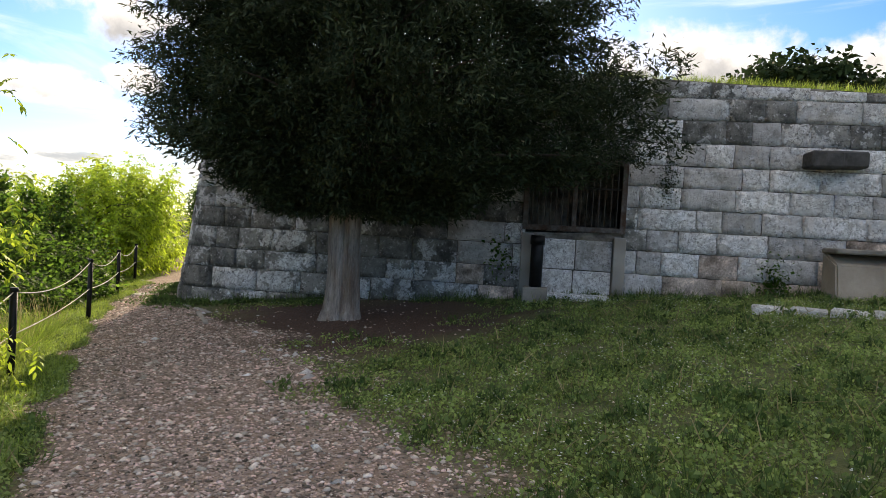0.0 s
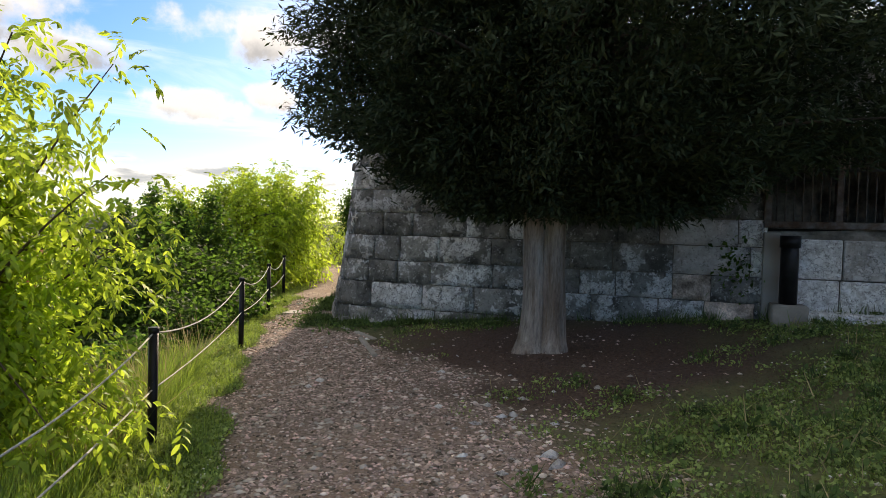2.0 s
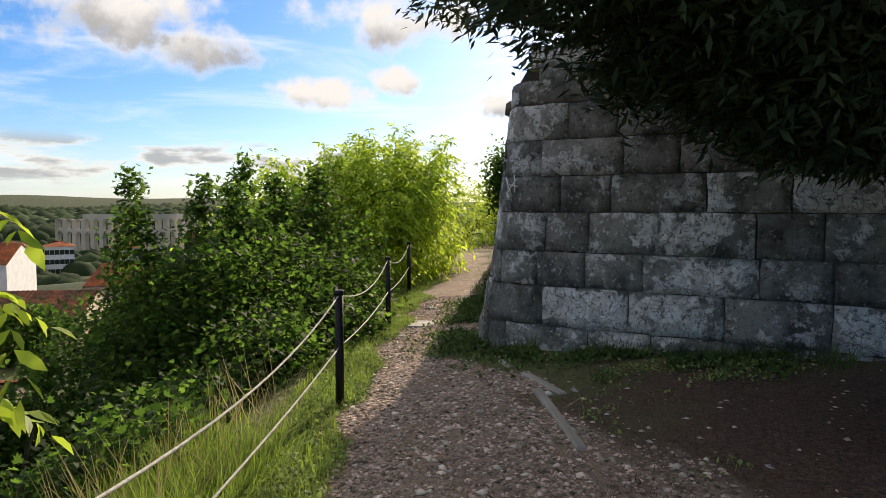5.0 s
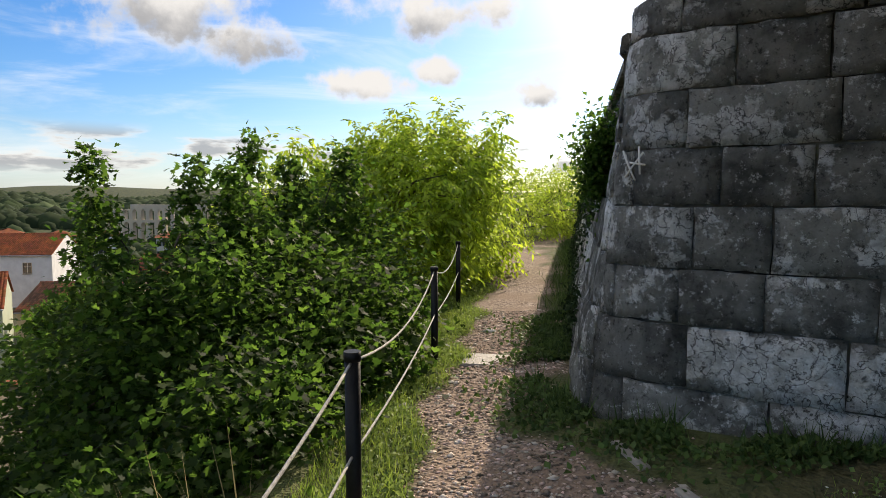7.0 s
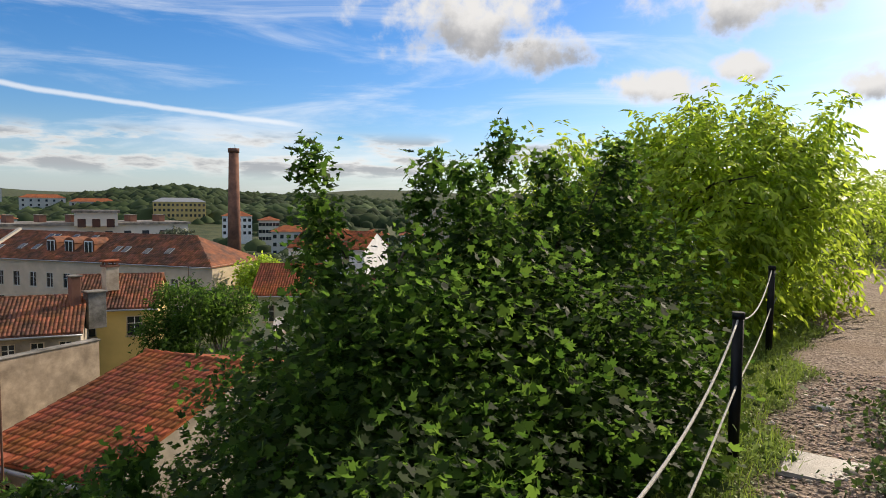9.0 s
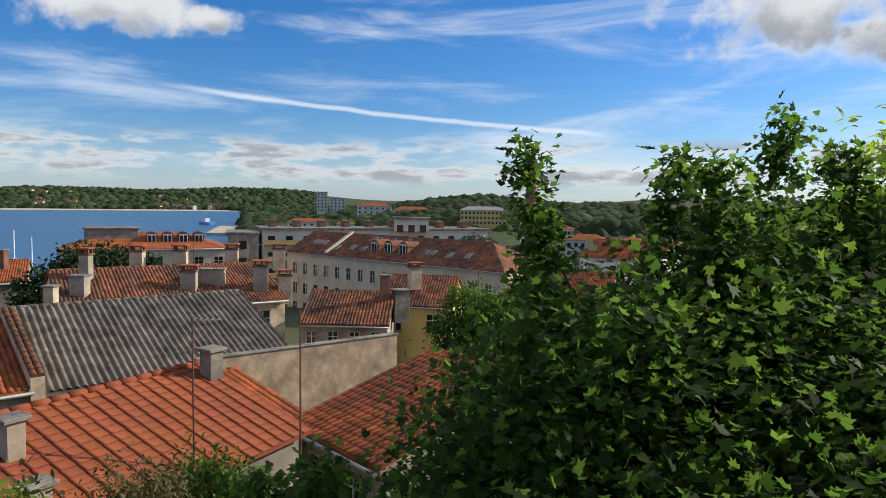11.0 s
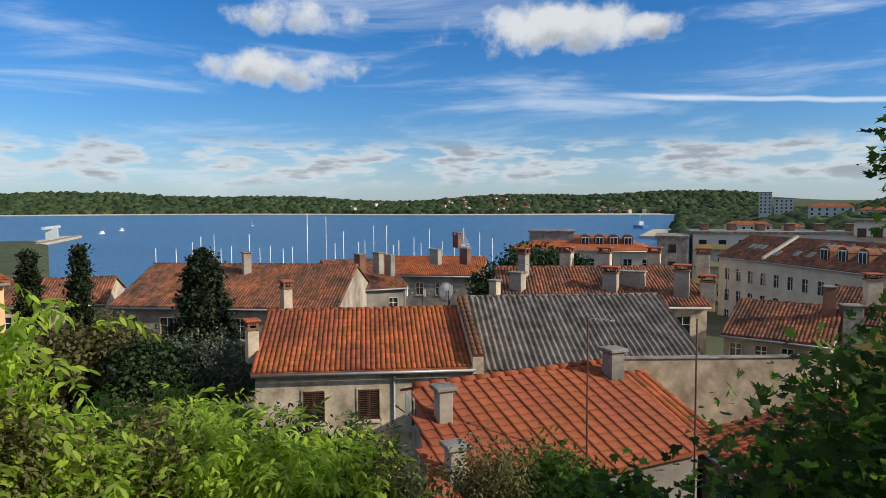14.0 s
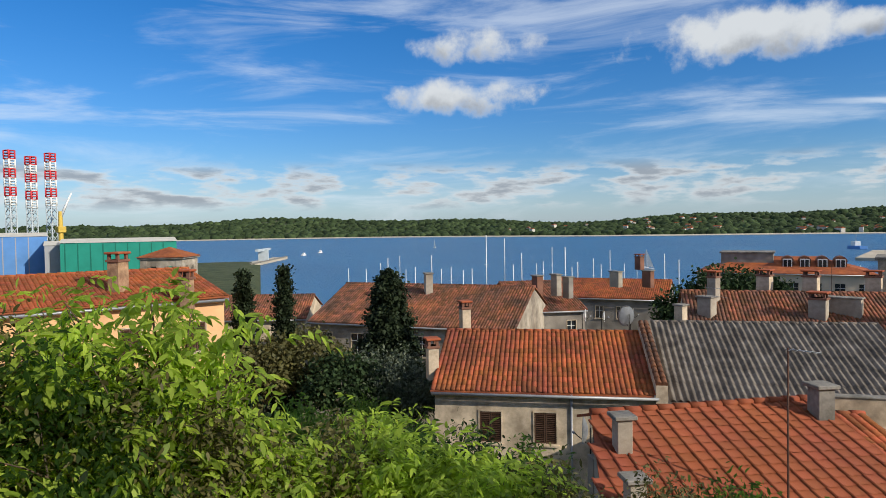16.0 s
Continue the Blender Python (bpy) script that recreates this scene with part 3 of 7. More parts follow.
def path_cover(x, y):
    """How much gravel lies at a place: the trodden path beside the fence."""
    lf = np.interp(y, (-6, 0, 3.8, 9.0, 12.5, 16.7, 26), (1.2, -0.75, -2.45, -4.85, -6.1, -7.35, -10.6))
    rt = np.interp(y, (-6, 0, 4.2, 6.6, 9.0, 11.0, 12.0, 14.5, 21.0, 26), (4.2, 1.9, -0.15, -1.35, -2.5, -4.3, -5.15, -5.8, -7.4, -9.3))
    wob = 0.10 * np.sin(y * 2.7) + 0.08 * np.sin(y * 6.3 + x * 2) + 0.05 * np.sin(x * 11 + y * 5)
    soft = 0.18 + 0.5 * smooth(10.5, 7.0, y)
    return smooth(-0.12, 0.12, x - lf + wob) * smooth(soft, -soft * 0.6, x - rt + wob * 1.8)


def build_ground():
    rings = np.concatenate([[0.02], np.geomspace(0.12, 16, 150), np.geomspace(16.4, 4700, 120)])
    angs = np.radians(np.arange(0, 360, 1.0))
    cx, cy = -3.0, 8.5
    A, Rr = np.meshgrid(angs, rings)
    X, Y = cx + Rr * np.sin(A), cy + Rr * np.cos(A)
    Z = height(X, Y)
    v = np.stack([X, Y, Z], -1).reshape(-1, 3)
    nA = len(angs)
    i, j = np.meshgrid(np.arange(len(rings) - 1), np.arange(nA), indexing="ij")
    f = np.stack([i * nA + j, i * nA + (j + 1) % nA, (i + 1) * nA + (j + 1) % nA, (i + 1) * nA + j], -1).reshape(-1, 4)
    me = quick_mesh("ground", v, f, True)
    me.flip_normals()
    col = me.color_attributes.new("cover", "FLOAT_COLOR", "POINT")
    x, y = v[:, 0], v[:, 1]
    grav = path_cover(x, y)
    s = left_of_fence(x, y)
    trunk = np.hypot(x + 1.4, y - 9.5)
    grass = smooth(1.5, 3.6, trunk + 0.5 * hill_noise(x, y, 2.2)) * (1 - grav)
    grass = np.where(s > 0.0, 1 - grav, grass)
    woods = smooth(60, 140, np.hypot(x, y))
    c = np.stack([grav, grass * (1 - woods), woods, np.ones_like(x)], -1).astype(np.float32)
    col.data.foreach_set("color", c.ravel())
    return tagged(part("ground", me, M_ground), "gravel path, bare earth and grassy hillside above the town", "ground", kind="structure")


build_ground()
sea_pts = [(-5.2 + 4600 * math.sin(a), 11 + 4600 * math.cos(a), SEA) for a in np.linspace(0, 2 * math.pi, 48, endpoint=False)]
sea_bm = bmesh.new()
sea_bm.faces.new([sea_bm.verts.new(p) for p in sea_pts])
tagged(part("water", sea_bm, M_water), "rippled deep blue sea water of the harbour bay", "sea", kind="structure")

# ---- bastion walls ----
CORNER = Vector((-4.92, 12.15, 0))
DIR_A = Vector((0.988, -0.153, 0)).normalized()     # front wall, runs right
DIR_B = Vector((-0.235, 0.972, 0)).normalized()     # side wall, runs on beside the path
A_LEN, B_LEN, WALL_H = 13.0, 22.0, 4.2


def plan(s):
    """Plan of the wall's foot: s < 0 front wall, running right; a rounded corner; s > 0 side wall. Gives place, outward normal and batter."""
    ra, rb = math.atan2(-DIR_A.x, DIR_A.y), math.atan2(-DIR_B.x, DIR_B.y)
    nA, nB = Vector((DIR_A.y, -DIR_A.x, 0)), Vector((-DIR_B.y, DIR_B.x, 0))
    cr, half = 0.55, 0.5
    if s <= -half:
        p, nn, lean = CORNER + DIR_A * (-s), nA, 0.055
    elif s >= half:
        p, nn, lean = CORNER + DIR_B * s, nB, 0.17
    else:
        q = (s + half) / (2 * half)
        a, b = CORNER + DIR_A * half, CORNER + DIR_B * half
        p = a * (1 - q) ** 2 + CORNER * 2 * q * (1 - q) + b * q * q
        nn = (nA * (1 - q) + nB * q).normalized()
        lean = 0.055 + 0.115 * q
    return p, nn, lean


def on_wall(s, z, out=0.0):
    p, nn, lean = plan(s)
    q = p + nn * (out - lean * z)
    q.z = z
    return q


def wall_top(s):
    return 2.5 + 2.1 * min(1.0, max(0.0, (0.1 - s) / 3.2)) - 0.045 * max(0.0, -s - 3.2)


def foot(s):
    p = plan(s)[0]
    return gz(p.x, p.y) - 0.25


def gz(x, y):
    return float(height(x, y))


WIN = (-8.02, -6.42, 1.70, 2.92)       # barred window: s from, s to, z from, z to
NICHE = (-8.0, -6.46, 0.30, 1.62)      # walled-up doorway under it


def wall_body(name, s0, s1, label):
    """Mortar core behind the stones, thick, with its crest."""
    bm = bmesh.new()
    n = int(abs(s1 - s0) / 0.25) + 1
    cols = []
    for i in range(n + 1):
        s = s0 + (s1 - s0) * i / n
        t = wall_top(s)
        zs = [foot(s) - 0.4] + [foot(s) + (t - foot(s)) * k / 12 for k in range(13)]
        f = [bm.verts.new(on_wall(s, z, -0.028)) for z in zs]
        p, nn, lean = plan(s)
        bk = [bm.verts.new(on_wall(s, t, -0.9)), bm.verts.new(on_wall(s, foot(s) - 0.4, -0.9 - lean * 3))]
        cols.append((s, zs, f, bk))
    for (sa, za, a, ba), (sb, zb, b, bb) in zip(cols, cols[1:]):
        for k in range(13):
            zc, sc = (za[k] + za[k + 1]) / 2, (sa + sb) / 2
            if WIN[0] < sc < WIN[1] and WIN[2] - 0.05 < zc < WIN[3]:
                continue
            bm.faces.new((a[k], b[k], b[k + 1], a[k + 1]))
        bm.faces.new((a[13], b[13], bb[0], ba[0]))
        bm.faces.new((ba[0], bb[0], bb[1], ba[1]))
    return tagged(part(name, bm, M_mortar), label, "wall", kind="structure")


wall_front = wall_body("wall_front", -13.0, 0.0, "weathered grey limestone bastion wall of squared blocks")
wall_side = wall_body("wall_side", 0.0, 22.0, "leaning limestone bastion wall beside the gravel path")


def stone_mesh(s0, s1, z0, z1, proud, rough, rnd):
    """One block: a rough hewn face of 4 x 3 cells, turned in at the joints."""
    nx, nz = 6, 4
    g = 0.006
    verts, faces = [], []
    off = rnd.uniform(0, 100)
    for k in range(nz + 1):
        for i in range(nx + 1):
            s, z = s0 + g + (s1 - s0 - 2 * g) * i / nx, z0 + g + (z1 - z0 - 2 * g) * k / nz
            edge = i in (0, nx) or k in (0, nz)
            n3 = noise.noise(Vector((s * 7 + off, z * 7, off))) + 0.5 * noise.noise(Vector((s * 19, z * 19 + off, off)))
            o = proud + rough * n3 - (0.006 if edge else 0.0)
            if edge:
                s += rnd.uniform(-1, 1) * 0.009
                z += rnd.uniform(-1, 1) * 0.009
            verts.append(tuple(on_wall(s, z, o)))
    ring = [i for i in range(nx + 1)] + [k * (nx + 1) + nx for k in range(1, nz + 1)] + [nz * (nx + 1) + i for i in range(nx - 1, -1, -1)] + [k * (nx + 1) for k in range(nz - 1, 0, -1)]
    base = len(verts)
    for q in ring:
        k, i = divmod(q, nx + 1)
        s, z = s0 + g * 0.7 + (s1 - s0 - 1.4 * g) * i / nx, z0 + g * 0.7 + (z1 - z0 - 1.4 * g) * k / nz
        verts.append(tuple(on_wall(s, z, -0.06)))
    for k in range(nz):
        for i in range(nx):
            a = k * (nx + 1) + i
            faces.append((a, a + 1, a + nx + 2, a + nx + 1))
    for q in range(len(ring)):
        r2 = (q + 1) % len(ring)
        faces.append((ring[r2], ring[q], base + q, base + r2))
    me = quick_mesh("stone", verts, faces, False)
    return me


def lay_stones(wall, s0, s1, rnd, step):
    """Courses of blocks from s0 to s1, following the crest."""
    z = -0.05
    course = 0
    lo, hi = min(s0, s1), max(s0, s1)
    while z < 4.7:
        h = rnd.uniform(0.34, 0.40)
        s = lo + rnd.uniform(-0.5, 0)
        while s < hi:
            w = rnd.uniform(*step)
            a, b = max(s, lo), min(s + w, hi)
            s += w
            if b - a < 0.12:
                continue
            m = (a + b) / 2
            top = wall_top(m) - 0.02
            zt = min(z + h, top)
            if zt - z < 0.08 or zt < foot(m) + 0.25:
                continue
            for A, B in split_free(a, b, z, zt):
                if B - A < 0.1:
                    continue
                low = z < foot(m) + 0.85
                rub = low and rnd.random() < 0.55
                pale = rnd.random() < (0.34 if m < -5.5 else 0.0)
                crust = zt > top - 0.75 and rnd.random() < 0.6
                mat = M_rubble if (rub and m < -5) else (M_limestone if crust else (M_limestone_pale if pale or m < -8.2 else M_limestone))
                part("stone", stone_mesh(A, B, z, zt, rnd.uniform(-0.004, 0.016), 0.040 if rub else 0.015, rnd), mat, wall)
        z += h
        course += 1


def split_free(a, b, z0, z1):
    """Leaves out the window and the doorway."""
    for h in (WIN, NICHE):
        if z1 > h[2] + 0.06 and z0 < h[3] - 0.06:
            out = []
            if a < h[0]:
                out.append((a, min(b, h[0])))
            if b > h[1]:
                out.append((max(a, h[1]), b))
            return out
    return [(a, b)]


def wall_frame(s, z):
    """Matrix whose x runs right along the wall, y into it, z up, at a place on its face."""
    p, nn, lean = plan(s)
    o = on_wall(s, z)
    x = Vector((DIR_A.x, DIR_A.y, 0))
    y = -nn
    return Matrix(((x.x, y.x, 0, o.x), (x.y, y.y, 0, o.y), (0, 0, 1, o.z), (0, 0, 0, 1)))


def barred_window():
    w, h = WIN[1] - WIN[0], WIN[3] - WIN[2]
    win = thing("window_1", "unglazed barred window with a rusty iron frame in the bastion wall", "window", kind="structure")
    win.matrix_world = wall_frame(WIN[1], WIN[2])
    bm = bmesh.new()
    for a in ((-0.06, 0.03, 0, h), (w - 0.03, w + 0.06, 0, h), (0.03, w - 0.03, 0, 0.09), (0.03, w - 0.03, h - 0.08, h), (w / 2 - 0.04, w / 2 + 0.04, 0.09, h - 0.08)):
        add_box(bm, a[0], a[1], -0.035, 0.09, a[2], a[3], 0.008)
    part("window_frame", bm, M_steelgrey, win, "rusty grey iron frame")
    for k in range(15):
        x = 0.09 + (w - 0.18) * k / 14
        if abs(x - w / 2) > 0.05:
            part("bar", tube([(x, 0.03, 0.08), (x, 0.03, h - 0.07)], 0.009, 6), M_steelgrey, win)
    part("rail", box(0.03, w - 0.03, 0.015, 0.045, h * 0.6, h * 0.6 + 0.03), M_iron, win)
    # box behind the bars, its darkness painted on as near-black
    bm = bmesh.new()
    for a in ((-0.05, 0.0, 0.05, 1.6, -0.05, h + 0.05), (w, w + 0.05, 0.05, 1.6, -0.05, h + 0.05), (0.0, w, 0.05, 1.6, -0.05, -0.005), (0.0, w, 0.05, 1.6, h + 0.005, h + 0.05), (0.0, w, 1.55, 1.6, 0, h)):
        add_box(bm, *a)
    part("dark_recess", bm, M_dark, win, "near-black box, its colour standing in for the unlit room behind the bars")
    door = thing("door_1", "doorway walled up with pale blocks under the barred window", "doorway", kind="structure")
    door.matrix_world = wall_frame(NICHE[1], NICHE[2])
    w, h = NICHE[1] - NICHE[0], NICHE[3] - NICHE[2]
    for x in (-0.10, w - 0.10):
        part("jamb", box(x, x + 0.20, -0.03, 0.12, -0.3, h + 0.02, 0.012), M_trim_stone, door)
    z = -0.3
    rnd = random.Random(5)
    for hh in (0.55, 0.50, 0.52):
        cut = rnd.uniform(0.5, 0.9)
        for a, b in ((0.11, cut), (cut, w - 0.11)):
            part("block", box(a + 0.008, b - 0.008, 0.03, 0.12, z + 0.008, min(z + hh, h) - 0.008, 0.012), M_limestone_pale, door)
        z += hh
    part("mortar_bed", box(0.1, w - 0.1, 0.055, 0.14, -0.3, h), M_mortar, door)


M_steelgrey = material("rusty_frame", (0.13, 0.125, 0.12), 0.7, 0.35, 14, 0.3, 60, (0.07, 0.04, 0.025), 5, 0.5)
M_trim_stone = material("smooth_stone_trim", (0.40, 0.375, 0.335), 0.9, 0.2, 6, 0.3, 40, (0.22, 0.2, 0.17), 1.5, 0.5)
barred_window()

pipe = thing("drain_pipe", "black iron pipe standing on a concrete block against the wall", "pipe")
pipe.matrix_world = wall_frame(-6.64, 0.0)
zf = foot(-6.7) + 0.25
part("foot_block", box(-0.21, 0.21, -0.40, -0.04, zf - 0.1, zf + 0.22, 0.02), M_concrete, pipe, "grey concrete block")
part("shaft", tube([(0, -0.20, zf + 0.2), (0, -0.20, 1.28), (0, -0.20, 1.60)], [0.105, 0.105, 0.10], 16), M_post, pipe)
part("collar", tube([(0, -0.20, 1.45), (0, -0.20, 1.60)], [0.122, 0.122], 16), M_post, pipe)

M_spout = material("black_crusted_stone", (0.075, 0.073, 0.07), 0.9, 0.35, 8, 0.6, 30)
for k, s in enumerate((-11.05, -11.45)):
    spout = thing("water_spout", "dark weathered stone spout jutting from the wall", "water spout", group="stone spouts")
    spout.matrix_world = wall_frame(s, 3.05 + 0.02 * k)
    bm = box(-0.24, 0.24, -0.42 + 0.1 * k, 0.05, -0.13, 0.13, 0.03)
    part("block", bm, M_spout, spout)

butt = thing("plaster_buttress", "low plastered buttress, streaked grey, at the foot of the wall", "buttress")
butt.matrix_world = wall_frame(-11.15, 0.0)
bm = bmesh.new()
zf = foot(-11.5) + 0.1
prof = [(0.0, zf), (-0.62, zf), (-0.50, 1.42), (0.0, 1.62)]
f0 = [bm.verts.new((0.0, p, q)) for p, q in prof]
f1 = [bm.verts.new((3.2, p, q)) for p, q in prof]
bm.faces.new(f0), bm.faces.new(f1[::-1])
for k in range(4):
    bm.faces.new((f0[k], f1[k], f1[(k + 1) % 4], f0[(k + 1) % 4]))
bmesh.ops.bevel(bm, geom=list(bm.edges), offset=0.03, segments=2, affect="EDGES")
part("body", bm, M_plaster_grey, butt)
part("cap", box(-0.02, 3.2, -0.56, 0.0, 1.58, 1.66, 0.02), M_concrete, butt)

# low kerb of flat stones before the buttress, and a slab by the doorway
kerb = thing("stone_kerb", "low kerb of flat grey stones in the grass", "kerb")
rnd = random.Random(11)
for k in range(9):
    q = Vector((4.55 + 0.42 * k, 8.95 - 0.22 * k, 0))
    m = pose(q.x, q.y, gz(q.x, q.y) + 0.0, rnd.uniform(-3, 3), rnd.uniform(-3, 3), -28 + rnd.uniform(-8, 8))
    bm = bmesh.new()
    add_box(bm, -0.22, 0.22, -0.17, 0.17, -0.08, 0.09 + rnd.uniform(-0.02, 0.02), 0.025, None)
    bmesh.ops.transform(bm, matrix=m, verts=bm.verts)
    part("slab", bm, M_limestone_pale, kerb)
slab = thing("stone_slab", "flat pale stone slab lying at the walled-up doorway", "stone slab")
slab.matrix_world = wall_frame(-7.35, foot(-7.4) + 0.26)
part("body", box(-0.55, 0.5, -0.42, -0.08, -0.08, 0.07, 0.03), M_limestone_pale, slab)

# coping along the side wall and round the corner
cop = thing("coping", "projecting stone coping on the side wall's crest", "coping", kind="structure")
s = 0.12
while s < 21:
    bm = bmesh.new()
    L = 0.9
    cs = []
    for i in range(4):
        q = s + (L - 0.015) * i / 3
        t = wall_top(q) if q > -0.6 else wall_top(-0.6)
        cs.append([bm.verts.new(on_wall(q, z, o)) for z, o in ((t - 0.02, 0.07), (t + 0.10, 0.07), (t + 0.13, 0.03), (t + 0.13, -0.5), (t - 0.02, -0.5))])
    for a, b in zip(cs, cs[1:]):
        for k in range(5):
            bm.faces.new((a[k], b[k], b[(k + 1) % 5], a[(k + 1) % 5]))
    bm.faces.new(cs[0]), bm.faces.new(cs[-1][::-1])
    part("coping_stone", bm, M_limestone, cop)
    s += L

# rope fence
POSTS = [(-2.85, 2.75), (-4.14, 6.40), (-5.40, 10.15), (-6.56, 13.40), (-7.75, 16.7), (-8.95, 20.0), (-10.1, 23.3), (-11.2, 26.6)]
POST_H = 0.95


def fence():
    f = thing("rope_fence", "black metal posts with two white ropes along the path", "fence", (*POSTS[2], gz(*POSTS[2])))
    o = f.matrix_world.inverted()
    rnd = random.Random(3)
    tops = []
    for x, y in POSTS:
        z = gz(x, y) - (0.07 if y < 8 else 0.0)
        lean = Vector((rnd.uniform(-0.012, 0.012), rnd.uniform(-0.012, 0.012), 0))
        a, b = Vector((x, y, z - 0.2)), Vector((x, y, z + POST_H)) + lean
        p = part("post", tube([o @ a, o @ b], 0.035, 12), M_post, f)
        part("post_cap", tube([o @ (b - Vector((0, 0, 0.03))), o @ (b + Vector((0, 0, 0.012)))], 0.039, 12), M_post, p)
        tops.append((b, Vector((x, y, z + 0.50))))
    for (t0, m0), (t1, m1) in zip(tops, tops[1:]):
        for a, b, sag in ((t0 - Vector((0, 0, 0.03)), t1 - Vector((0, 0, 0.03)), 0.16), (m0, m1, 0.05)):
            pts = [o @ (a.lerp(b, i / 14) - Vector((0, 0, sag * 4 * (i / 14) * (1 - i / 14)))) for i in range(15)]
            part("rope", tube(pts, 0.0065, 6), M_rope, f)


fence()

lay_stones(wall_front, -12.6, 0.0, random.Random(21), (0.38, 1.0))
lay_stones(wall_side, 0.0, 15.0, random.Random(22), (0.45, 0.95))

# ---- plants ----


def crown_points(blobs, seed):
    """Leaf places in clusters over ellipsoid blobs: (cx, cy, cz, rx, ry, rz, clusters, leaves each, cluster radius)."""
    r = np.random.RandomState(seed)
    pts, outs, tips = [], [], []
    for cx, cy, cz, rx, ry, rz, nc, nl, cr in blobs:
        d = r.normal(size=(nc, 3))
        d /= np.linalg.norm(d, axis=1, keepdims=True)
        rad = r.uniform(0.25, 1.05, size=(nc, 1)) ** 0.55
        c = np.array([cx, cy, cz]) + d * rad * np.array([rx, ry, rz])
        tips.append(c)
        q = np.repeat(c, nl, 0) + r.normal(size=(nc * nl, 3)) * cr * np.array([1, 1, 0.8])
        pts.append(q)
        outs.append(np.repeat(d, nl, 0))
    return np.concatenate(pts), np.concatenate(outs), np.concatenate(tips)


def shoot(x, y, z0, z1, r, n=10, leaves=11):
    """Upright shoot as a stack of shrinking blobs."""
    out = []
    for i in range(n):
        q = i / (n - 1)
        out.append((x + 0.10 * math.sin(q * 5 + x * 7), y + 0.10 * math.cos(q * 4 + y * 5), z0 + (z1 - z0) * q, r * (1.1 - 0.8 * q), r * (1.1 - 0.8 * q), (z1 - z0) / n * 0.8, 5, leaves, 0.09))
    return out


def make_tree(name, label, category, base, blobs, mat, leaf, size, seed, trunk_r=0.08, limbs=14, bark=None, tip=(0, 0, -0.4), group="", spread=0.8, fork=0.35, keep=None, tilt=0.7, pinnate=0):
    top = thing(name, label, category, base, group=group)
    bx, by, bz = base
    pts, outs, tips = crown_points(blobs, seed)
    if keep is not None:
        ok = keep(pts)
        pts, outs = pts[ok], outs[ok]
    r = np.random.RandomState(seed + 1)
    sizes = size * r.uniform(0.55, 1.25, len(pts))
    if pinnate:
        me = pinnate_mesh("crown", (pts - np.array(base))[::5], outs[::5], size * 2.4, pinnate, size, seed + 2)
    else:
        me = leaf_mesh("crown", pts - np.array(base), sizes, leaf, tip, spread, outs * 0.6, tilt)
    part("crown", me, mat, top)
    cz = max(b[2] for b in blobs)
    mid = Vector((np.mean([b[0] for b in blobs]) - bx, np.mean([b[1] for b in blobs]) - by, cz - bz))
    trunk_top = mid * 0.75
    bm = tube([(0, 0, -0.3), trunk_top * fork + Vector((0.05, 0.03, 0)), trunk_top * 0.7, trunk_top], [trunk_r * 1.3, trunk_r, trunk_r * 0.7, trunk_r * 0.3], 8)
    part("trunk", bm, bark or M_bark, top)
    for k in r.choice(len(tips), min(limbs, len(tips)), replace=False):
        t = Vector(tips[k]) - Vector(base)
        st = trunk_top * r.uniform(fork, 0.95)
        md = (st + t) * 0.5 + Vector((0, 0, 0.08 * (t - st).length))
        part("limb", tube([st, md, t], [trunk_r * 0.4, trunk_r * 0.25, trunk_r * 0.07], 5, False), bark or M_bark, top)
    return top


# maple thicket on the slope beyond the rope
MAPLES = [
    (-8.8, 12.6, [(-8.5, 12.5, -0.5, 1.2, 1.3, 1.5, 230, 36, 0.2), (-9.3, 12.2, -0.6, 0.9, 0.9, 1.4, 80, 34, 0.2), (-9.0, 13.4, 0.3, 0.9, 0.9, 1.1, 90, 34, 0.2), (-8.2, 13.4, -0.4, 0.9, 0.9, 1.2, 90, 34, 0.2)] + shoot(-9.7, 12.25, 0.3, 1.85, 0.15) + shoot(-8.9, 13.2, 0.6, 1.75, 0.28) + shoot(-9.6, 13.3, 0.6, 1.8, 0.25) + shoot(-10.3, 12.6, 0.0, 1.3, 0.2)),
    (-7.7, 11.8, [(-7.6, 11.9, -0.9, 0.9, 1.0, 1.2, 100, 34, 0.18), (-7.5, 12.8, -0.6, 0.8, 0.9, 1.2, 90, 34, 0.18), (-8.2, 11.2, -1.2, 0.8, 0.7, 1.0, 60, 32, 0.18), (-7.05, 11.7, -0.75, 0.55, 0.6, 0.75, 60, 34, 0.16), (-7.0, 12.7, -0.45, 0.5, 0.7, 0.8, 70, 34, 0.16), (-7.5, 13.8, -0.1, 0.6, 0.8, 0.9, 80, 34, 0.17), (-7.4, 10.9, -1.2, 0.6, 0.5, 0.7, 50, 34, 0.16)]),
    (-9.4, 15.2, [(-9.1, 15.0, 0.2, 1.3, 1.5, 1.5, 150, 30, 0.22), (-8.4, 14.2, -0.4, 0.8, 1.0, 1.1, 70, 32, 0.2)] + shoot(-9.7, 14.4, 0.9, 2.2, 0.24) + shoot(-9.0, 15.6, 1.0, 2.1, 0.26) + shoot(-9.3, 14.6, 0.8, 1.9, 0.24)),
    (-10.6, 10.6, [(-10.4, 11.6, -2.0, 0.9, 0.9, 1.2, 70, 30, 0.2), (-10.9, 12.6, -1.3, 0.9, 0.9, 1.3, 90, 30, 0.2), (-10.2, 13.6, -0.6, 0.9, 0.9, 1.3, 90, 30, 0.2)]),
]
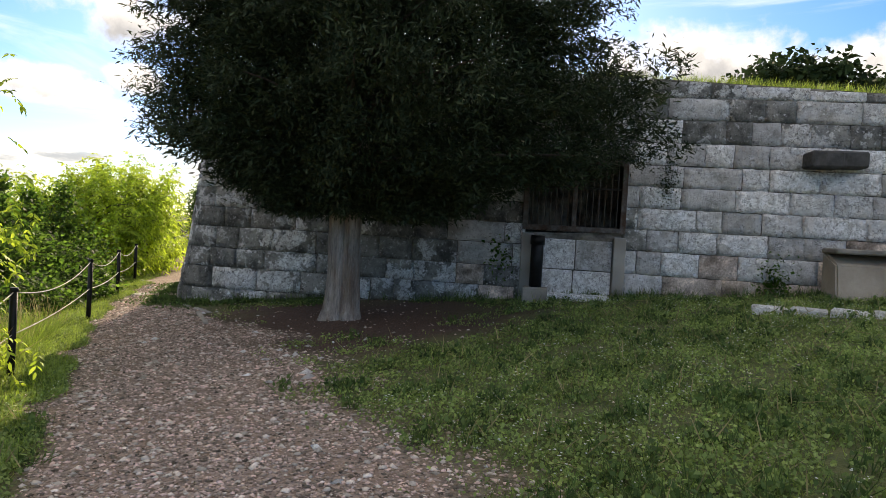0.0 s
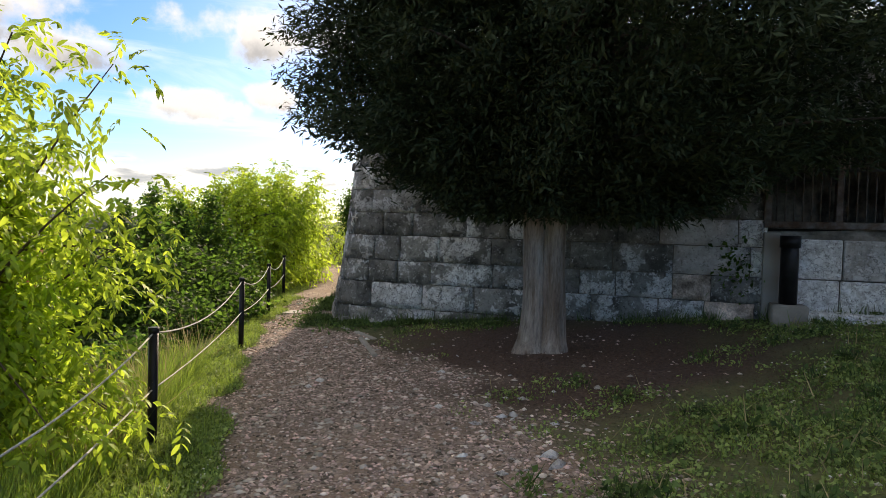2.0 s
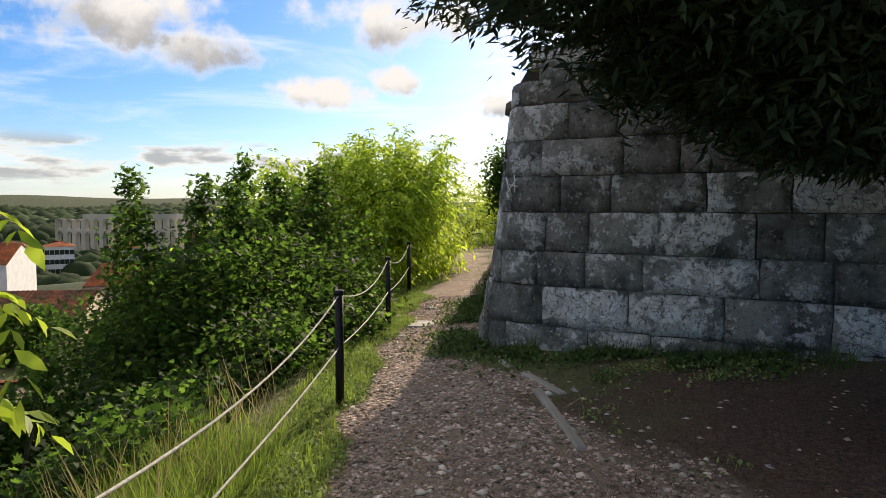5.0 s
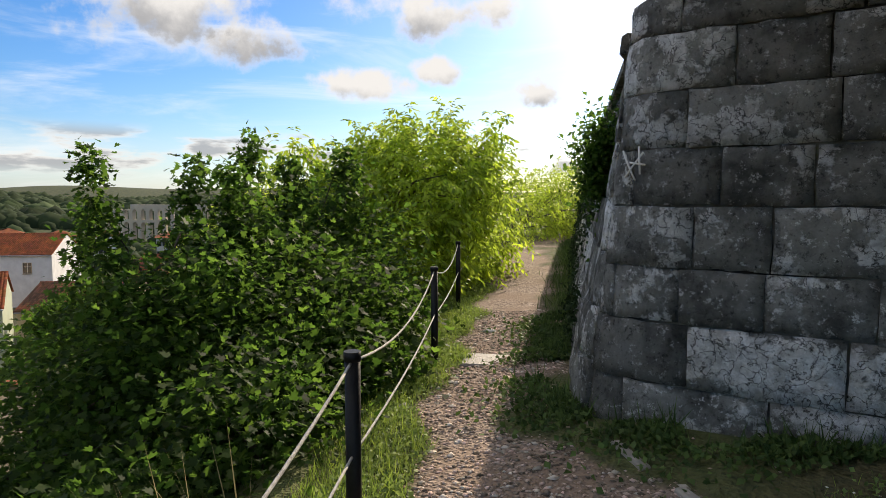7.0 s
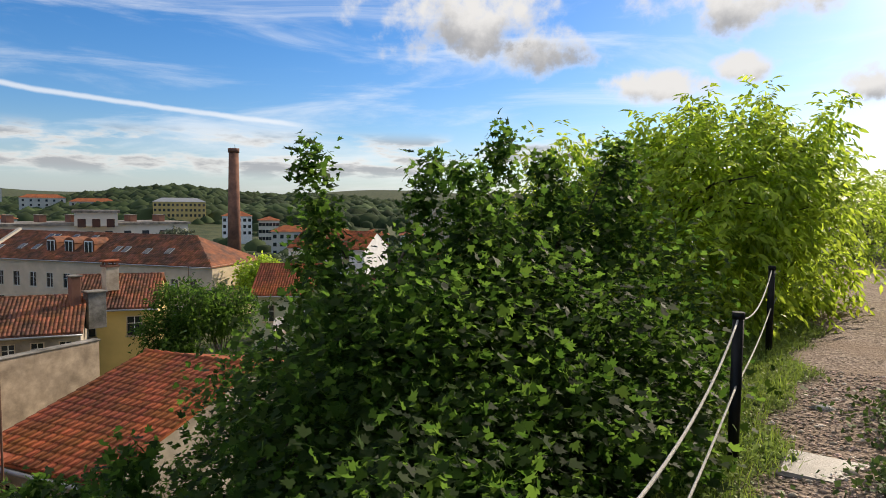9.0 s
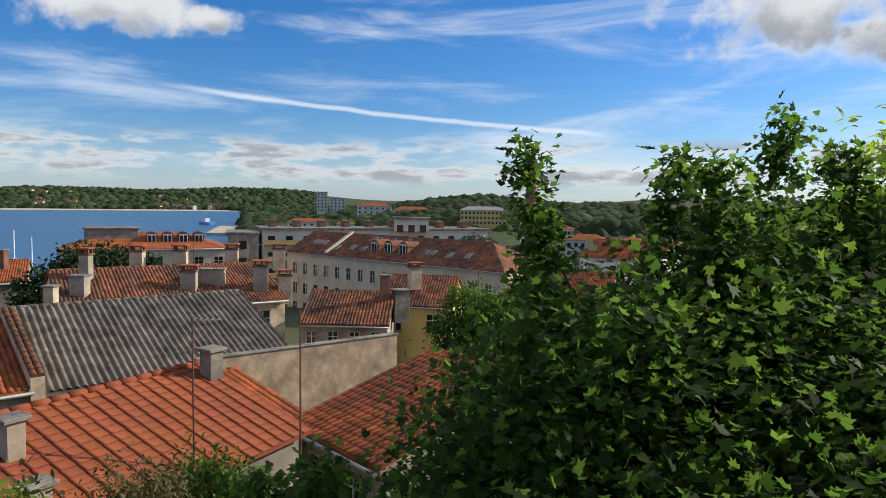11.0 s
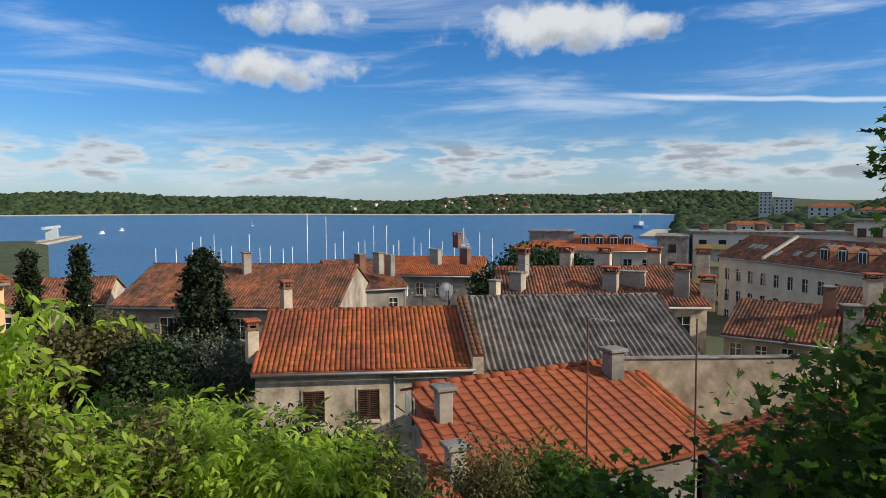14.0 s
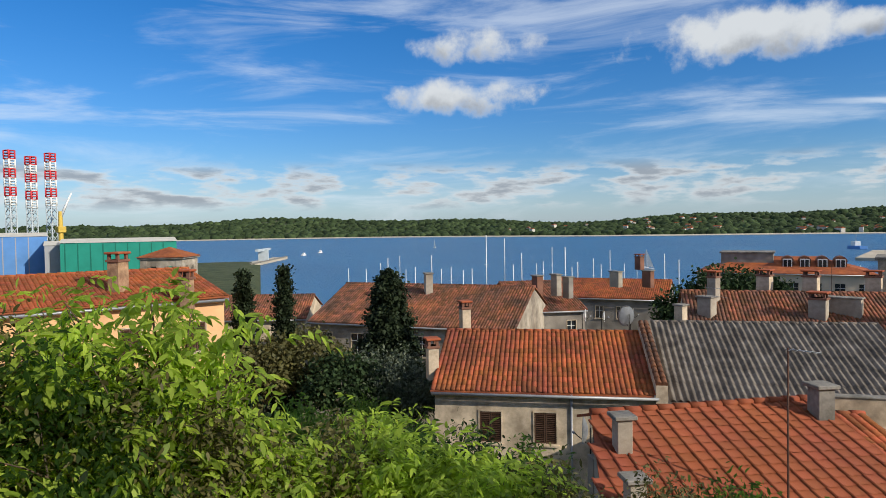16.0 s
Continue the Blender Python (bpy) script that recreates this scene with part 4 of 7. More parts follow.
for k, (x, y, blobs) in enumerate(MAPLES):
    dense = [(*b[:6], int(b[6] * (1.5 if b[6] > 20 else 1.2)), int(b[7] * 1.5), b[8]) for b in blobs]
    make_tree("maple_shrub", "dense green maple thicket on the slope beyond the rope fence", "shrub", (x, y, gz(x, y)), dense, M_maple, LEAF_MAPLE, 0.078, 20 + k, 0.05, 22, group="maple thicket", tip=(0, 0, -0.3), spread=0.55, tilt=0.4)
# low growth hugging the slope under the thicket
lo_r = np.random.RandomState(77)
for k in range(16):
    yy = 7.4 + 0.42 * k
    off = 0.95 + 1.4 * lo_r.uniform() + (0.5 if yy < 8.8 else 0.0)
    x, y = FENCE_AT[0] + (yy - FENCE_AT[1]) * FENCE_DIR[0] / FENCE_DIR[1] - off / FENCE_DIR[1], yy
    z = gz(x, y)
    rr_ = lo_r.uniform(0.45, 0.7)
    make_tree("maple_seedling", "low dark green maple growth on the slope below the rope", "shrub", (x, y, z), [(x, y, z + 0.30, rr_, rr_, 0.42, 60, 34, 0.16)], M_maple, LEAF_MAPLE, 0.07, 600 + k, 0.02, 5, group="maple undergrowth", tip=(0, 0, -0.3), spread=0.55, tilt=0.4)
# bright trees further along the fence
for k, (x, y, blobs) in enumerate([
    (-9.9, 18.6, [(-9.8, 18.6, 0.5, 1.5, 1.9, 1.9, 260, 34, 0.24), (-9.4, 18.9, 1.75, 1.3, 1.5, 0.95, 180, 32, 0.22), (-10.9, 17.4, 0.6, 1.3, 1.4, 1.7, 160, 32, 0.24), (-8.9, 19.8, 0.8, 0.9, 1.2, 1.7, 120, 32, 0.22), (-8.9, 17.4, 0.3, 0.7, 0.9, 1.0, 60, 30, 0.2)] + shoot(-9.6, 18.3, 1.8, 3.0, 0.4) + shoot(-9.1, 19.4, 1.9, 3.15, 0.4) + shoot(-10.9, 17.2, 1.4, 2.35, 0.3) + shoot(-10.3, 18.0, 1.7, 2.75, 0.3) + shoot(-8.5, 20.0, 1.7, 3.0, 0.3) + shoot(-11.6, 17.6, 1.0, 1.9, 0.3)),
    (-11.6, 23.0, [(-11.3, 23.0, 1.4, 1.6, 2.4, 2.2, 200, 30, 0.28)]),
    (-12.0, 30.0, [(-11.6, 30.0, 0.8, 2.2, 3.0, 1.9, 200, 26, 0.3), (-10.2, 34.0, 1.0, 2.4, 3.0, 1.7, 200, 26, 0.3)]),
]):
    make_tree("ash_tree", "bright yellow-green young tree leaning over the rope fence", "tree", (x, y, gz(x, y)), blobs, M_bright, LEAF_OVAL, 0.125, 40 + k, 0.07, 18, group="bright trees", tip=(0, 0, -0.7), pinnate=3)
# shrubs at the far end of the path
for k, (x, y, r) in enumerate([(-10.4, 33, 1.6), (-8.6, 38, 2.0), (-12.5, 42, 2.4)]):
    z = gz(x, y)
    make_tree("green_shrub", "rounded green shrub where the path bends away", "shrub", (x, y, z), [(x, y, z + r * 0.6, r, r, r * 0.8, 160, 26, 0.25)], M_bright, LEAF_OVAL, 0.15, 60 + k, 0.05, 8, group="shrubs at the bend")


def hanging_branch(name, label, base, ends, seed, size=0.13, n=26):
    """Slender tree whose arching branches carry drooping leaflets."""
    t = thing(name, label, "tree", base)
    r = np.random.RandomState(seed)
    pts = []
    part("trunk", tube([(0, 0, -0.3), (0.05, 0.1, 1.0), (0.1, 0.0, 2.2)], [0.06, 0.05, 0.03], 8), M_bark, t)
    for e in ends:
        e = Vector(e) - Vector(base)
        st = Vector((0.05, 0.05, 0.9 + r.uniform(0, 1.1)))
        md = (st + e) * 0.5 + Vector((0, 0, 0.35))
        curve = [(st * (1 - q) ** 2 + md * 2 * q * (1 - q) + e * q * q) for q in np.linspace(0, 1, 9)]
        part("branch", tube(curve, [0.018 * (1 - 0.8 * i / 8) for i in range(9)], 5, False), M_twig, t)
        for i in range(3, 9):
            c = np.array(curve[i])
            pts.append(c + r.normal(size=(n, 3)) * np.array([0.16, 0.16, 0.14]) - (0, 0, 0.06))
    pts = np.concatenate(pts)
    aim = r.normal(size=pts.shape) * (0.8, 0.8, 0.3)
    part("leaves", pinnate_mesh("leaves", pts, aim, size * 2.6, 4, size, seed + 1), M_bright, t)
    return t


r9 = np.random.RandomState(9)
hanging_branch("locust_tree", "slender bright green tree with drooping leaflets beside the fence", (-5.3, 5.3, gz(-5.3, 5.3)), [(-4.55 + r9.normal() * 0.35, 5.6 + r9.normal() * 0.4, z) for z in np.linspace(-0.4, 2.75, 34)] + [(-5.3 + r9.normal() * 0.5, 5.6 + r9.normal() * 0.5, z) for z in np.linspace(-0.8, 2.6, 26)], 5, 0.072, 13)
hanging_branch("locust_tree", "bright green young tree with long drooping leaflets above the roofs", (-8.0, 6.4, gz(-8.0, 6.4)), [(-7.48 + r9.normal() * 0.55, 6.5 + r9.normal() * 0.45, z) for z in np.linspace(-2.0, 1.02, 130)] + [(-8.6 + r9.normal() * 0.6, 7.1 + r9.normal() * 0.5, z) for z in np.linspace(-2.4, -0.7, 80)], 6, 0.105, 6)
# low shrubs along the slope, seen over their tops: bearing, distance, elevation of the top, radius
for k, (bb, dd, ee, r, m, lf, sz) in enumerate([(117.5, 5.6, -20.0, 0.55, M_rusty, LEAF_OVAL, 0.07), (121.5, 5.4, -20.0, 0.6, M_bright, LEAF_OVAL, 0.085), (126, 5.2, -19.0, 0.65, M_bright, LEAF_OVAL, 0.09), (131, 5.4, -17.5, 0.65, M_bright, LEAF_OVAL, 0.09), (136, 5.4, -17.0, 0.65, M_rusty, LEAF_OVAL, 0.075), (141, 5.2, -16.5, 0.7, M_bright, LEAF_OVAL, 0.09), (146, 5.2, -14.5, 0.7, M_rusty, LEAF_OVAL, 0.075), (119.5, 8.0, -18.8, 0.75, M_maple, LEAF_OVAL, 0.085), (124, 8.4, -17.6, 0.8, M_darkleaf, LEAF_OVAL, 0.09), (129, 8.2, -17.4, 0.8, M_maple, LEAF_OVAL, 0.085), (134, 8.0, -15.8, 0.8, M_bright, LEAF_OVAL, 0.10), (139, 8.0, -15.0, 0.8, M_maple, LEAF_OVAL, 0.10), (107.5, 6.4, -20.5, 0.3, M_rusty, LEAF_OVAL, 0.06), (102.0, 6.8, -20.5, 0.35, M_maple, LEAF_OVAL, 0.075), (151, 5.0, -11.0, 0.7, M_rusty, LEAF_OVAL, 0.075), (157, 4.8, -8.0, 0.7, M_maple, LEAF_OVAL, 0.075), (162, 5.2, -6.5, 0.7, M_rusty, LEAF_OVAL, 0.075), (97, 5.2, -23.0, 0.5, M_maple, LEAF_MAPLE, 0.08)]):
    x, y = spot(bb, dd)
    zt = level(dd, ee) - 0.1
    make_tree("slope_shrub", "leafy green shrub growing on the slope below the wall", "shrub", (x, y, gz(x, y)), [(x, y, zt - r * 0.9, r, r, r * 0.8, 90, 34, 0.13), (x, y, zt - r * 2.1, r * 1.1, r * 1.1, r, 60, 30, 0.16)] + shoot(x + 0.2, y + 0.2, zt - 0.5, zt + 0.12, 0.16, 6, 9) + shoot(x - 0.2, y - 0.25, zt - 0.5, zt + 0.05, 0.16, 6, 9), m, lf, sz, 80 + k, 0.03, 8, group="slope shrubs", pinnate=3 if m is M_bright else 0)
# a maple sapling leaning out in front of the roofs
make_tree("maple_sapling", "thin maple sapling with pale green leaves in front of the roofs", "sapling", (-9.3, 9.9, gz(-9.3, 9.9)), shoot(-9.55, 10.55, -1.6, -0.25, 0.16, 8, 9) + shoot(-9.45, 11.0, -1.9, -0.9, 0.22, 7, 12), M_maple, LEAF_MAPLE, 0.10, 130, 0.02, 4)

# juniper by the wall
JX, JY = -1.40, 9.52
JZ = gz(JX, JY)


def juniper():
    t = thing("juniper_tree", "large dark juniper with a forked pale trunk before the wall", "tree", (JX, JY, JZ))
    bm = bmesh.new()
    rise_ = (-0.15, 0.02, 0.12, 0.3, 0.5, 0.8, 1.1, 1.5, 1.9, 2.5, 3.2, 5.0)
    add_tube(bm, [(-0.118 + 0.012 * z_ + 0.02 * math.sin(z_ * 3), 0.01 * z_, z_) for z_ in rise_], [0.25, 0.20, 0.165, 0.145, 0.135, 0.13, 0.13, 0.125, 0.12, 0.11, 0.10, 0.05], 36)
    add_tube(bm, [(0.112 + 0.06 * max(0, z_ - 1.2) + 0.02 * math.sin(z_ * 2 + 1), -0.03, z_) for z_ in rise_], [0.24, 0.18, 0.15, 0.135, 0.125, 0.12, 0.12, 0.12, 0.115, 0.105, 0.09, 0.05], 36)
    for v in bm.verts:
        side_ = -0.115 if v.co.x < 0 else 0.115
        a = math.atan2(v.co.y, v.co.x - side_)
        k = 1 + 0.10 * noise.noise(Vector((math.cos(a) * 3.2, math.sin(a) * 3.2, v.co.z * 0.5 + side_ * 9))) + 0.07 * noise.noise(Vector((math.cos(a) * 8, math.sin(a) * 8, v.co.z * 0.9)))
        v.co.x = side_ + (v.co.x - side_) * k
        v.co.y *= k
    part("trunk", bm, M_trunk_pale, t)
    r = np.random.RandomState(31)
    hs_ = (1.55, 2.0, 2.4, 3.0, 3.5, 4.2, 5.2, 6.6, 8.2, 9.0)
    to_left, to_right = (0.9, 1.5, 2.1, 2.75, 2.75, 2.4, 2.2, 1.9, 0.9, 0.2), (1.2, 2.1, 3.3, 4.15, 4.0, 3.5, 3.4, 2.5, 1.1, 0.2)
    pts, outs = [], []
    low, tufts = 2700, 3300
    for i in range(tufts):
        h = 1.6 + 4.2 * (i + 0.5) / low if i < low else 5.8 + 3.0 * (i - low) / (tufts - low)
        a = i * 2.399963 + r.normal() * 0.3
        ca, sa = math.cos(a), math.sin(a)
        reach = float(np.interp(h, hs_, to_right if ca > 0 else to_left))
        lump = 1.0 + 0.30 * noise.noise(Vector((ca * 2.4, sa * 2.4, h * 2.1))) + 0.16 * noise.noise(Vector((ca * 6, sa * 6, h * 5)))
        depth = reach * lump * (r.uniform(0.05, 0.75) if i % 3 == 0 else r.uniform(0.45, 1.0) ** 0.6)
        c = np.array([ca * depth, sa * depth * 0.72, h - 0.03 * depth])
        c[1] = min(c[1], 1.65)
        if i % 14 == 0:
            st = np.array([0.0, 0.0, max(1.7, h * 0.86)])
            md = (st + c) / 2 + np.array([0, 0, 0.2])
            part("bough", tube([Vector(st * (1 - q) ** 2 + md * 2 * q * (1 - q) + c * q * q) for q in np.linspace(0, 1, 7)], [0.045 * (1 - 0.85 * k / 6) for k in range(7)], 5, False), M_bark, t)
        d = np.array([ca, sa * 0.8, r.uniform(-0.6, 0.45)])
        d /= np.linalg.norm(d)
        nl = 135
        q = r.uniform(-0.6, 1.0, (nl, 1))
        wide = 0.13 * (1.15 - 0.75 * np.clip(q, 0, 1))
        pts.append(c + d * q * 0.30 + r.normal(size=(nl, 3)) * wide * np.array([1, 1, 0.75]))
        outs.append(np.repeat(d[None], nl, 0))
    pts, outs = np.concatenate(pts), np.concatenate(outs)
    ok = (pts[:, 2] > 1.45) & (pts[:, 1] < 1.8)
    pts, outs = pts[ok], outs[ok]
    part("crown", leaf_mesh("crown", pts, 0.095 * r.uniform(0.5, 1.3, len(pts)), LEAF_SCALE, (0, 0, 0.0), 0.6, outs * 0.8), M_juniper, t, "dark green scale-leaved crown")


juniper()
# trees behind the wall's crest
for k, (x, y, z, r) in enumerate([(12.6, 24, 7.0, 2.5), (16.6, 25, 6.7, 2.4), (20.2, 24, 6.7, 2.8)]):
    make_tree("crest_tree", "dark green tree standing behind the wall's crest", "tree", (x, y, gz(x, y)), [(x, y, z, r, r, r * 0.62, 260, 60, 0.3)], M_darkleaf, LEAF_CLUMP, 0.26, 140 + k, 0.15, 12, group="trees behind the wall")

# ---- ground cover ----


def lay_stuff(name, label, category, mesh, mat):
    return tagged(part(name, mesh, mat), label, category, kind="stuff")


def pebbles(n, seed):
    r = np.random.RandomState(seed)
    y = 1.2 + (r.uniform(0, 1, n) ** 1.35) * 15
    x = r.uniform(-8.5, 3.0, n)
    ok = r.uniform(0, 1, n) < path_cover(x, y) * 0.97 + 0.03 * (np.abs(left_of_fence(x, y) + 2.5) < 2.4)
    x, y = x[ok], y[ok]
    return x, y


def pebble_mesh(x, y, lo, hi, seed):
    r = np.random.RandomState(seed)
    n = len(x)
    z = height(x, y)
    base = np.array([(1, 0, 0), (0, 1, 0), (-1, 0, 0), (0, -1, 0), (0, 0, 0.75), (0, 0, -0.5)], dtype=float)
    v = base[None] * r.uniform(0.7, 1.15, (n, 6, 1))
    s = (lo + (hi - lo) * r.uniform(0, 1, n) ** 2.5)[:, None]
    a = r.uniform(0, 6.283, n)
    sx, sy, sz = s, s * r.uniform(0.5, 0.9, (n, 1)), s * r.uniform(0.35, 0.7, (n, 1))
    px, py, pz = v[..., 0] * sx, v[..., 1] * sy, v[..., 2] * sz
    X = x[:, None] + px * np.cos(a)[:, None] - py * np.sin(a)[:, None]
    Y = y[:, None] + px * np.sin(a)[:, None] + py * np.cos(a)[:, None]
    Z = z[:, None] + pz + 0.002
    f = np.array([(0, 1, 4), (1, 2, 4), (2, 3, 4), (3, 0, 4), (1, 0, 5), (2, 1, 5), (3, 2, 5), (0, 3, 5)])
    return quick_mesh("pebbles", np.stack([X, Y, Z], -1).reshape(-1, 3), (np.arange(n)[:, None, None] * 6 + f[None]).reshape(-1, 3))


px, py = pebbles(210000, 1)
lay_stuff("gravel", "pale grey and brown gravel trodden into the path", "gravel", pebble_mesh(px, py, 0.009, 0.033, 2), M_pebble)
rb = np.random.RandomState(4)
for k in range(46):
    yy = rb.uniform(2.6, 11)
    xx = float(np.interp(yy, (2.6, 4.2, 6.6, 9.0, 11.0), (0.8, -0.1, -1.3, -2.6, -4.0))) + rb.normal() * 0.45
    part_ob = part("loose_stone", pebble_mesh(np.array([xx]), np.array([yy]), 0.03, 0.085, 300 + k), M_limestone_pale)
    tagged(part_ob, "loose pale stone lying at the path's edge", "stone", group="loose stones")


def blades(x, y, lo, hi, seed, lean=0.45, shape=LEAF_BLADE):
    r = np.random.RandomState(seed)
    z = height(x, y)
    c = np.stack([x, y, z - 0.005], -1)
    return leaf_mesh("blades", c, r.uniform(lo, hi, len(x)), shape, (0, 0, 1.0), lean)


def lawn_points(n, seed):
    r = np.random.RandomState(seed)
    x, y = r.uniform(-3.5, 9.0, n), 1.0 + r.uniform(0, 1, n) ** 1.2 * 10.5
    tr = np.hypot((x - JX), (y - JY) * 1.15)
    patch = hill_noise(x, y, 2.4) + 0.6 * hill_noise(x, y, 6.1)
    dens = smooth(1.9, 4.0, tr + 0.7 * patch) * (1 - path_cover(x, y)) * (0.25 + 0.75 * smooth(-0.9, 0.1, patch))
    wallside = (x - CORNER.x) * DIR_A.y - (y - CORNER.y) * DIR_A.x > 0.05
    ok = (r.uniform(0, 1, n) < dens) & wallside
    return x[ok], y[ok]


cxs, cys = lawn_points(260000, 21)
rr = np.random.RandomState(5)
cz = height(cxs, cys) + rr.uniform(0.005, 0.06, len(cxs))
lay_stuff("clover_lawn", "low clover and weeds covering the lawn", "clover", leaf_mesh("clover", np.stack([cxs, cys, cz], -1), rr.uniform(0.018, 0.042, len(cxs)), LEAF_CLUMP, (0, 0, 0.1), 1.0), M_clover)
gx, gy = lawn_points(150000, 22)
lay_stuff("lawn_grass", "short uneven grass among the clover", "grass", blades(gx, gy, 0.03, 0.10, 6, 0.7), M_grass)
dx_, dy_ = lawn_points(7000, 23)
lay_stuff("dry_straw", "dry straw-coloured stalks lying in the lawn", "straw", leaf_mesh("straw", np.stack([dx_, dy_, height(dx_, dy_) + 0.05], -1), rr.uniform(0.08, 0.22, len(dx_)), LEAF_BLADE, (0, 0, 0.05), 0.6), M_drygrass)
fx, fy = lawn_points(16000, 24)
ok = hill_noise(fx, fy, 1.3) > -0.1
fx, fy = fx[ok], fy[ok]
lay_stuff("clover_flowers", "small white clover flowers dotted over the lawn", "flowers", pebble_mesh(fx, fy, 0.008, 0.016, 8), M_petal)
fo = bpy.data.objects["clover_flowers"]
fo.location.z = 0.055


def verge_points(n, seed, s0, s1, y0=1.0, y1=30.0):
    r = np.random.RandomState(seed)
    y = y0 + (y1 - y0) * r.uniform(0, 1, n) ** 1.5
    s = r.uniform(s0, s1, n)
    x = FENCE_AT[0] + (y - FENCE_AT[1]) * FENCE_DIR[0] / FENCE_DIR[1] - s / FENCE_DIR[1]
    ok = r.uniform(0, 1, n) > path_cover(x, y) * 1.3
    return x[ok], y[ok]


vx, vy = verge_points(70000, 31, -0.55, 0.5)
lay_stuff("verge_grass", "sunlit short grass between the path and the fence", "grass", blades(vx, vy, 0.04, 0.15, 32, 0.55), M_grass)
vx, vy = verge_points(30000, 33, 0.2, 1.3, 1.0, 9.2)
lay_stuff("tall_grass", "tall lush grass on the slope beyond the fence", "grass", blades(vx, vy, 0.12, 0.46, 34, 0.6, LEAF_REED), M_grass)
vx, vy = verge_points(70000, 35, -0.6, 0.35)
vz = height(vx, vy) + rr.uniform(0.005, 0.05, len(vx))
lay_stuff("verge_weeds", "low green weeds at the edge of the path", "weeds", leaf_mesh("weeds", np.stack([vx, vy, vz], -1), rr.uniform(0.018, 0.045, len(vx)), LEAF_CLUMP, (0, 0, 0.1), 1.0), M_clover)
vx, vy = verge_points(800, 36, 0.3, 1.2, 5.6, 10.0)
lay_stuff("dry_stalks", "bent dry grass stalks by the rope fence", "dry grass", blades(vx, vy, 0.25, 0.7, 37, 0.5, LEAF_REED), M_drygrass)


def wall_foot_points(n, seed, s0, s1, depth):
    r = np.random.RandomState(seed)
    out = []
    for _ in range(n):
        s = r.uniform(s0, s1)
        p, nn, lean = plan(s)
        q = p + nn * (0.02 + abs(r.normal()) * depth)
        if hill_noise(q.x, q.y, 2.9) > -0.35:
            out.append((q.x, q.y))
    return np.array(out).T


wx, wy = wall_foot_points(9000, 41, -12, 18, 0.16)
lay_stuff("wall_foot_grass", "dark grass and weeds along the wall's foot", "grass", blades(wx, wy, 0.06, 0.24, 42, 0.5), M_tuft)
wx, wy = wall_foot_points(9000, 43, -3.0, 4.0, 0.30)
lay_stuff("wall_foot_weeds", "leafy weeds at the foot of the bastion corner", "weeds", leaf_mesh("weeds", np.stack([wx, wy, height(wx, wy) + 0.04], -1), rr.uniform(0.03, 0.06, len(wx)), LEAF_CLUMP, (0, 0, 0.1), 1.0), M_tuft)
# litter of twigs and scales on the bare earth under the juniper
lr = np.random.RandomState(44)
lx, ly = JX + lr.normal(size=26000) * 1.9, JY - 0.6 + lr.normal(size=26000) * 1.3
ok = ((lx - CORNER.x) * DIR_A.y - (ly - CORNER.y) * DIR_A.x > 0.05)
lx, ly = lx[ok], ly[ok]
lay_stuff("juniper_litter", "brown scales and twigs littering the bare earth", "litter", leaf_mesh("litter", np.stack([lx, ly, height(lx, ly) + 0.006], -1), lr.uniform(0.012, 0.045, len(lx)), LEAF_BLADE * np.array([2.5, 1, 0.4]), (0, 0, 0), 1.0), M_litter)
# tufts on the wall and its crest
for k, (s, z, n, sz) in enumerate([(-8.72, 2.55, 500, 0.035), (-10.45, 1.0, 500, 0.06), (-6.05, 1.15, 160, 0.07), (1.5, 1.80, 3600, 0.05), (-2.3, 3.9, 2500, 0.045)]):
    c = on_wall(s, z, 0.05)
    tr = np.random.RandomState(70 + k)
    d = tr.normal(size=(n, 3)) * (np.array([0.09, 0.05, 0.22]) if k in (0,) else np.array([0.13, 0.10, 0.2]))
    tagged(part("wall_tuft", leaf_mesh("tuft", np.array(c)[None] + d, sz * tr.uniform(0.6, 1.3, n), LEAF_CLUMP, (0, 0, 0.2), 0.9), M_maple if k else M_darkleaf), "tuft of weeds rooted in the wall's joints", "weed", kind="stuff")
tr = np.random.RandomState(77)
sx_ = tr.uniform(-13, -2.2, 7000)
crest = np.array([tuple(on_wall(s, wall_top(s), -0.05 - abs(tr.normal()) * 0.3)) for s in sx_])
lay_stuff("crest_grass", "sunlit grass on the wall's crest", "grass", leaf_mesh("blades", crest, tr.uniform(0.06, 0.2, len(crest)), LEAF_BLADE, (0, 0, 1), 0.5), M_grass)

# things lying on the path
slab2 = thing("concrete_slab", "flat wet concrete slab set into the path", "slab", (-6.03, 13.6, gz(-6.03, 13.6)), 14)
part("plate", box(-0.30, 0.28, -0.22, 0.24, -0.06, 0.008, 0.02), M_wetslab, slab2)
for k, (x, y, a, l) in enumerate([(-3.62, 10.1, 115, 1.3), (-4.43, 11.56, 125, 0.4), (-3.9, 10.9, 130, 0.7)]):
    kb = thing("sunken_kerb_stone", "narrow pale kerb stone sunk in the earth", "kerb stone", (x, y, gz(x, y)), a, group="sunken kerb")
    part("body", box(-l / 2, l / 2, -0.035, 0.035, -0.08, 0.02, 0.012), M_trim_stone, kb)
for k, (x, y, sz) in enumerate([(-3.58, 8.34, 0.11), (-3.6, 8.1, 0.06), (-1.2, 6.9, 0.07), (-1.6, 7.1, 0.06), (-6.55, 14.9, 0.12), (-6.25, 12.2, 0.10)]):
    tagged(part("flat_stone", pebble_mesh(np.array([x]), np.array([y]), sz, sz * 1.1, 500 + k), M_limestone_pale), "flat pale stone lying on the gravel", "stone", group="flat stones")

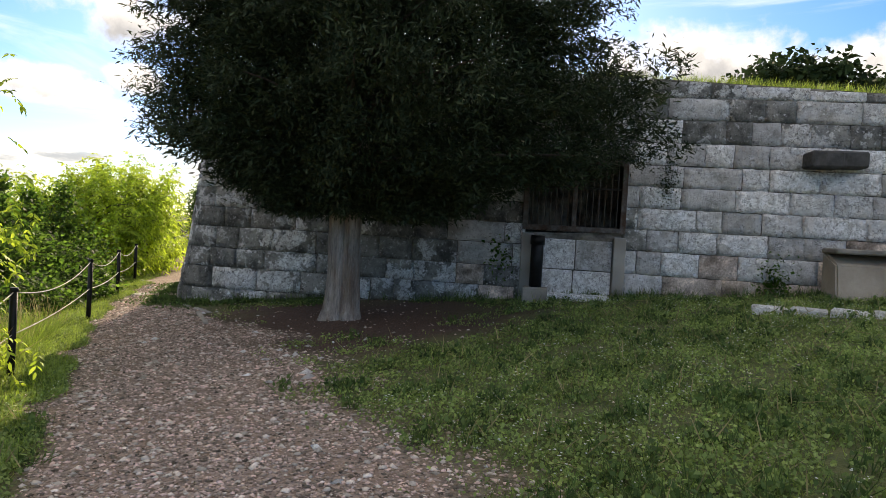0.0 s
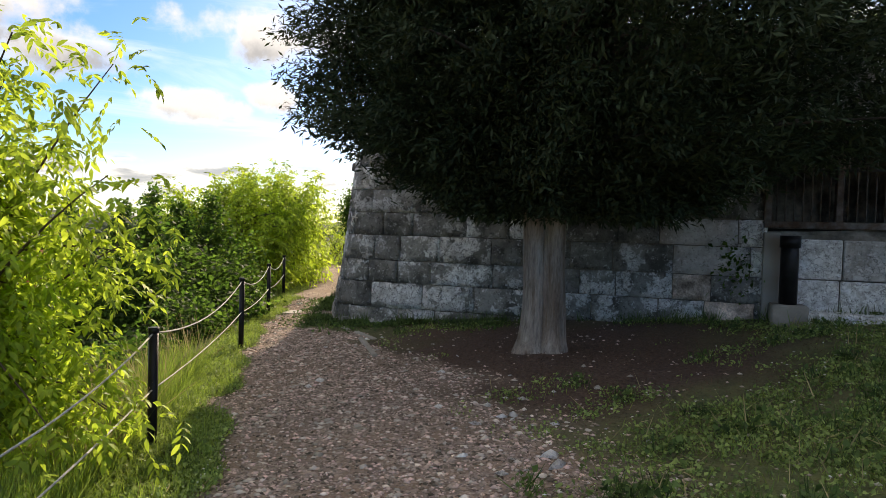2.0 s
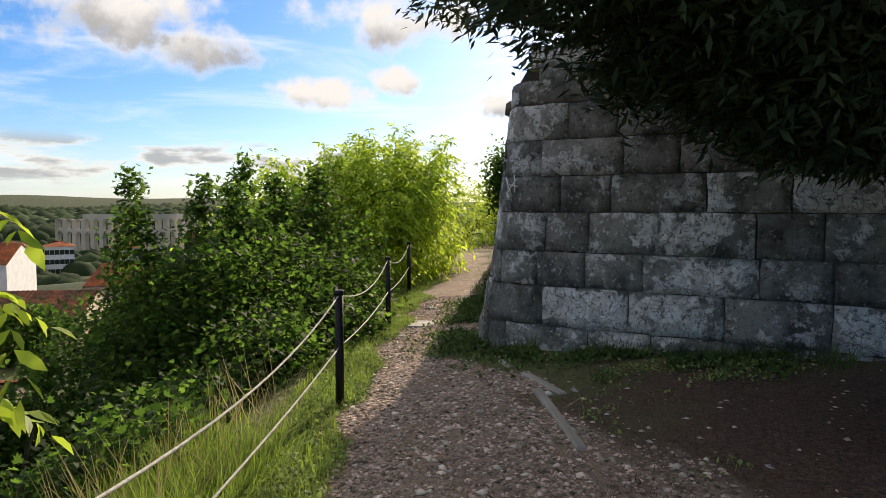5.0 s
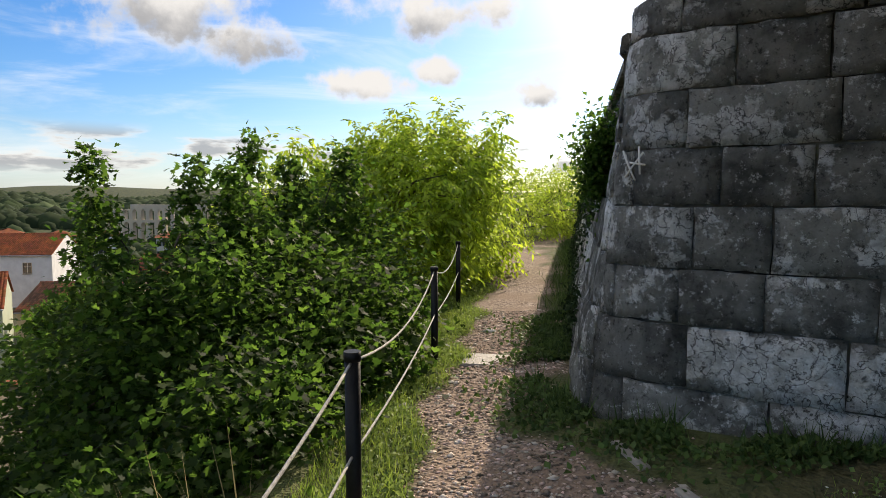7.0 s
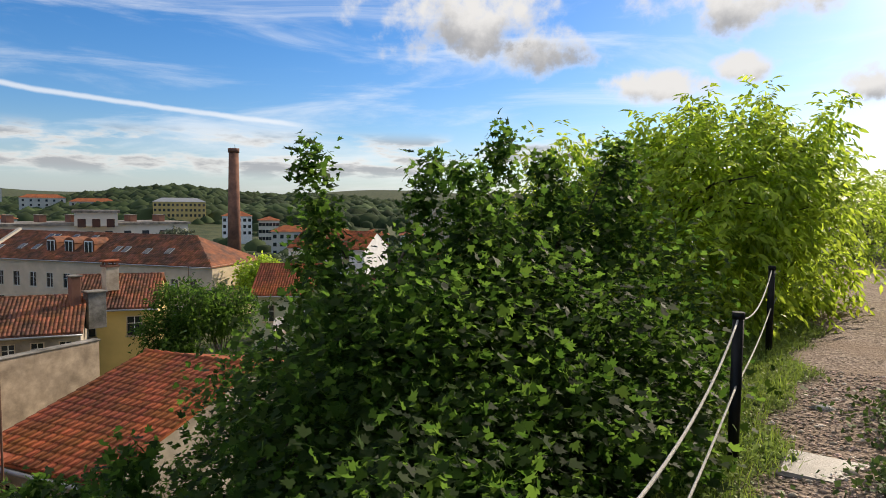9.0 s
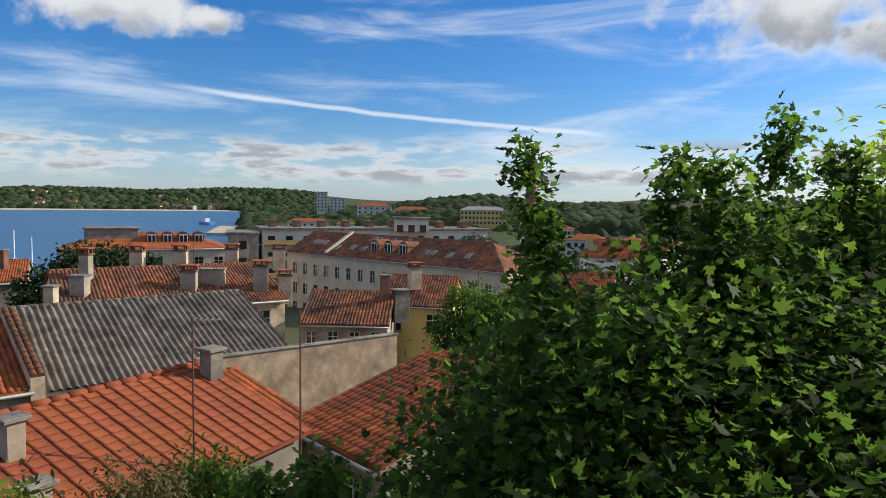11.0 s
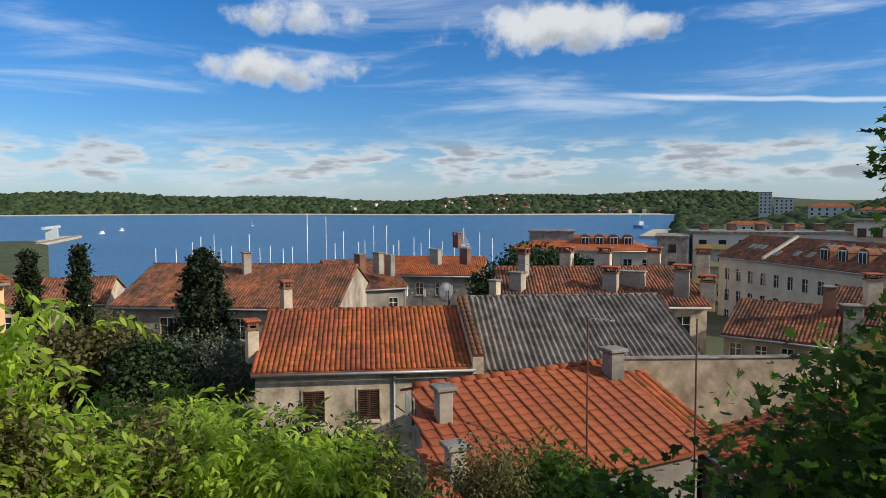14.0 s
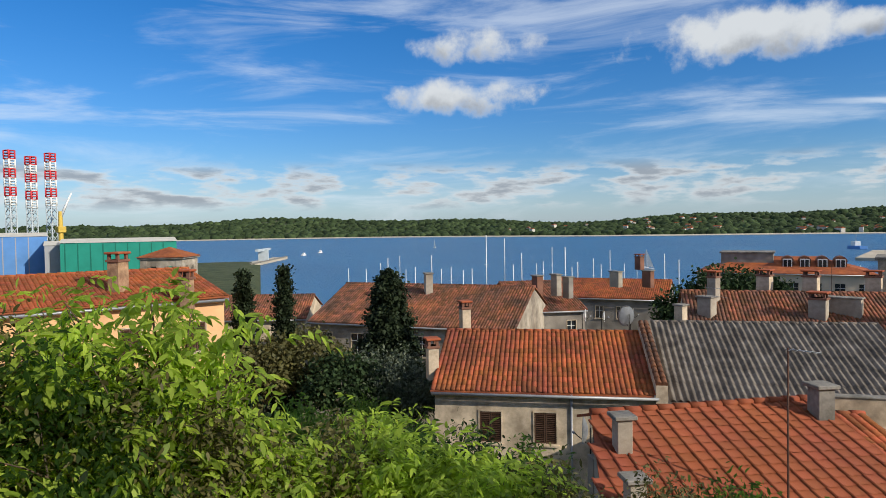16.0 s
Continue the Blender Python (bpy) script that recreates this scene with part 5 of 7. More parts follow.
# weeds and ivy hanging on the shaded side wall
ir = np.random.RandomState(91)
iv = []
for _ in range(70):
    s0, z0 = ir.uniform(0.9, 14.0), ir.choice((ir.uniform(0.0, 0.7), ir.uniform(1.7, 2.5), ir.uniform(0.3, 2.5)))
    for _q in range(110):
        q = on_wall(min(max(s0 + ir.normal() * 0.22, 0.6), 15), max(0.0, z0 - abs(ir.normal()) * 0.35), 0.015 + abs(ir.normal()) * 0.05)
        iv.append(tuple(q))
iv = np.array(iv)
lay_stuff("wall_ivy", "dark weeds and ivy hanging on the side wall", "ivy", leaf_mesh("ivy", iv, ir.uniform(0.025, 0.06, len(iv)), LEAF_CLUMP, (0, 0, -0.4), 0.8), M_darkleaf)
# a pale scrawl of paint on the corner stones
mark = thing("paint_mark", "thin white scrawl of paint on the corner stones", "paint mark")
for a, b in (((-0.42, 1.78), (-0.25, 1.62)), ((-0.36, 1.60), (-0.20, 1.80)), ((-0.44, 1.70), (-0.30, 1.72)), ((-0.38, 1.82), (-0.40, 1.64))):
    part("stroke", tube([on_wall(a[0] + (b[0] - a[0]) * q, a[1] + (b[1] - a[1]) * q, 0.028) for q in (0, 0.5, 1)], 0.007, 5), M_white, mark)

# tufts of taller weeds standing out of the lawn, and coarser stones on the path
tx, ty = lawn_points(900, 61)
tr2 = np.random.RandomState(62)
rep = 34
bx_ = np.repeat(tx, rep) + tr2.normal(size=len(tx) * rep) * 0.055
by_ = np.repeat(ty, rep) + tr2.normal(size=len(tx) * rep) * 0.055
lay_stuff("lawn_tufts", "tufts of taller dark grass in the lawn", "grass", blades(bx_, by_, 0.07, 0.20, 63, 0.5), M_tuft)
bz_ = height(bx_, by_) + tr2.uniform(0.03, 0.10, len(bx_))
lay_stuff("lawn_weeds", "broad-leaved weeds in the lawn", "weeds", leaf_mesh("weeds", np.stack([bx_, by_, bz_], -1)[::2], tr2.uniform(0.03, 0.065, len(bx_))[::2], LEAF_CLUMP, (0, 0, 0.1), 1.0), M_tuft)
qx, qy = pebbles(16000, 64)
lay_stuff("coarse_gravel", "coarser pale stones scattered over the path", "gravel", pebble_mesh(qx, qy, 0.018, 0.05, 65), M_chip)
ox_, oy_ = lawn_points(2600, 66)
ok = hill_noise(ox_, oy_, 2.4) < -0.2
lay_stuff("lawn_stones", "small pale stones showing through the lawn", "stones", pebble_mesh(ox_[ok], oy_[ok], 0.012, 0.04, 67), M_chip)

# ---- town ----


def roof_tiles(length, run, rise, mat_name, pitch_w=0.22, pitch_l=0.40, h=0.06, seed=1, over=0.35, inset=(0.0, 0.0), flat=False):
    """Barrel tiles on a slope that starts at the eave (y=-over) and climbs away. Each tile is an island."""
    r = np.random.RandomState(seed)
    slope = math.hypot(run, rise)
    ux, uz = run / slope, rise / slope
    cols, rows_ = int(length / pitch_w), int((slope + over) / pitch_l) + 1
    prof = [(-0.5, 0.0), (-0.36, 0.75), (0.0, 1.0), (0.36, 0.75), (0.5, 0.0)]
    if flat:
        prof = [(-0.5, 0.05), (-0.44, 1.0), (-0.36, 1.0), (-0.30, 0.12), (0.5, 0.05)]
    verts, faces = [], []
    for c in range(cols):
        for q in range(rows_):
            x = (c + 0.5) * length / cols + r.normal() * 0.006
            s0 = -over + q * pitch_l + r.normal() * 0.008
            s1 = min(s0 + pitch_l * 1.12, slope + 0.05)
            if not inset[0] * s1 / slope <= x <= length - inset[1] * s1 / slope:
                continue
            lift0, lift1 = 0.035, 0.012
            base = len(verts)
            for s, lift, wd in ((s0, lift0, 1.0), (s1, lift1, 1.0 if flat else 0.86)):
                for a, b in prof:
                    hh = b * h + lift
                    verts.append((x + a * pitch_w * wd * 0.98 , s * ux - hh * uz, s * uz + hh * ux))
            for k in range(4):
                faces.append((base + k, base + k + 1, base + 6 + k, base + 5 + k))
            faces.append((base + 0, base + 4, base + 3, base + 1))
    return quick_mesh(mat_name, verts, faces)


def window_unit(parent, x, z, w, h, shut, frame_mat, y=0.0):
    """A framed window or a pair of louvred shutters in an opening."""
    win = part("window", box(x, x + w, y + 0.10, y + 0.13, z, z + h), M_glass, parent)
    f = bmesh.new()
    t = 0.06
    for a in ((x - t, x, z - t, z + h + t), (x + w, x + w + t, z - t, z + h + t), (x, x + w, z - t, z), (x, x + w, z + h, z + h + t)):
        add_box(f, a[0], a[1], y - 0.035, y + 0.10, a[2], a[3])
    part("window_frame", f, frame_mat, win)
    part("sill", box(x - 0.12, x + w + 0.12, y - 0.09, y + 0.05, z - t - 0.08, z - t), frame_mat, win)
    if shut:
        for sx in (0, 1):
            s = bmesh.new()
            x0 = x + sx * w / 2 + 0.01
            x1 = x0 + w / 2 - 0.02
            for a in ((x0, x0 + 0.05, z, z + h), (x1 - 0.05, x1, z, z + h), (x0, x1, z, z + 0.06), (x0, x1, z + h - 0.06, z + h)):
                add_box(s, a[0], a[1], y - 0.01, y + 0.04, a[2], a[3])
            nsl = max(4, int(h / 0.09))
            for q in range(nsl):
                zz = z + 0.06 + (h - 0.12) * (q + 0.5) / nsl
                add_box(s, x0 + 0.05, x1 - 0.05, -0.012, 0.012, -0.035, 0.035, 0, Matrix.Translation((0, y + 0.02, zz)) @ Matrix.Rotation(radians(35), 4, "X"))
            part("shutter", s, M_shutter, win)
    else:
        s = bmesh.new()
        add_box(s, x + w / 2 - 0.025, x + w / 2 + 0.025, y + 0.06, y + 0.10, z, z + h)
        add_box(s, x, x + w, y + 0.065, y + 0.10, z + h * 0.62, z + h * 0.62 + 0.04)
        part("glazing_bar", s, M_white, win)
    return win


def wall_panel(x0, x1, z0, z1, holes, thick=0.35):
    """Upright wall in the xz plane, one body, with rectangular holes (x, z, w, h) right through it."""
    bm = bmesh.new()
    xs = sorted({x0, x1, *[h[0] for h in holes], *[h[0] + h[2] for h in holes]})
    zs = sorted({z0, z1, *[h[1] for h in holes], *[h[1] + h[3] for h in holes]})
    grid = {}

    def v(i, k, y):
        if (i, k, y) not in grid:
            grid[i, k, y] = bm.verts.new((xs[i], y, zs[k]))
        return grid[i, k, y]

    def solid(i, k):
        if not (0 <= i < len(xs) - 1 and 0 <= k < len(zs) - 1):
            return False
        cx, cz = (xs[i] + xs[i + 1]) / 2, (zs[k] + zs[k + 1]) / 2
        return not any(h[0] < cx < h[0] + h[2] and h[1] < cz < h[1] + h[3] for h in holes)

    for i in range(len(xs) - 1):
        for k in range(len(zs) - 1):
            if not solid(i, k):
                continue
            bm.faces.new((v(i, k, 0), v(i + 1, k, 0), v(i + 1, k + 1, 0), v(i, k + 1, 0)))
            bm.faces.new((v(i, k + 1, thick), v(i + 1, k + 1, thick), v(i + 1, k, thick), v(i, k, thick)))
            for di, dk, p, q in ((-1, 0, (i, k), (i, k + 1)), (1, 0, (i + 1, k), (i + 1, k + 1)), (0, -1, (i, k), (i + 1, k)), (0, 1, (i, k + 1), (i + 1, k + 1))):
                if not solid(i + di, k + dk):
                    bm.faces.new((v(*p, 0), v(*q, 0), v(*q, thick), v(*p, thick)))
    return bm


def chimney(parent_at, turn, w, d, h, mat, cap="slab", label="plastered roof chimney with a cap", group="roof chimneys"):
    t = thing("chimney", label, "chimney", parent_at, turn, group=group)
    part("shaft", box(-w / 2, w / 2, -d / 2, d / 2, -0.6, h, 0.015), mat, t)
    if cap == "slab":
        part("cap", box(-w / 2 - 0.09, w / 2 + 0.09, -d / 2 - 0.09, d / 2 + 0.09, h, h + 0.1, 0.02), M_concrete, t)
    elif cap == "hood":
        part("collar", box(-w / 2 - 0.06, w / 2 + 0.06, -d / 2 - 0.06, d / 2 + 0.06, h - 0.12, h, 0.01), M_brick, t)
        for sx in (-1, 1):
            for sy in (-1, 1):
                part("cap_leg", box(sx * w * 0.4 - 0.06, sx * w * 0.4 + 0.06, sy * d * 0.38 - 0.06, sy * d * 0.38 + 0.06, h, h + 0.25), M_brick, t)
        part("cap", box(-w / 2 - 0.1, w / 2 + 0.1, -d / 2 - 0.1, d / 2 + 0.1, h + 0.25, h + 0.36, 0.03), M_tile, t)
    return t


def house(name, label, A, B, z_eave, run, rise, wall_mat, tile_mat, base=-14.0, back_run=None, windows=(), tile=(0.22, 0.40, 0.06), roof_kind="barrel", seed=1, frame_mat=None, hip=False, gutter=True, inset=(0.0, 0.0)):
    """House with a saddle roof. A and B: ends of the eave that faces the viewer, left and right of it."""
    ax, ay = A
    bx, by = B
    L = math.hypot(bx - ax, by - ay)
    top = thing(name, label, "house", (ax, ay, z_eave), math.degrees(math.atan2(by - ay, bx - ax)))
    br = back_run or run
    D = run + br
    zb = base - z_eave
    holes = [(w[0], w[1], w[2], w[3]) for w in windows]
    part("front_wall", wall_panel(0, L, zb, 0, holes), wall_mat, top)
    for nm, x0, x1 in (("gable_wall", 0.0, 0.3), ("gable_wall", L - 0.3, L)):
        bm = bmesh.new()
        prof = [(0.352, zb), (D - 0.352, zb), (D - 0.352, -0.02), (run, rise - 0.05), (0.352, -0.02)]
        if hip or max(inset) > 0.5:
            prof = prof[:3] + prof[4:]
        f0 = [bm.verts.new((x0, p, q)) for p, q in prof]
        f1 = [bm.verts.new((x1, p, q)) for p, q in prof]
        bm.faces.new(f0)
        bm.faces.new(f1[::-1])
        for k in range(len(prof)):
            bm.faces.new((f0[k], f1[k], f1[(k + 1) % len(prof)], f0[(k + 1) % len(prof)]))
        if roof_kind == "interlock" and x0 == 0.0:
            bmesh.ops.delete(bm, geom=list(bm.verts), context="VERTS")
            f0 = [bm.verts.new(v) for v in ((0.0, 0.352, zb), (inset[0] + 0.02, D - 0.36, zb), (inset[0] + 0.02, D - 0.36, rise - 0.35), (inset[0] + 0.02, run, rise - 0.05), (0.0, 0.352, 0.05))]
            f1 = [bm.verts.new(v.co + Vector((0.3, 0, 0))) for v in f0]
            bm.faces.new(f0)
            bm.faces.new(f1[::-1])
            for k in range(5):
                bm.faces.new((f0[k], f1[k], f1[(k + 1) % 5], f0[(k + 1) % 5]))
        part(nm, bm, wall_mat, top)
    part("back_wall", box(inset[0] if roof_kind == "interlock" else 0, L, D - 0.35, D, zb, 0), wall_mat, top)
    # thin near-black panel in place of shaded rooms behind the front
    part("floor_void", box(0.4, L - 0.4, 0.9, 1.0, zb, -0.1), M_dark, top, "near-black panel that stands in for the shade of rooms")
    # roof deck
    bm = bmesh.new()
    hx = min(run, L / 2 - 0.1) if hip else 0.0
    over, ox = 0.35, 0.15
    k = rise / run
    il, ir = hx + inset[0], hx + inset[1]
    back_z = rise - (br + over) * k if roof_kind == "interlock" else -over * k
    P = [(-ox, -over, -over * k), (L + ox, -over, -over * k), (L + ox - ir, run, rise), (-ox + il, run, rise), (L + ox, D + over, back_z), (-ox + (il if roof_kind == "interlock" else 0.0), D + over, back_z)]
    lo = [bm.verts.new((p[0], p[1], p[2])) for p in P]
    hi = [bm.verts.new((p[0], p[1], p[2] + 0.07)) for p in P]
    for s in (lo, hi):
        bm.faces.new((s[0], s[1], s[2], s[3]))
        bm.faces.new((s[3], s[2], s[4], s[5]))
        if (hip or max(inset) > 0.5) and roof_kind != "interlock":
            bm.faces.new((s[1], s[4], s[2]))
            bm.faces.new((s[0], s[3], s[5]))
    ring = [0, 1, 4, 5] if (hip or max(inset) > 0.5) and roof_kind != "interlock" else [0, 1, 2, 4, 5, 3]
    for a, b in zip(ring, ring[1:] + ring[:1]):
        bm.faces.new((lo[a], lo[b], hi[b], hi[a]))
    roof = part("roof", bm, tile_mat, top)
    if roof_kind in ("barrel", "interlock") and not hip:
        me = roof_tiles(L + 2 * ox, run, rise, "roof_tiles", tile[0], tile[1], tile[2], seed=seed, inset=inset, flat=roof_kind == "interlock")
        tiles = part("roof_tiles", me, tile_mat, roof)
        tiles.location = (-ox, 0, 0.07)
        tiles["kind"] = "stuff"
    if roof_kind == "wave":
        slope = math.hypot(run, rise)
        waves = int((L + 2 * ox) / 0.29)
        nx = waves * 8
        sheets = 5
        for q in range(sheets):
            verts, faces = [], []
            s0, s1 = -over + q * (slope + over) / sheets, -over + (q + 1.06) * (slope + over) / sheets
            for s, lf in ((s0, 0.10), (s1, 0.07)):
                for i in range(nx + 1):
                    hh = lf + 0.10 * (1 + math.cos(i * math.pi / 4)) / 2
                    verts.append((-ox + (L + 2 * ox) * i / nx, s * run / slope - hh * rise / slope, s * rise / slope + hh * run / slope))
            for i in range(nx):
                faces.append((i, i + 1, nx + 2 + i, nx + 1 + i))
            part("corrugated_sheet", quick_mesh("corrugated_sheet", verts, faces, True), tile_mat, roof)
    if not hip:
        rg = bmesh.new()
        nr = int(L / 0.42)
        for q in range(nr):
            x = -ox + (L + 2 * ox) * q / nr
            if not inset[0] - ox - 0.2 <= x <= L + ox - inset[1] - 0.3:
                continue
            add_tube(rg, [(x, run, rise + 0.08), (x + (L + 2 * ox) / nr * 1.06, run, rise + 0.06)], [0.12, 0.105], 8)
        part("ridge_tiles", rg, tile_mat, roof)
    if gutter:
        part("cornice", box(-0.05, L + 0.05, -0.22, -0.001, -0.30, -0.16, 0.02), wall_mat, top)
        part("gutter", tube([(-0.1, -0.42, -0.16), (L + 0.1, -0.42, -0.18)], 0.07, 8), M_lead, top)
    for w in windows:
        window_unit(top, w[0], w[1], w[2], w[3], w[4], frame_mat or M_plaster, 0.0)
    return top


def rows_of(L, n, w, h, z, shut, m=0.9):
    return [(m + (L - 2 * m - w) * i / max(n - 1, 1), z, w, h, shut) for i in range(n)]



M_brickpale = material("tan_chimney_brick", (0.42, 0.27, 0.16), 0.9, 0.3, 3, 0.4, 20, (0.22, 0.13, 0.08), 2.0, 0.5)
M_trim_far = material("pale_window_trim", (0.62, 0.55, 0.44), 0.9, 0.1, 1, 0.1, 20)
house("tan_house", "tan plastered house with an orange clay tile roof and brown shutters", (-28.1, -6.8), (-32.6, 1.55), -5.65, 4.8, 1.75, M_plaster, M_tile, -14, windows=[(2.0, -2.35, 0.95, 1.35, 1), (4.4, -2.35, 0.95, 1.35, 1), (6.9, -2.35, 0.95, 1.35, 1), (4.3, -5.2, 1.0, 1.5, 1), (6.9, -5.2, 0.95, 1.4, 1)], seed=3)
house("grey_roof_house", "house with a grey corrugated fibre cement roof", (-33.0, 1.7), (-37.8, 11.3), -5.95, 6.0, 2.35, M_plaster_grey, M_greyroof, -14, roof_kind="wave", seed=4)
house("red_roof_house", "low house with a clean red tile roof and rubble walls", (-17.08, 6.07), (-22.47, 11.07), -4.5, 3.7, 1.2, M_stonewall, M_tile_new, -12, back_run=0.6, tile=(0.37, 0.30, 0.032), seed=5, gutter=False, inset=(1.35, 0.0), roof_kind="interlock")
house("long_house", "long plastered house with an old brown tile roof", (-40.5, -29.1), (-45.3, -13.0), -5.8, 6.2, 2.4, M_plaster_grey, M_tile_old, -14, windows=rows_of(16.5, 6, 1.0, 1.5, -2.4, 0), seed=6)
house("row_house", "row house with an orange tile roof and several chimneys", (-45.5, -0.9), (-50.2, 11.4), -4.95, 5.2, 1.85, M_plaster, M_tile_old, -14, windows=rows_of(13, 4, 0.9, 1.4, -2.2, 0), seed=7)
quay_house = house("quay_house", "pale house with a hipped red roof and dormers near the quay", spot(106.0, 105), spot(93.6, 105), -5.6, 7, 2.0, M_plaster_beige, M_tile, -18, windows=rows_of(22.7, 8, 1.2, 1.6, -3.0, 0), hip=True, seed=8)
part("roof_tower", box(3.0, 10.2, 4.0, 9.0, 0.0, 2.6, 0.05), M_stonewall, quay_house, "grey concrete block on the roof")
part("tower_slab", box(2.8, 10.4, 3.8, 9.2, 2.6, 2.85, 0.03), M_concrete, quay_house)
barracks = house("barracks", "large beige building with rows of windows, dormers and a red roof", spot(88.8, 110), spot(70.0, 79), -6.5, 5.6, 3.0, M_plaster_beige, M_tile_old, -22, windows=rows_of(43, 16, 0.95, 1.75, -3.5, 0, 1.6) + rows_of(43, 16, 0.95, 1.75, -6.7, 0, 1.6) + rows_of(43, 16, 0.95, 1.6, -9.7, 0, 1.6), tile=(0.34, 0.5, 0.07), seed=9, inset=(0.0, 6.0), frame_mat=M_trim_far)
house("hip_roof_house", "house with an orange tile roof just below the slope", (-26.5, 11.2), (-22.4, 13.4), -5.65, 6.0, 1.45, M_plaster_grey, M_tile, -13, tile=(0.26, 0.36, 0.05), seed=10, windows=[(0.8, -2.0, 0.8, 1.2, 0), (2.6, -2.0, 0.9, 1.2, 0)])
house("lean_to_house", "small roof of orange tiles with a skylight beside a wall", (-24.3, 8.6), (-26.9, 11.9), -6.0, 4.6, 1.1, M_plaster_grey, M_tile, -13, tile=(0.26, 0.36, 0.05), seed=12, windows=[(2.6, -1.7, 0.8, 1.1, 0)])
house("apricot_house", "apricot plastered house with an orange tile roof", (-10.5, -21.0), (-24.6, -17.4), -1.75, 6, 1.05, M_orange, M_tile, -14, seed=11, windows=rows_of(14.5, 5, 0.9, 1.4, -2.6, 1))
house("yellow_house", "yellow plastered house with a red tile roof and chimneys", spot(81.5, 50), spot(75.0, 49), -6.2, 4.5, 1.7, M_yellow, M_tile_old, -14, seed=13, windows=rows_of(5.6, 2, 0.9, 1.3, -2.0, 0))
house("low_house", "low grey house with an old red tile roof", spot(88.3, 44), spot(80.8, 43), -6.5, 4.2, 1.5, M_plaster_grey, M_tile_old, -13, seed=14, windows=rows_of(5.7, 4, 0.6, 0.9, -1.5, 0, 0.4))
house("green_house", "pale green house with a red tile roof and skylights", spot(67.2, 58), spot(61.3, 57), -6.9, 5, 2.1, material("pale_green_plaster", (0.42, 0.45, 0.33), 0.9, 0.1, 0.6, 0.2, 18), M_tile, -15, seed=15, windows=rows_of(6, 2, 0.9, 1.4, -2.4, 0, 1.0))
house("white_gable_house", "white house with a red tile roof among the trees", spot(63.5, 105), spot(57.0, 100), -6.2, 6, 2.4, M_white, M_tile, -18, seed=16, windows=rows_of(11, 3, 1.0, 1.4, -2.6, 0))
house("harbour_house", "old harbour house with patched masonry and red tiles", spot(120.6, 56), spot(115.0, 58), -5.7, 6, 1.9, M_stonewall, M_tile_old, -15, seed=17, windows=rows_of(6, 2, 0.8, 1.2, -2.2, 0))
house("harbour_house", "long harbour house with a low red tile roof", spot(118.2, 76), spot(108.3, 74), -6.5, 6, 1.5, M_stonewall, M_tile, -16, seed=18, windows=rows_of(9.5, 4, 0.8, 1.3, -2.3, 0))
house("end_house", "plain house with a brown tile roof behind the cypresses", spot(147.0, 62), spot(139.2, 60), -6.4, 5, 1.5, M_plaster, M_tile_old, -15, seed=19, windows=rows_of(8, 3, 0.9, 1.3, -2.2, 0))
house("hill_house", "distant house with an orange roof below the hill", spot(52, 88), spot(45, 84), -8.5, 6, 2.2, M_plaster_beige, M_tile, -18, seed=20, windows=rows_of(10, 4, 0.9, 1.3, -2.4, 0))
house("hill_house", "distant house with an orange roof and pale walls", spot(60, 70), spot(53, 66), -9.2, 5, 2.0, M_plaster_beige, M_tile_old, -18, seed=23, windows=rows_of(8, 3, 0.9, 1.3, -2.4, 0))



def dormer(parent, x, y, z):
    """Arched roof dormer with a white frame, on a slope that rises along y."""
    d = part("dormer", box(x - 0.75, x + 0.75, y, y + 2.2, z - 0.4, z + 1.0), M_tile_old, parent)
    bm = bmesh.new()
    arch = [(x + 0.85 * math.cos(math.pi * a / 8), z + 1.0 + 0.75 * math.sin(math.pi * a / 8)) for a in range(9)]
    f0 = [bm.verts.new((p, y - 0.1, q)) for p, q in arch]
    f1 = [bm.verts.new((p, y + 2.6, q)) for p, q in arch]
    bm.faces.new(f0)
    bm.faces.new(f1[::-1])
    for a in range(9):
        bm.faces.new((f0[a], f0[(a + 1) % 9], f1[(a + 1) % 9], f1[a]))
    part("dormer_roof", bm, M_tile_old, d)
    part("dormer_frame", box(x - 0.6, x + 0.6, y - 0.16, y - 0.1, z - 0.2, z + 1.35), M_white, d)
    for sx in (-0.28, 0.28):
        part("pane", box(x + sx - 0.22, x + sx + 0.22, y - 0.19, y - 0.165, z - 0.1, z + 1.2), M_glass, d)


def roof_light(parent, x, s, run, rise, w=0.8, h=1.2):
    """Flat roof window on the front slope, s along the slope from the eave."""
    sl = math.hypot(run, rise)
    o = Vector((x, s * run / sl, s * rise / sl))
    m = Matrix.Translation(o) @ Matrix.Rotation(math.atan2(rise, run), 4, "X")
    bm = bmesh.new()
    add_box(bm, -w / 2, w / 2, -h / 2, h / 2, 0.1, 0.22, 0.0)
    bmesh.ops.transform(bm, matrix=m, verts=bm.verts)
    f = part("roof_light", bm, M_lead, parent)
    bm = bmesh.new()
    add_box(bm, -w / 2 + 0.08, w / 2 - 0.08, -h / 2 + 0.08, h / 2 - 0.08, 0.222, 0.24, 0.0)
    bmesh.ops.transform(bm, matrix=m, verts=bm.verts)
    part("pane", bm, M_glass, f)


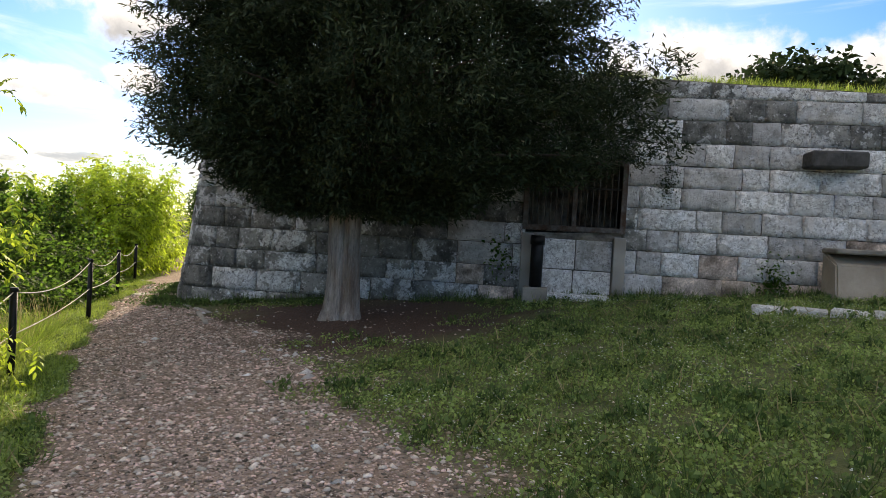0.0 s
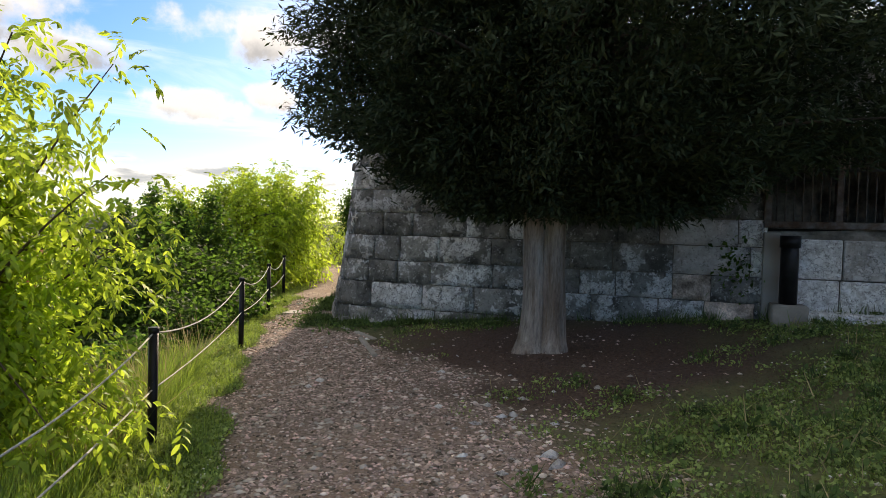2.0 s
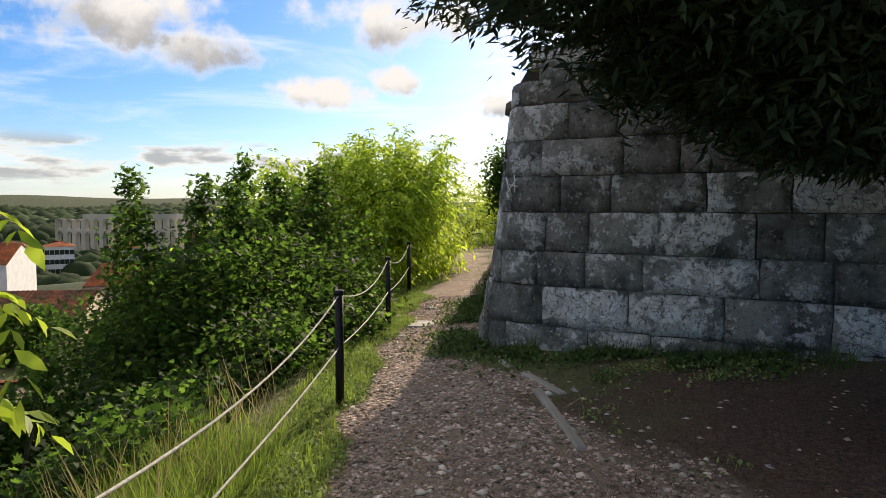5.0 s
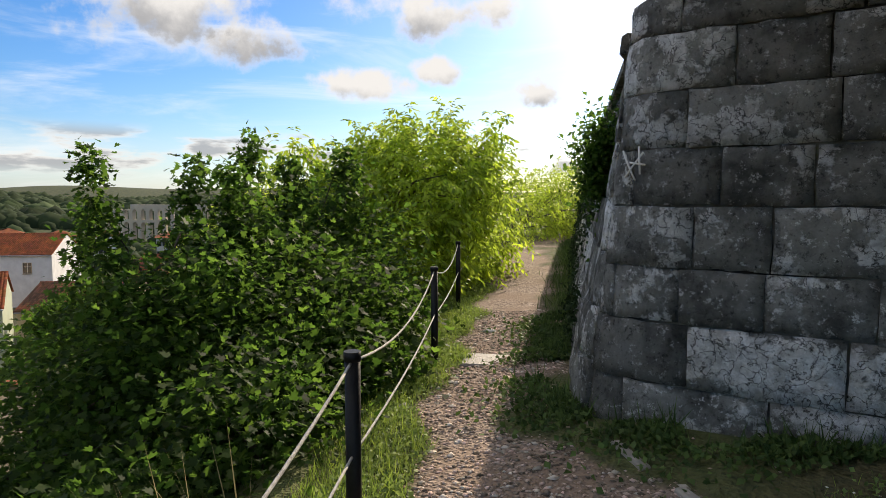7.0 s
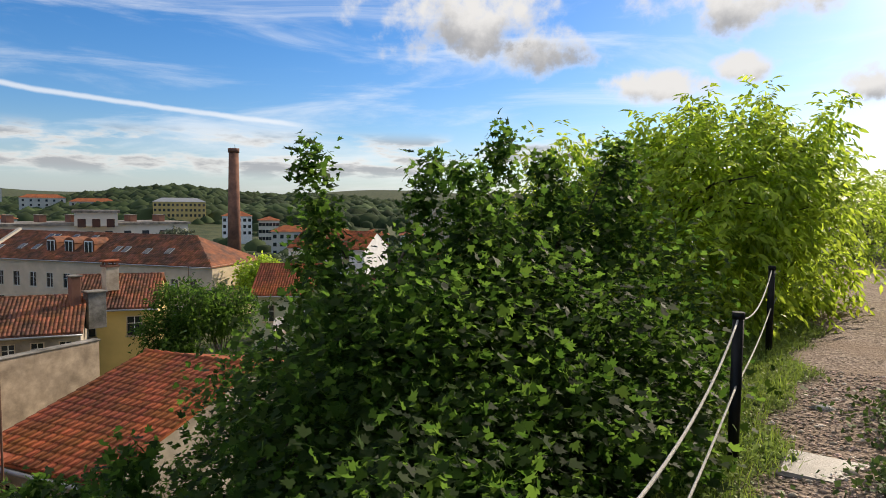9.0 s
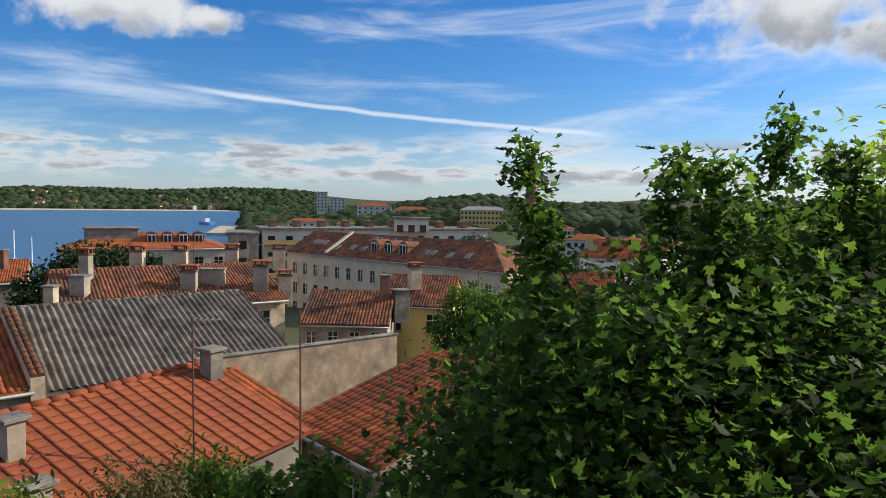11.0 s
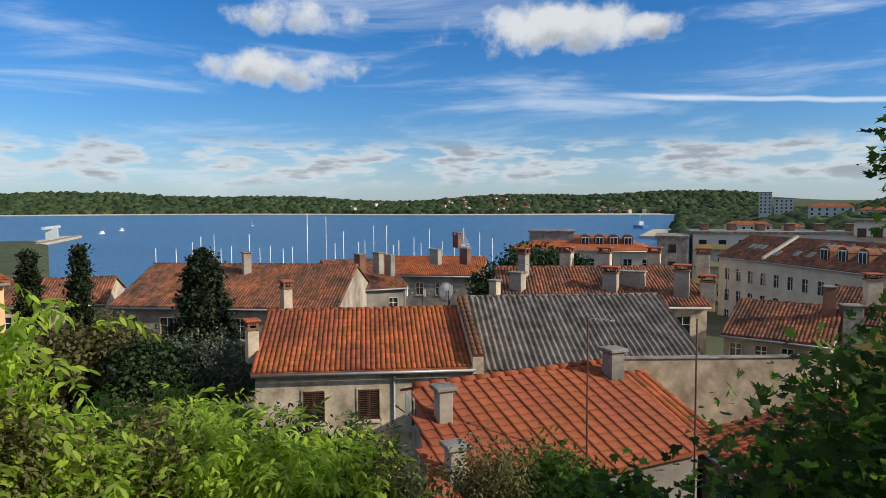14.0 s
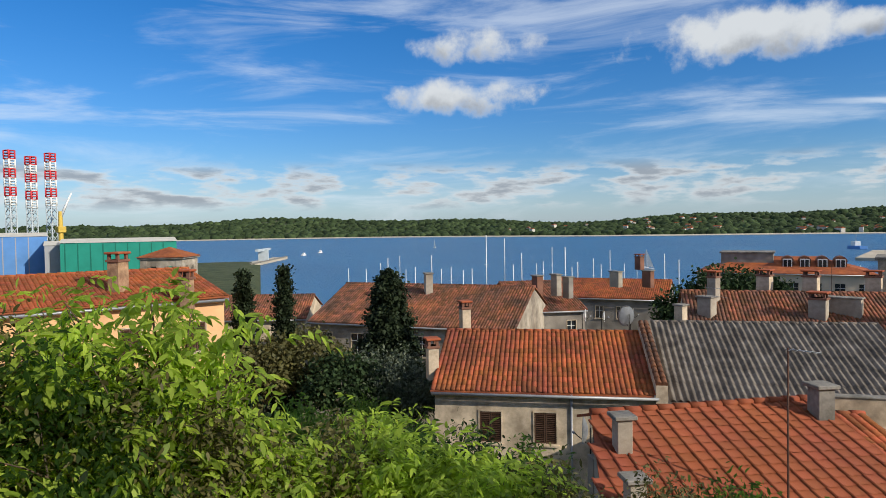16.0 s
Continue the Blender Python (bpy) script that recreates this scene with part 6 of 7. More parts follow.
for x in (19.0, 21.8, 24.8):
    dormer(barracks, x, 1.6, 0.95)
for x in (12.0, 14.2, 16.4, 18.6):
    dormer(quay_house, x, 2.6, 0.55)
for x, s_ in ((4.0, 3.2), (5.2, 3.2), (6.4, 3.2), (10.5, 2.0), (13.8, 2.4), (16.2, 2.4), (16.0, 5.0), (17.0, 5.0), (20.0, 5.0), (23.0, 5.0), (28.5, 2.6), (29.8, 2.6), (33.0, 2.4), (36.0, 2.6)):
    roof_light(barracks, x, s_, 5.6, 3.0)
bm = bmesh.new()
fp = [(9.4, 0.0, 0.15), (9.4, 5.6, 3.15)]
for a, b in zip(fp, fp[1:]):
    vs_ = [bm.verts.new((p[0] + dx, p[1], p[2] + dz)) for p in (a, b) for dx, dz in ((0, -0.3), (0.5, -0.3), (0.5, 0.35), (0, 0.35))]
    for q in ((0, 1, 5, 4), (1, 2, 6, 5), (2, 3, 7, 6), (3, 0, 4, 7), (0, 3, 2, 1), (4, 5, 6, 7)):
        bm.faces.new([vs_[i] for i in q])
part("fire_wall", bm, M_trim_far, barracks, "pale parapet across the roof")

# chimneys: bearing, distance, height of foot, width, depth, height, cap, wall
for b, d, z, w, dd, h, cap, mt in [
    (125.3, 37.0, -3.9, 0.6, 0.5, 0.9, "hood", M_plaster), (128.2, 30.5, -5.0, 0.55, 0.5, 1.0, "hood", M_plaster), (107.2, 40.5, -4.0, 0.55, 0.5, 0.75, "slab", M_plaster), (102.0, 37.0, -4.8, 0.75, 0.6, 1.05, "slab", M_plaster), (128.5, 54, -4.0, 0.7, 0.6, 1.7, "slab", M_plaster_grey), (119.0, 57, -3.9, 0.9, 0.6, 1.1, "slab", M_brick), (117.4, 57, -3.9, 0.9, 0.5, 1.2, "slab", M_plaster_grey), (116.4, 58, -4.2, 0.9, 0.5, 1.2, "slab", M_stonewall),
    (112.4, 71, -4.4, 1.3, 0.6, 1.0, "slab", M_plaster_grey), (109.8, 71, -4.4, 1.1, 0.6, 1.1, "slab", M_brick), (104.7, 46, -3.9, 0.6, 0.6, 2.0, "hood", M_plaster_grey), (105.2, 44, -4.3, 0.9, 0.7, 1.2, "slab", M_plaster_grey), (97.3, 45, -4.2, 0.95, 0.7, 1.2, "hood", M_plaster_grey), (95.6, 46, -4.0, 1.8, 0.7, 0.9, "slab", M_plaster_grey), (91.6, 45.5, -4.0, 0.95, 0.8, 1.2, "hood", M_plaster_grey), (89.6, 46, -4.9, 0.9, 0.6, 1.4, "hood", M_plaster), (97.8, 51, -3.2, 0.9, 0.7, 1.1, "hood", M_plaster), (93.8, 52, -3.2, 0.9, 0.7, 1.1, "hood", M_plaster), (90.0, 52, -3.2, 0.9, 0.7, 1.1, "hood", M_plaster), (101.0, 51, -3.2, 0.9, 0.7, 1.1, "hood", M_plaster),
    (78.3, 51, -4.6, 0.9, 0.7, 1.2, "hood", M_plaster), (81.0, 46, -5.6, 0.55, 0.55, 2.0, "slab", M_brick), (79.6, 46.5, -6.4, 1.1, 0.8, 1.7, "slab", M_concrete),
    (153.6, 35, -0.9, 0.75, 0.6, 1.1, "hood", M_brickpale), (148.6, 33, -1.6, 0.5, 0.5, 0.95, "hood", M_brickpale), (110.5, 93, -4.0, 1.0, 0.8, 1.2, "hood", M_brick)]:
    chimney((*spot(b, d), z), 90 - b + 90, w, dd, h, mt, cap)
# the two chimneys of the near red roof, one squat and dark by the ridge, and two slim ones at the gable
chimney((-24.3, 8.75, -3.45), 134, 0.45, 0.45, 0.72, M_concrete, "slab", "dark weathered chimney with a flat cap on the red roof", "red roof chimneys")
chimney((-19.6, 5.35, -3.75), 134, 0.36, 0.36, 0.8, M_plaster_grey, "slab", "slim plastered chimney at the red roof's gable", "red roof chimneys")
chimney((-17.9, 6.3, -4.2), 134, 0.36, 0.36, 0.55, M_plaster_grey, "slab", "slim plastered chimney at the red roof's gable", "red roof chimneys")

# party wall crest between the tan and the grey-roofed house
pw = thing("party_wall", "raised party wall with a tile crest between two roofs", "wall", (-32.75, 1.65, -5.8), math.degrees(math.atan2(8.35, -4.5)))
bm = bmesh.new()
prof = [(-0.5, -0.6), (-0.5, 0.55), (4.9, 2.45), (4.9, 1.2)]
f0 = [bm.verts.new((-0.18, p, q)) for p, q in prof]
f1 = [bm.verts.new((0.30, p, q)) for p, q in prof]
bm.faces.new(f0), bm.faces.new(f1[::-1])
for k in range(4):
    bm.faces.new((f0[k], f1[k], f1[(k + 1) % 4], f0[(k + 1) % 4]))
part("wall", bm, M_plaster, pw)
for k in range(13):
    for sx in (-0.06, 0.18):
        y = -0.5 + 5.3 * k / 13
        part("crest_tile", tube([(sx, y, 0.60 + (y + 0.5) * 0.352), (sx, y + 0.44, 0.60 + (y + 0.92) * 0.352)], [0.13, 0.11], 7), M_tile_old, pw)
part("flashing", box(-0.24, -0.19, -0.5, 4.8, 0.0, 0.12), M_lead, pw)

down = thing("downpipe", "grey zinc downpipe on the tan house's front", "downpipe", (-31.0, -1.55, -6.0), 118)
part("pipe", tube([(0, -0.09, 0.2), (0, -0.09, -7.5)], 0.055, 8), M_lead, down)
part("elbow", tube([(0, -0.40, 0.28), (0, -0.09, 0.0)], 0.055, 8), M_lead, down)

M_render = material("tan_render", (0.52, 0.40, 0.28), 0.92, 0.25, 1.5, 0.4, 18, (0.30, 0.23, 0.16), 1.1, 0.5)
bw = thing("garden_wall", "long beige rendered wall with a sloping crest", "wall", (-32.4, 7.6, -4.9), math.degrees(math.atan2(9.0, -3.9)))
part("wall", box(0, 9.6, 0, 0.35, -5, 0, 0.02), M_render, bw)
part("coping", box(-0.05, 9.65, -0.05, 0.40, 0.0, 0.07, 0.02), M_concrete, bw)


def dish(b, d, z, r, aim, mat, group="satellite dishes"):
    t = thing("satellite_dish", "round satellite dish on a mast above the roofs", "satellite dish", (*spot(b, d), z), aim, group=group)
    bm = bmesh.new()
    prev = None
    for i in range(6):
        q = r * i / 5
        ring = [bm.verts.new((q * math.cos(a), 0.35 * q * q / r - 0.05, q * math.sin(a))) for a in np.linspace(0, 2 * math.pi, 20, endpoint=False)] if i else [bm.verts.new((0, -0.05, 0))]
        if prev:
            for k in range(20):
                if len(prev) == 1:
                    bm.faces.new((prev[0], ring[k], ring[(k + 1) % 20]))
                else:
                    bm.faces.new((prev[k], ring[k], ring[(k + 1) % 20], prev[(k + 1) % 20]))
        prev = ring
    for f in bm.faces:
        f.smooth = True
    bmesh.ops.solidify(bm, geom=list(bm.faces), thickness=0.015)
    part("reflector", bm, mat, t)
    part("arm", tube([(0, 0.0, -r * 0.9), (0, r * 0.9, -r * 0.2)], 0.015, 6), M_iron, t)
    part("receiver", tube([(0, r * 0.85, -r * 0.25), (0, r * 1.0, -r * 0.1)], 0.04, 8), M_greymetal, t)
    part("mast", tube([(0, -0.12, -r - 0.7), (0, -0.12, 0.1)], 0.025, 6), M_iron, t)


dish(111.4, 33.8, -3.05, 0.52, 150, M_dish)
for b, d, z, r in ((115.0, 38, -3.6, 0.36), (113.4, 38, -3.65, 0.30), (111.0, 39, -3.6, 0.34), (131.3, 54, -2.6, 0.40)):
    dish(b, d, z, r, 20, M_white)
dish(114.8, 20.2, -4.75, 0.42, 200, M_dish)
dish(66.4, 27.5, -4.0, 0.42, 20, M_white)
dish(71.6, 26.5, -5.6, 0.45, 20, M_white)


def aerial(b, d, z0, z1, arms):
    t = thing("tv_aerial", "thin rusty aerial mast standing before the roofs", "aerial", (*spot(b, d), z0), 180 - b, group="aerial masts")
    part("mast", tube([(0, 0, 0), (0.02, 0, (z1 - z0) * 0.5), (0, 0, z1 - z0)], [0.032, 0.026, 0.02], 6), M_rust, t)
    for k, (za, ln) in enumerate(arms):
        part("boom", tube([(-0.05, 0, z1 - z0 - za), (ln, 0, z1 - z0 - za)], 0.012, 5), M_lead, t)
        for q in range(5):
            x = ln * (q + 0.5) / 5
            part("element", tube([(x, -0.16, z1 - z0 - za), (x, 0.16, z1 - z0 - za)], 0.006, 4), M_lead, t)


M_rust = material("rusty_pipe", (0.12, 0.06, 0.04), 0.8, 0.3, 6, 0.3, 40)
aerial(99.2, 15.0, -9.5, level(15.0, -9.6), [(0.03, 0.62)])
aerial(90.4, 15.0, -9.5, level(15.0, -9.3), [])
aerial(105.3, 44, -5.0, level(44, -4.9), [(0.2, 1.0), (0.7, 1.4)])
aerial(88.2, 60, -6, level(60, -5.2), [(0.2, 1.2)])
aerial(96.5, 80, -6, level(80, -3.2), [(0.3, 1.2)])
aerial(92.0, 80, -6, level(80, -3.4), [(0.3, 1.2)])
aerial(72.8, 42, -8, level(42, -5.6), [(0.3, 1.0)])

sk = thing("skylight", "white framed skylight on the small tile roof", "skylight", (-26.6, 9.3, -5.35), 127)
bm = box(-0.4, 0.4, -0.5, 0.5, 0.0, 0.14, 0.02)
bmesh.ops.rotate(bm, verts=bm.verts, matrix=Matrix.Rotation(radians(13.5), 3, "X"))
part("frame", bm, M_white, sk)
bm = box(-0.32, 0.32, -0.42, 0.42, 0.145, 0.16)
bmesh.ops.rotate(bm, verts=bm.verts, matrix=Matrix.Rotation(radians(13.5), 3, "X"))
part("pane", bm, M_glass, sk)

# bell tower with a tiled cap
bx, by = spot(149.9, 80)
bt = thing("bell_tower", "square bell tower with arched openings and a tiled cap", "tower", (bx, by, -4.2), 180 - 149.9 + 8)
part("shaft", box(-2.3, 2.3, -2.3, 2.3, -12, 0, 0.03), M_plaster_grey, bt)
for sx in (-1, 1):
    for sy in (-1, 1):
        part("corner_pier", box(sx * 1.95 - 0.35, sx * 1.95 + 0.35, sy * 1.95 - 0.35, sy * 1.95 + 0.35, 0, 2.7), M_plaster_grey, bt)
for k in range(4):
    m = Matrix.Rotation(math.pi / 2 * k, 4, "Z")
    bm = bmesh.new()
    add_box(bm, -0.25, 0.25, -2.25, -1.8, 0, 1.9)
    add_box(bm, -1.6, 1.6, -2.25, -1.8, 1.9, 2.7)
    for cx in (-0.92, 0.92):
        for a in range(6):
            a0, a1 = math.pi * a / 6, math.pi * (a + 1) / 6
            z = 1.35 + 0.55 * math.sin((a0 + a1) / 2)
            xx = 0.67 * math.cos((a0 + a1) / 2)
            if abs(xx) > 0.3:
                add_box(bm, cx + xx - 0.14, cx + xx + 0.14, -2.24, -1.81, z - 0.1, 1.9)
    bmesh.ops.transform(bm, matrix=m, verts=bm.verts)
    part("arcade", bm, M_plaster_grey, bt)
part("cornice", box(-2.55, 2.55, -2.55, 2.55, 2.7, 2.9, 0.04), M_trim_stone, bt)
bm = bmesh.new()
c4 = [bm.verts.new(v) for v in ((-2.7, -2.7, 2.9), (2.7, -2.7, 2.9), (2.7, 2.7, 2.9), (-2.7, 2.7, 2.9))]
ap = bm.verts.new((0, 0, 4.0))
bm.faces.new(c4)
for k in range(4):
    bm.faces.new((c4[k], c4[(k + 1) % 4], ap))
part("roof", bm, M_tile, bt)


def block(name, label, b0, b1, d, z1, mat, rows_, cols, base=-20.0, depth=12.0, flat=True, d1=None, balcony=False, roof=None, win=(1.3, 1.5)):
    """Plain far building: walls, flat or hipped roof, a window to each bay."""
    A, B = spot(b0, d), spot(b1, d1 or d)
    L = math.hypot(B[0] - A[0], B[1] - A[1])
    t = thing(name, label, "building", (*A, z1), math.degrees(math.atan2(B[1] - A[1], B[0] - A[0])), group="far buildings")
    part("wall", box(0, L, 0, depth, base - z1, 0), mat, t)
    if flat:
        part("roof", box(-0.4, L + 0.4, -0.4, depth + 0.4, 0.0, 0.45), M_concrete, t)
    else:
        bm = bmesh.new()
        h = min(depth, L) * 0.2
        q = [bm.verts.new(v) for v in ((-0.5, -0.5, 0.0), (L + 0.5, -0.5, 0.0), (L + 0.5, depth + 0.5, 0.0), (-0.5, depth + 0.5, 0.0), (depth * 0.4, depth / 2, h), (L - depth * 0.4, depth / 2, h))]
        for f in ((0, 1, 5, 4), (1, 2, 5), (2, 3, 4, 5), (3, 0, 4), (3, 2, 1, 0)):
            bm.faces.new([q[i] for i in f])
        part("roof", bm, roof or M_tile, t)
    step = 3.1
    me = None
    for r in range(rows_):
        for c in range(cols):
            x = (c + 0.5) * L / cols
            z = -2.6 - r * step
            if me is None:
                bmw = box(-win[0] / 2, win[0] / 2, -0.06, 0.1, 0, win[1])
                w = part("window", bmw, M_glass, t)
                me = w.data
            else:
                w = part("window", me, M_glass, t)
            w.location = (x, 0, z)
        if balcony:
            part("balcony", box(0.3, L - 0.3, -1.2, -0.001, -3.0 - r * step, -2.75 - r * step), M_concrete, t)
            part("balcony_front", box(0.3, L - 0.3, -1.25, -1.15, -2.75 - r * step, -1.85 - r * step), M_yellow if r % 2 == 0 else M_balcony, t)
    return t


M_balcony = material("cream_panel", (0.60, 0.52, 0.30), 0.8, 0.1, 0.5, 0)
M_ochre = material("ochre_plaster", (0.58, 0.42, 0.16), 0.9, 0.12, 0.3, 0)
M_farwhite = material("far_pale_plaster", (0.56, 0.53, 0.46), 0.9, 0.12, 0.2, 0)
block("apartment_block", "long flat-roofed apartment block with cream balconies", 90.8, 71.4, 128, -3.9, M_farwhite, 4, 14, d1=140, balcony=True)
for k in range(9):
    b = 90 - k * 2.05
    chimney((*spot(b, 134 + k), -3.5), 190, 2.6, 1.2, 1.3, M_brick, "slab", "broad brick chimney on the flat apartment roof", "apartment chimneys")
block("stair_tower", "grey end tower of the apartment block", 93.6, 91.2, 124, -4.6, M_plaster_grey, 3, 1)
block("roof_house", "white plant room on the flat roof", 79.6, 76.6, 132, -1.6, M_farwhite, 1, 3, base=-4.0, depth=5)
block("town_house", "ochre public building with a dark hipped roof", 73.6, 69.6, 420, -1.5, M_ochre, 3, 12, flat=False, roof=M_lead)
for k, (b0, b1, d, e, mt) in enumerate([(82.6, 79.6, 520, 0.0, M_farwhite), (79.4, 76.2, 500, -0.25, M_farwhite), (76.0, 74.6, 470, -0.9, M_farwhite), (68.4, 66.0, 330, -1.2, M_white), (65.5, 63.8, 300, -1.5, M_farwhite), (64.5, 61.0, 260, -2.4, M_farwhite), (60.0, 58.0, 250, -2.3, M_farwhite), (57.0, 54.5, 230, -2.6, M_farwhite), (88.5, 85.0, 420, -1.4, M_farwhite), (84.4, 82.8, 380, -1.5, M_farwhite), (53.5, 51.5, 240, -2.6, M_white), (49.0, 46.5, 220, -2.8, M_farwhite), (43.5, 41.5, 240, -2.2, M_farwhite)]):
    block("town_house", "distant pale town house with a tile roof", b0, b1, d, level(d, e) - 2.0, mt, 3, 6, flat=False, base=-22)
block("tower_block", "distant pale concrete tower block", 86.0, 85.1, 640, level(640, 0.9), M_farwhite, 6, 3, base=-22, depth=9)
block("tower_block", "distant pale concrete tower block", 84.9, 83.6, 640, level(640, 0.4), M_farwhite, 5, 4, base=-22, depth=9)

ch = thing("factory_chimney", "tall round brick factory chimney above the roofs", "chimney", (*spot(67.6, 198), -20))
part("shaft", tube([(0, 0, 0), (0, 0, 35.0)], [2.05, 1.35], 20), M_brick, ch)
part("rim", tube([(0, 0, 34.4), (0, 0, 35.6)], [1.6, 1.6], 20), M_brick, ch)
part("rod", tube([(0.9, 0, 35.4), (0.9, 0, 36.6)], 0.06, 5), M_iron, ch)



def arena(b0, b1, d, z0, z1):
    """Curved ruin of two storeys of arches, far off beyond the roofs."""
    t = thing("arena_ruin", "pale stone ruin of a round arena with two tiers of arches", "ruin", (*spot((b0 + b1) / 2, d + 55), z0), 0)
    o = t.matrix_world.inverted()
    n, h = 18, z1 - z0
    bend = lambda q: d + 42 * (2 * q - 1) ** 2
    for k in range(n):
        qa, qb = k / n, (k + 1) / n
        A = Vector((*spot(b0 + (b1 - b0) * qa, bend(qa)), z0))
        B = Vector((*spot(b0 + (b1 - b0) * qb, bend(qb)), z0))
        u = (B - A).normalized()
        w = (B - A).length
        v = Vector((-u.y, u.x, 0)) * 2.0
        top = h * (1.0 if 2 < k < 15 else 0.8)
        bm = bmesh.new()

        def slab(x0, x1, za, zb):
            c = [o @ (A + u * x + y * v + Vector((0, 0, z))) for z in (za, zb) for x, y in ((x0, 0), (x1, 0), (x1, 1), (x0, 1))]
            f = [bm.verts.new(p) for p in c]
            for q in ((0, 1, 2, 3), (4, 5, 6, 7), (0, 1, 5, 4), (1, 2, 6, 5), (2, 3, 7, 6), (3, 0, 4, 7)):
                bm.faces.new([f[i] for i in q])

        slab(0, w * 0.22, -6, top)
        slab(w * 0.78, w, -6, top)
        for lo in (0.0, 0.46):
            spring = h * (lo + 0.24)
            for a in range(6):
                x0, x1 = 0.22 + 0.56 * a / 6, 0.22 + 0.56 * (a + 1) / 6
                e = abs((a + 0.5) / 3 - 1)
                slab(w * x0, w * x1, spring + h * 0.13 * math.sqrt(1 - e * e), h * (lo + 0.46) if lo == 0.0 else top)
        part("arch_bay", bm, M_sand, t)
    return t


arena(52.5, 41.5, 330, -15.5, -2.0)

# ---- gardens between the houses ----
for b, top_e in ((144.2, -4.2), (140.9, -3.9)):
    x, y = spot(b, 38)
    zt = level(38, top_e)
    zb = -12.5
    blobs = []
    for i in range(14):
        q = i / 13
        rad = 1.25 * (1 - q) ** 0.7 * min(1.0, 0.45 + q * 3) + 0.06
        blobs.append((x, y, zb + 1.2 + (zt - zb - 1.2) * q, rad, rad, 0.5, 34, 26, 0.16))
    make_tree("cypress", "slim dark columnar cypress in the garden", "cypress", (x, y, zb), blobs, M_cypress, LEAF_CLUMP, 0.20, int(b), 0.14, 4, tip=(0, 0, 0.9), group="garden cypresses")
x, y = spot(132.0, 40)
blobs = []
for i in range(11):
    q = i / 10
    rad = 2.6 * (1 - q * 0.86) + 0.25 * (i % 2)
    blobs.append((x, y, -9.2 + 7.4 * q, rad, rad, 0.5, 110, 34, 0.22))
make_tree("conifer", "broad dark conifer between the houses", "conifer", (x, y, -13), blobs, M_cypress, LEAF_CLUMP, 0.24, 171, 0.2, 10)
for k, (b, d, e, r, m, lf, sz, lab) in enumerate([
    (132.6, 34, -10.3, 2.1, M_olive, LEAF_OVAL, 0.22, "grey-green olive tree in the garden"), (129.9, 33, -12.0, 1.6, M_olive, LEAF_OVAL, 0.22, "grey-green olive tree in the garden"),
    (139.0, 36, -8.6, 2.0, M_rusty, LEAF_CLUMP, 0.24, "ivy-covered reddish bush in the garden"), (143.0, 35, -9.5, 1.9, M_rusty, LEAF_CLUMP, 0.24, "ivy-covered reddish bush in the garden"), (136.0, 33, -10.8, 1.9, M_darkleaf, LEAF_CLUMP, 0.24, "dark green garden bush"),
    (134.0, 27, -15.0, 1.6, M_maple, LEAF_OVAL, 0.2, "green fruit tree in the garden"), (138.0, 26, -16.0, 1.6, M_maple, LEAF_OVAL, 0.2, "green fruit tree in the garden"), (143.0, 26, -15.5, 1.8, M_darkleaf, LEAF_CLUMP, 0.22, "dark green garden bush"), (148.0, 24, -13.0, 2.0, M_darkleaf, LEAF_CLUMP, 0.22, "dark green garden bush"), (130.5, 26, -17.5, 1.4, M_darkleaf, LEAF_CLUMP, 0.22, "dark green garden bush"),
    (104.0, 64, -3.75, 3.4, M_darkleaf, LEAF_CLUMP, 0.4, "round dark tree by the harbour"), (101.2, 65, -4.0, 2.9, M_darkleaf, LEAF_CLUMP, 0.4, "round dark tree by the harbour"), (106.9, 63, -5.2, 2.6, M_darkleaf, LEAF_CLUMP, 0.4, "round dark tree by the harbour"),
    (73.0, 36, -7.0, 2.0, M_maple, LEAF_OVAL, 0.26, "leafy tree between the houses"), (70.5, 37, -7.6, 1.9, M_maple, LEAF_OVAL, 0.26, "leafy tree between the houses"), (74.6, 35, -9.5, 1.7, M_maple, LEAF_OVAL, 0.26, "leafy tree between the houses"),
    (66.0, 80, -5.2, 3.0, M_bright, LEAF_CLUMP, 0.45, "pale green tree among the town roofs"), (63.0, 85, -5.0, 3.0, M_olive, LEAF_CLUMP, 0.45, "pale green tree among the town roofs"), (72.5, 100, -2.7, 2.6, M_olive, LEAF_CLUMP, 0.45, "pale green tree among the town roofs"), (57.0, 60, -8.0, 3.0, M_maple, LEAF_CLUMP, 0.4, "leafy tree below the hill"), (49.0, 55, -8.0, 3.2, M_maple, LEAF_CLUMP, 0.4, "leafy tree below the hill"), (41.0, 50, -7.0, 3.4, M_maple, LEAF_CLUMP, 0.4, "leafy tree below the hill"), (34.0, 48, -5.0, 3.4, M_maple, LEAF_CLUMP, 0.4, "leafy tree below the hill"),
]):
    x, y = spot(b, d)
    zt = level(d, e)
    zb = gz(x, y)
    make_tree("garden_tree", lab, "tree", (x, y, zb), [(x, y, zt - r * 0.75, r, r, r * 0.75, 110, 36, r * 0.14)], m, lf, sz, 180 + k, 0.12, 8, group="garden trees")

# ---- harbour ----


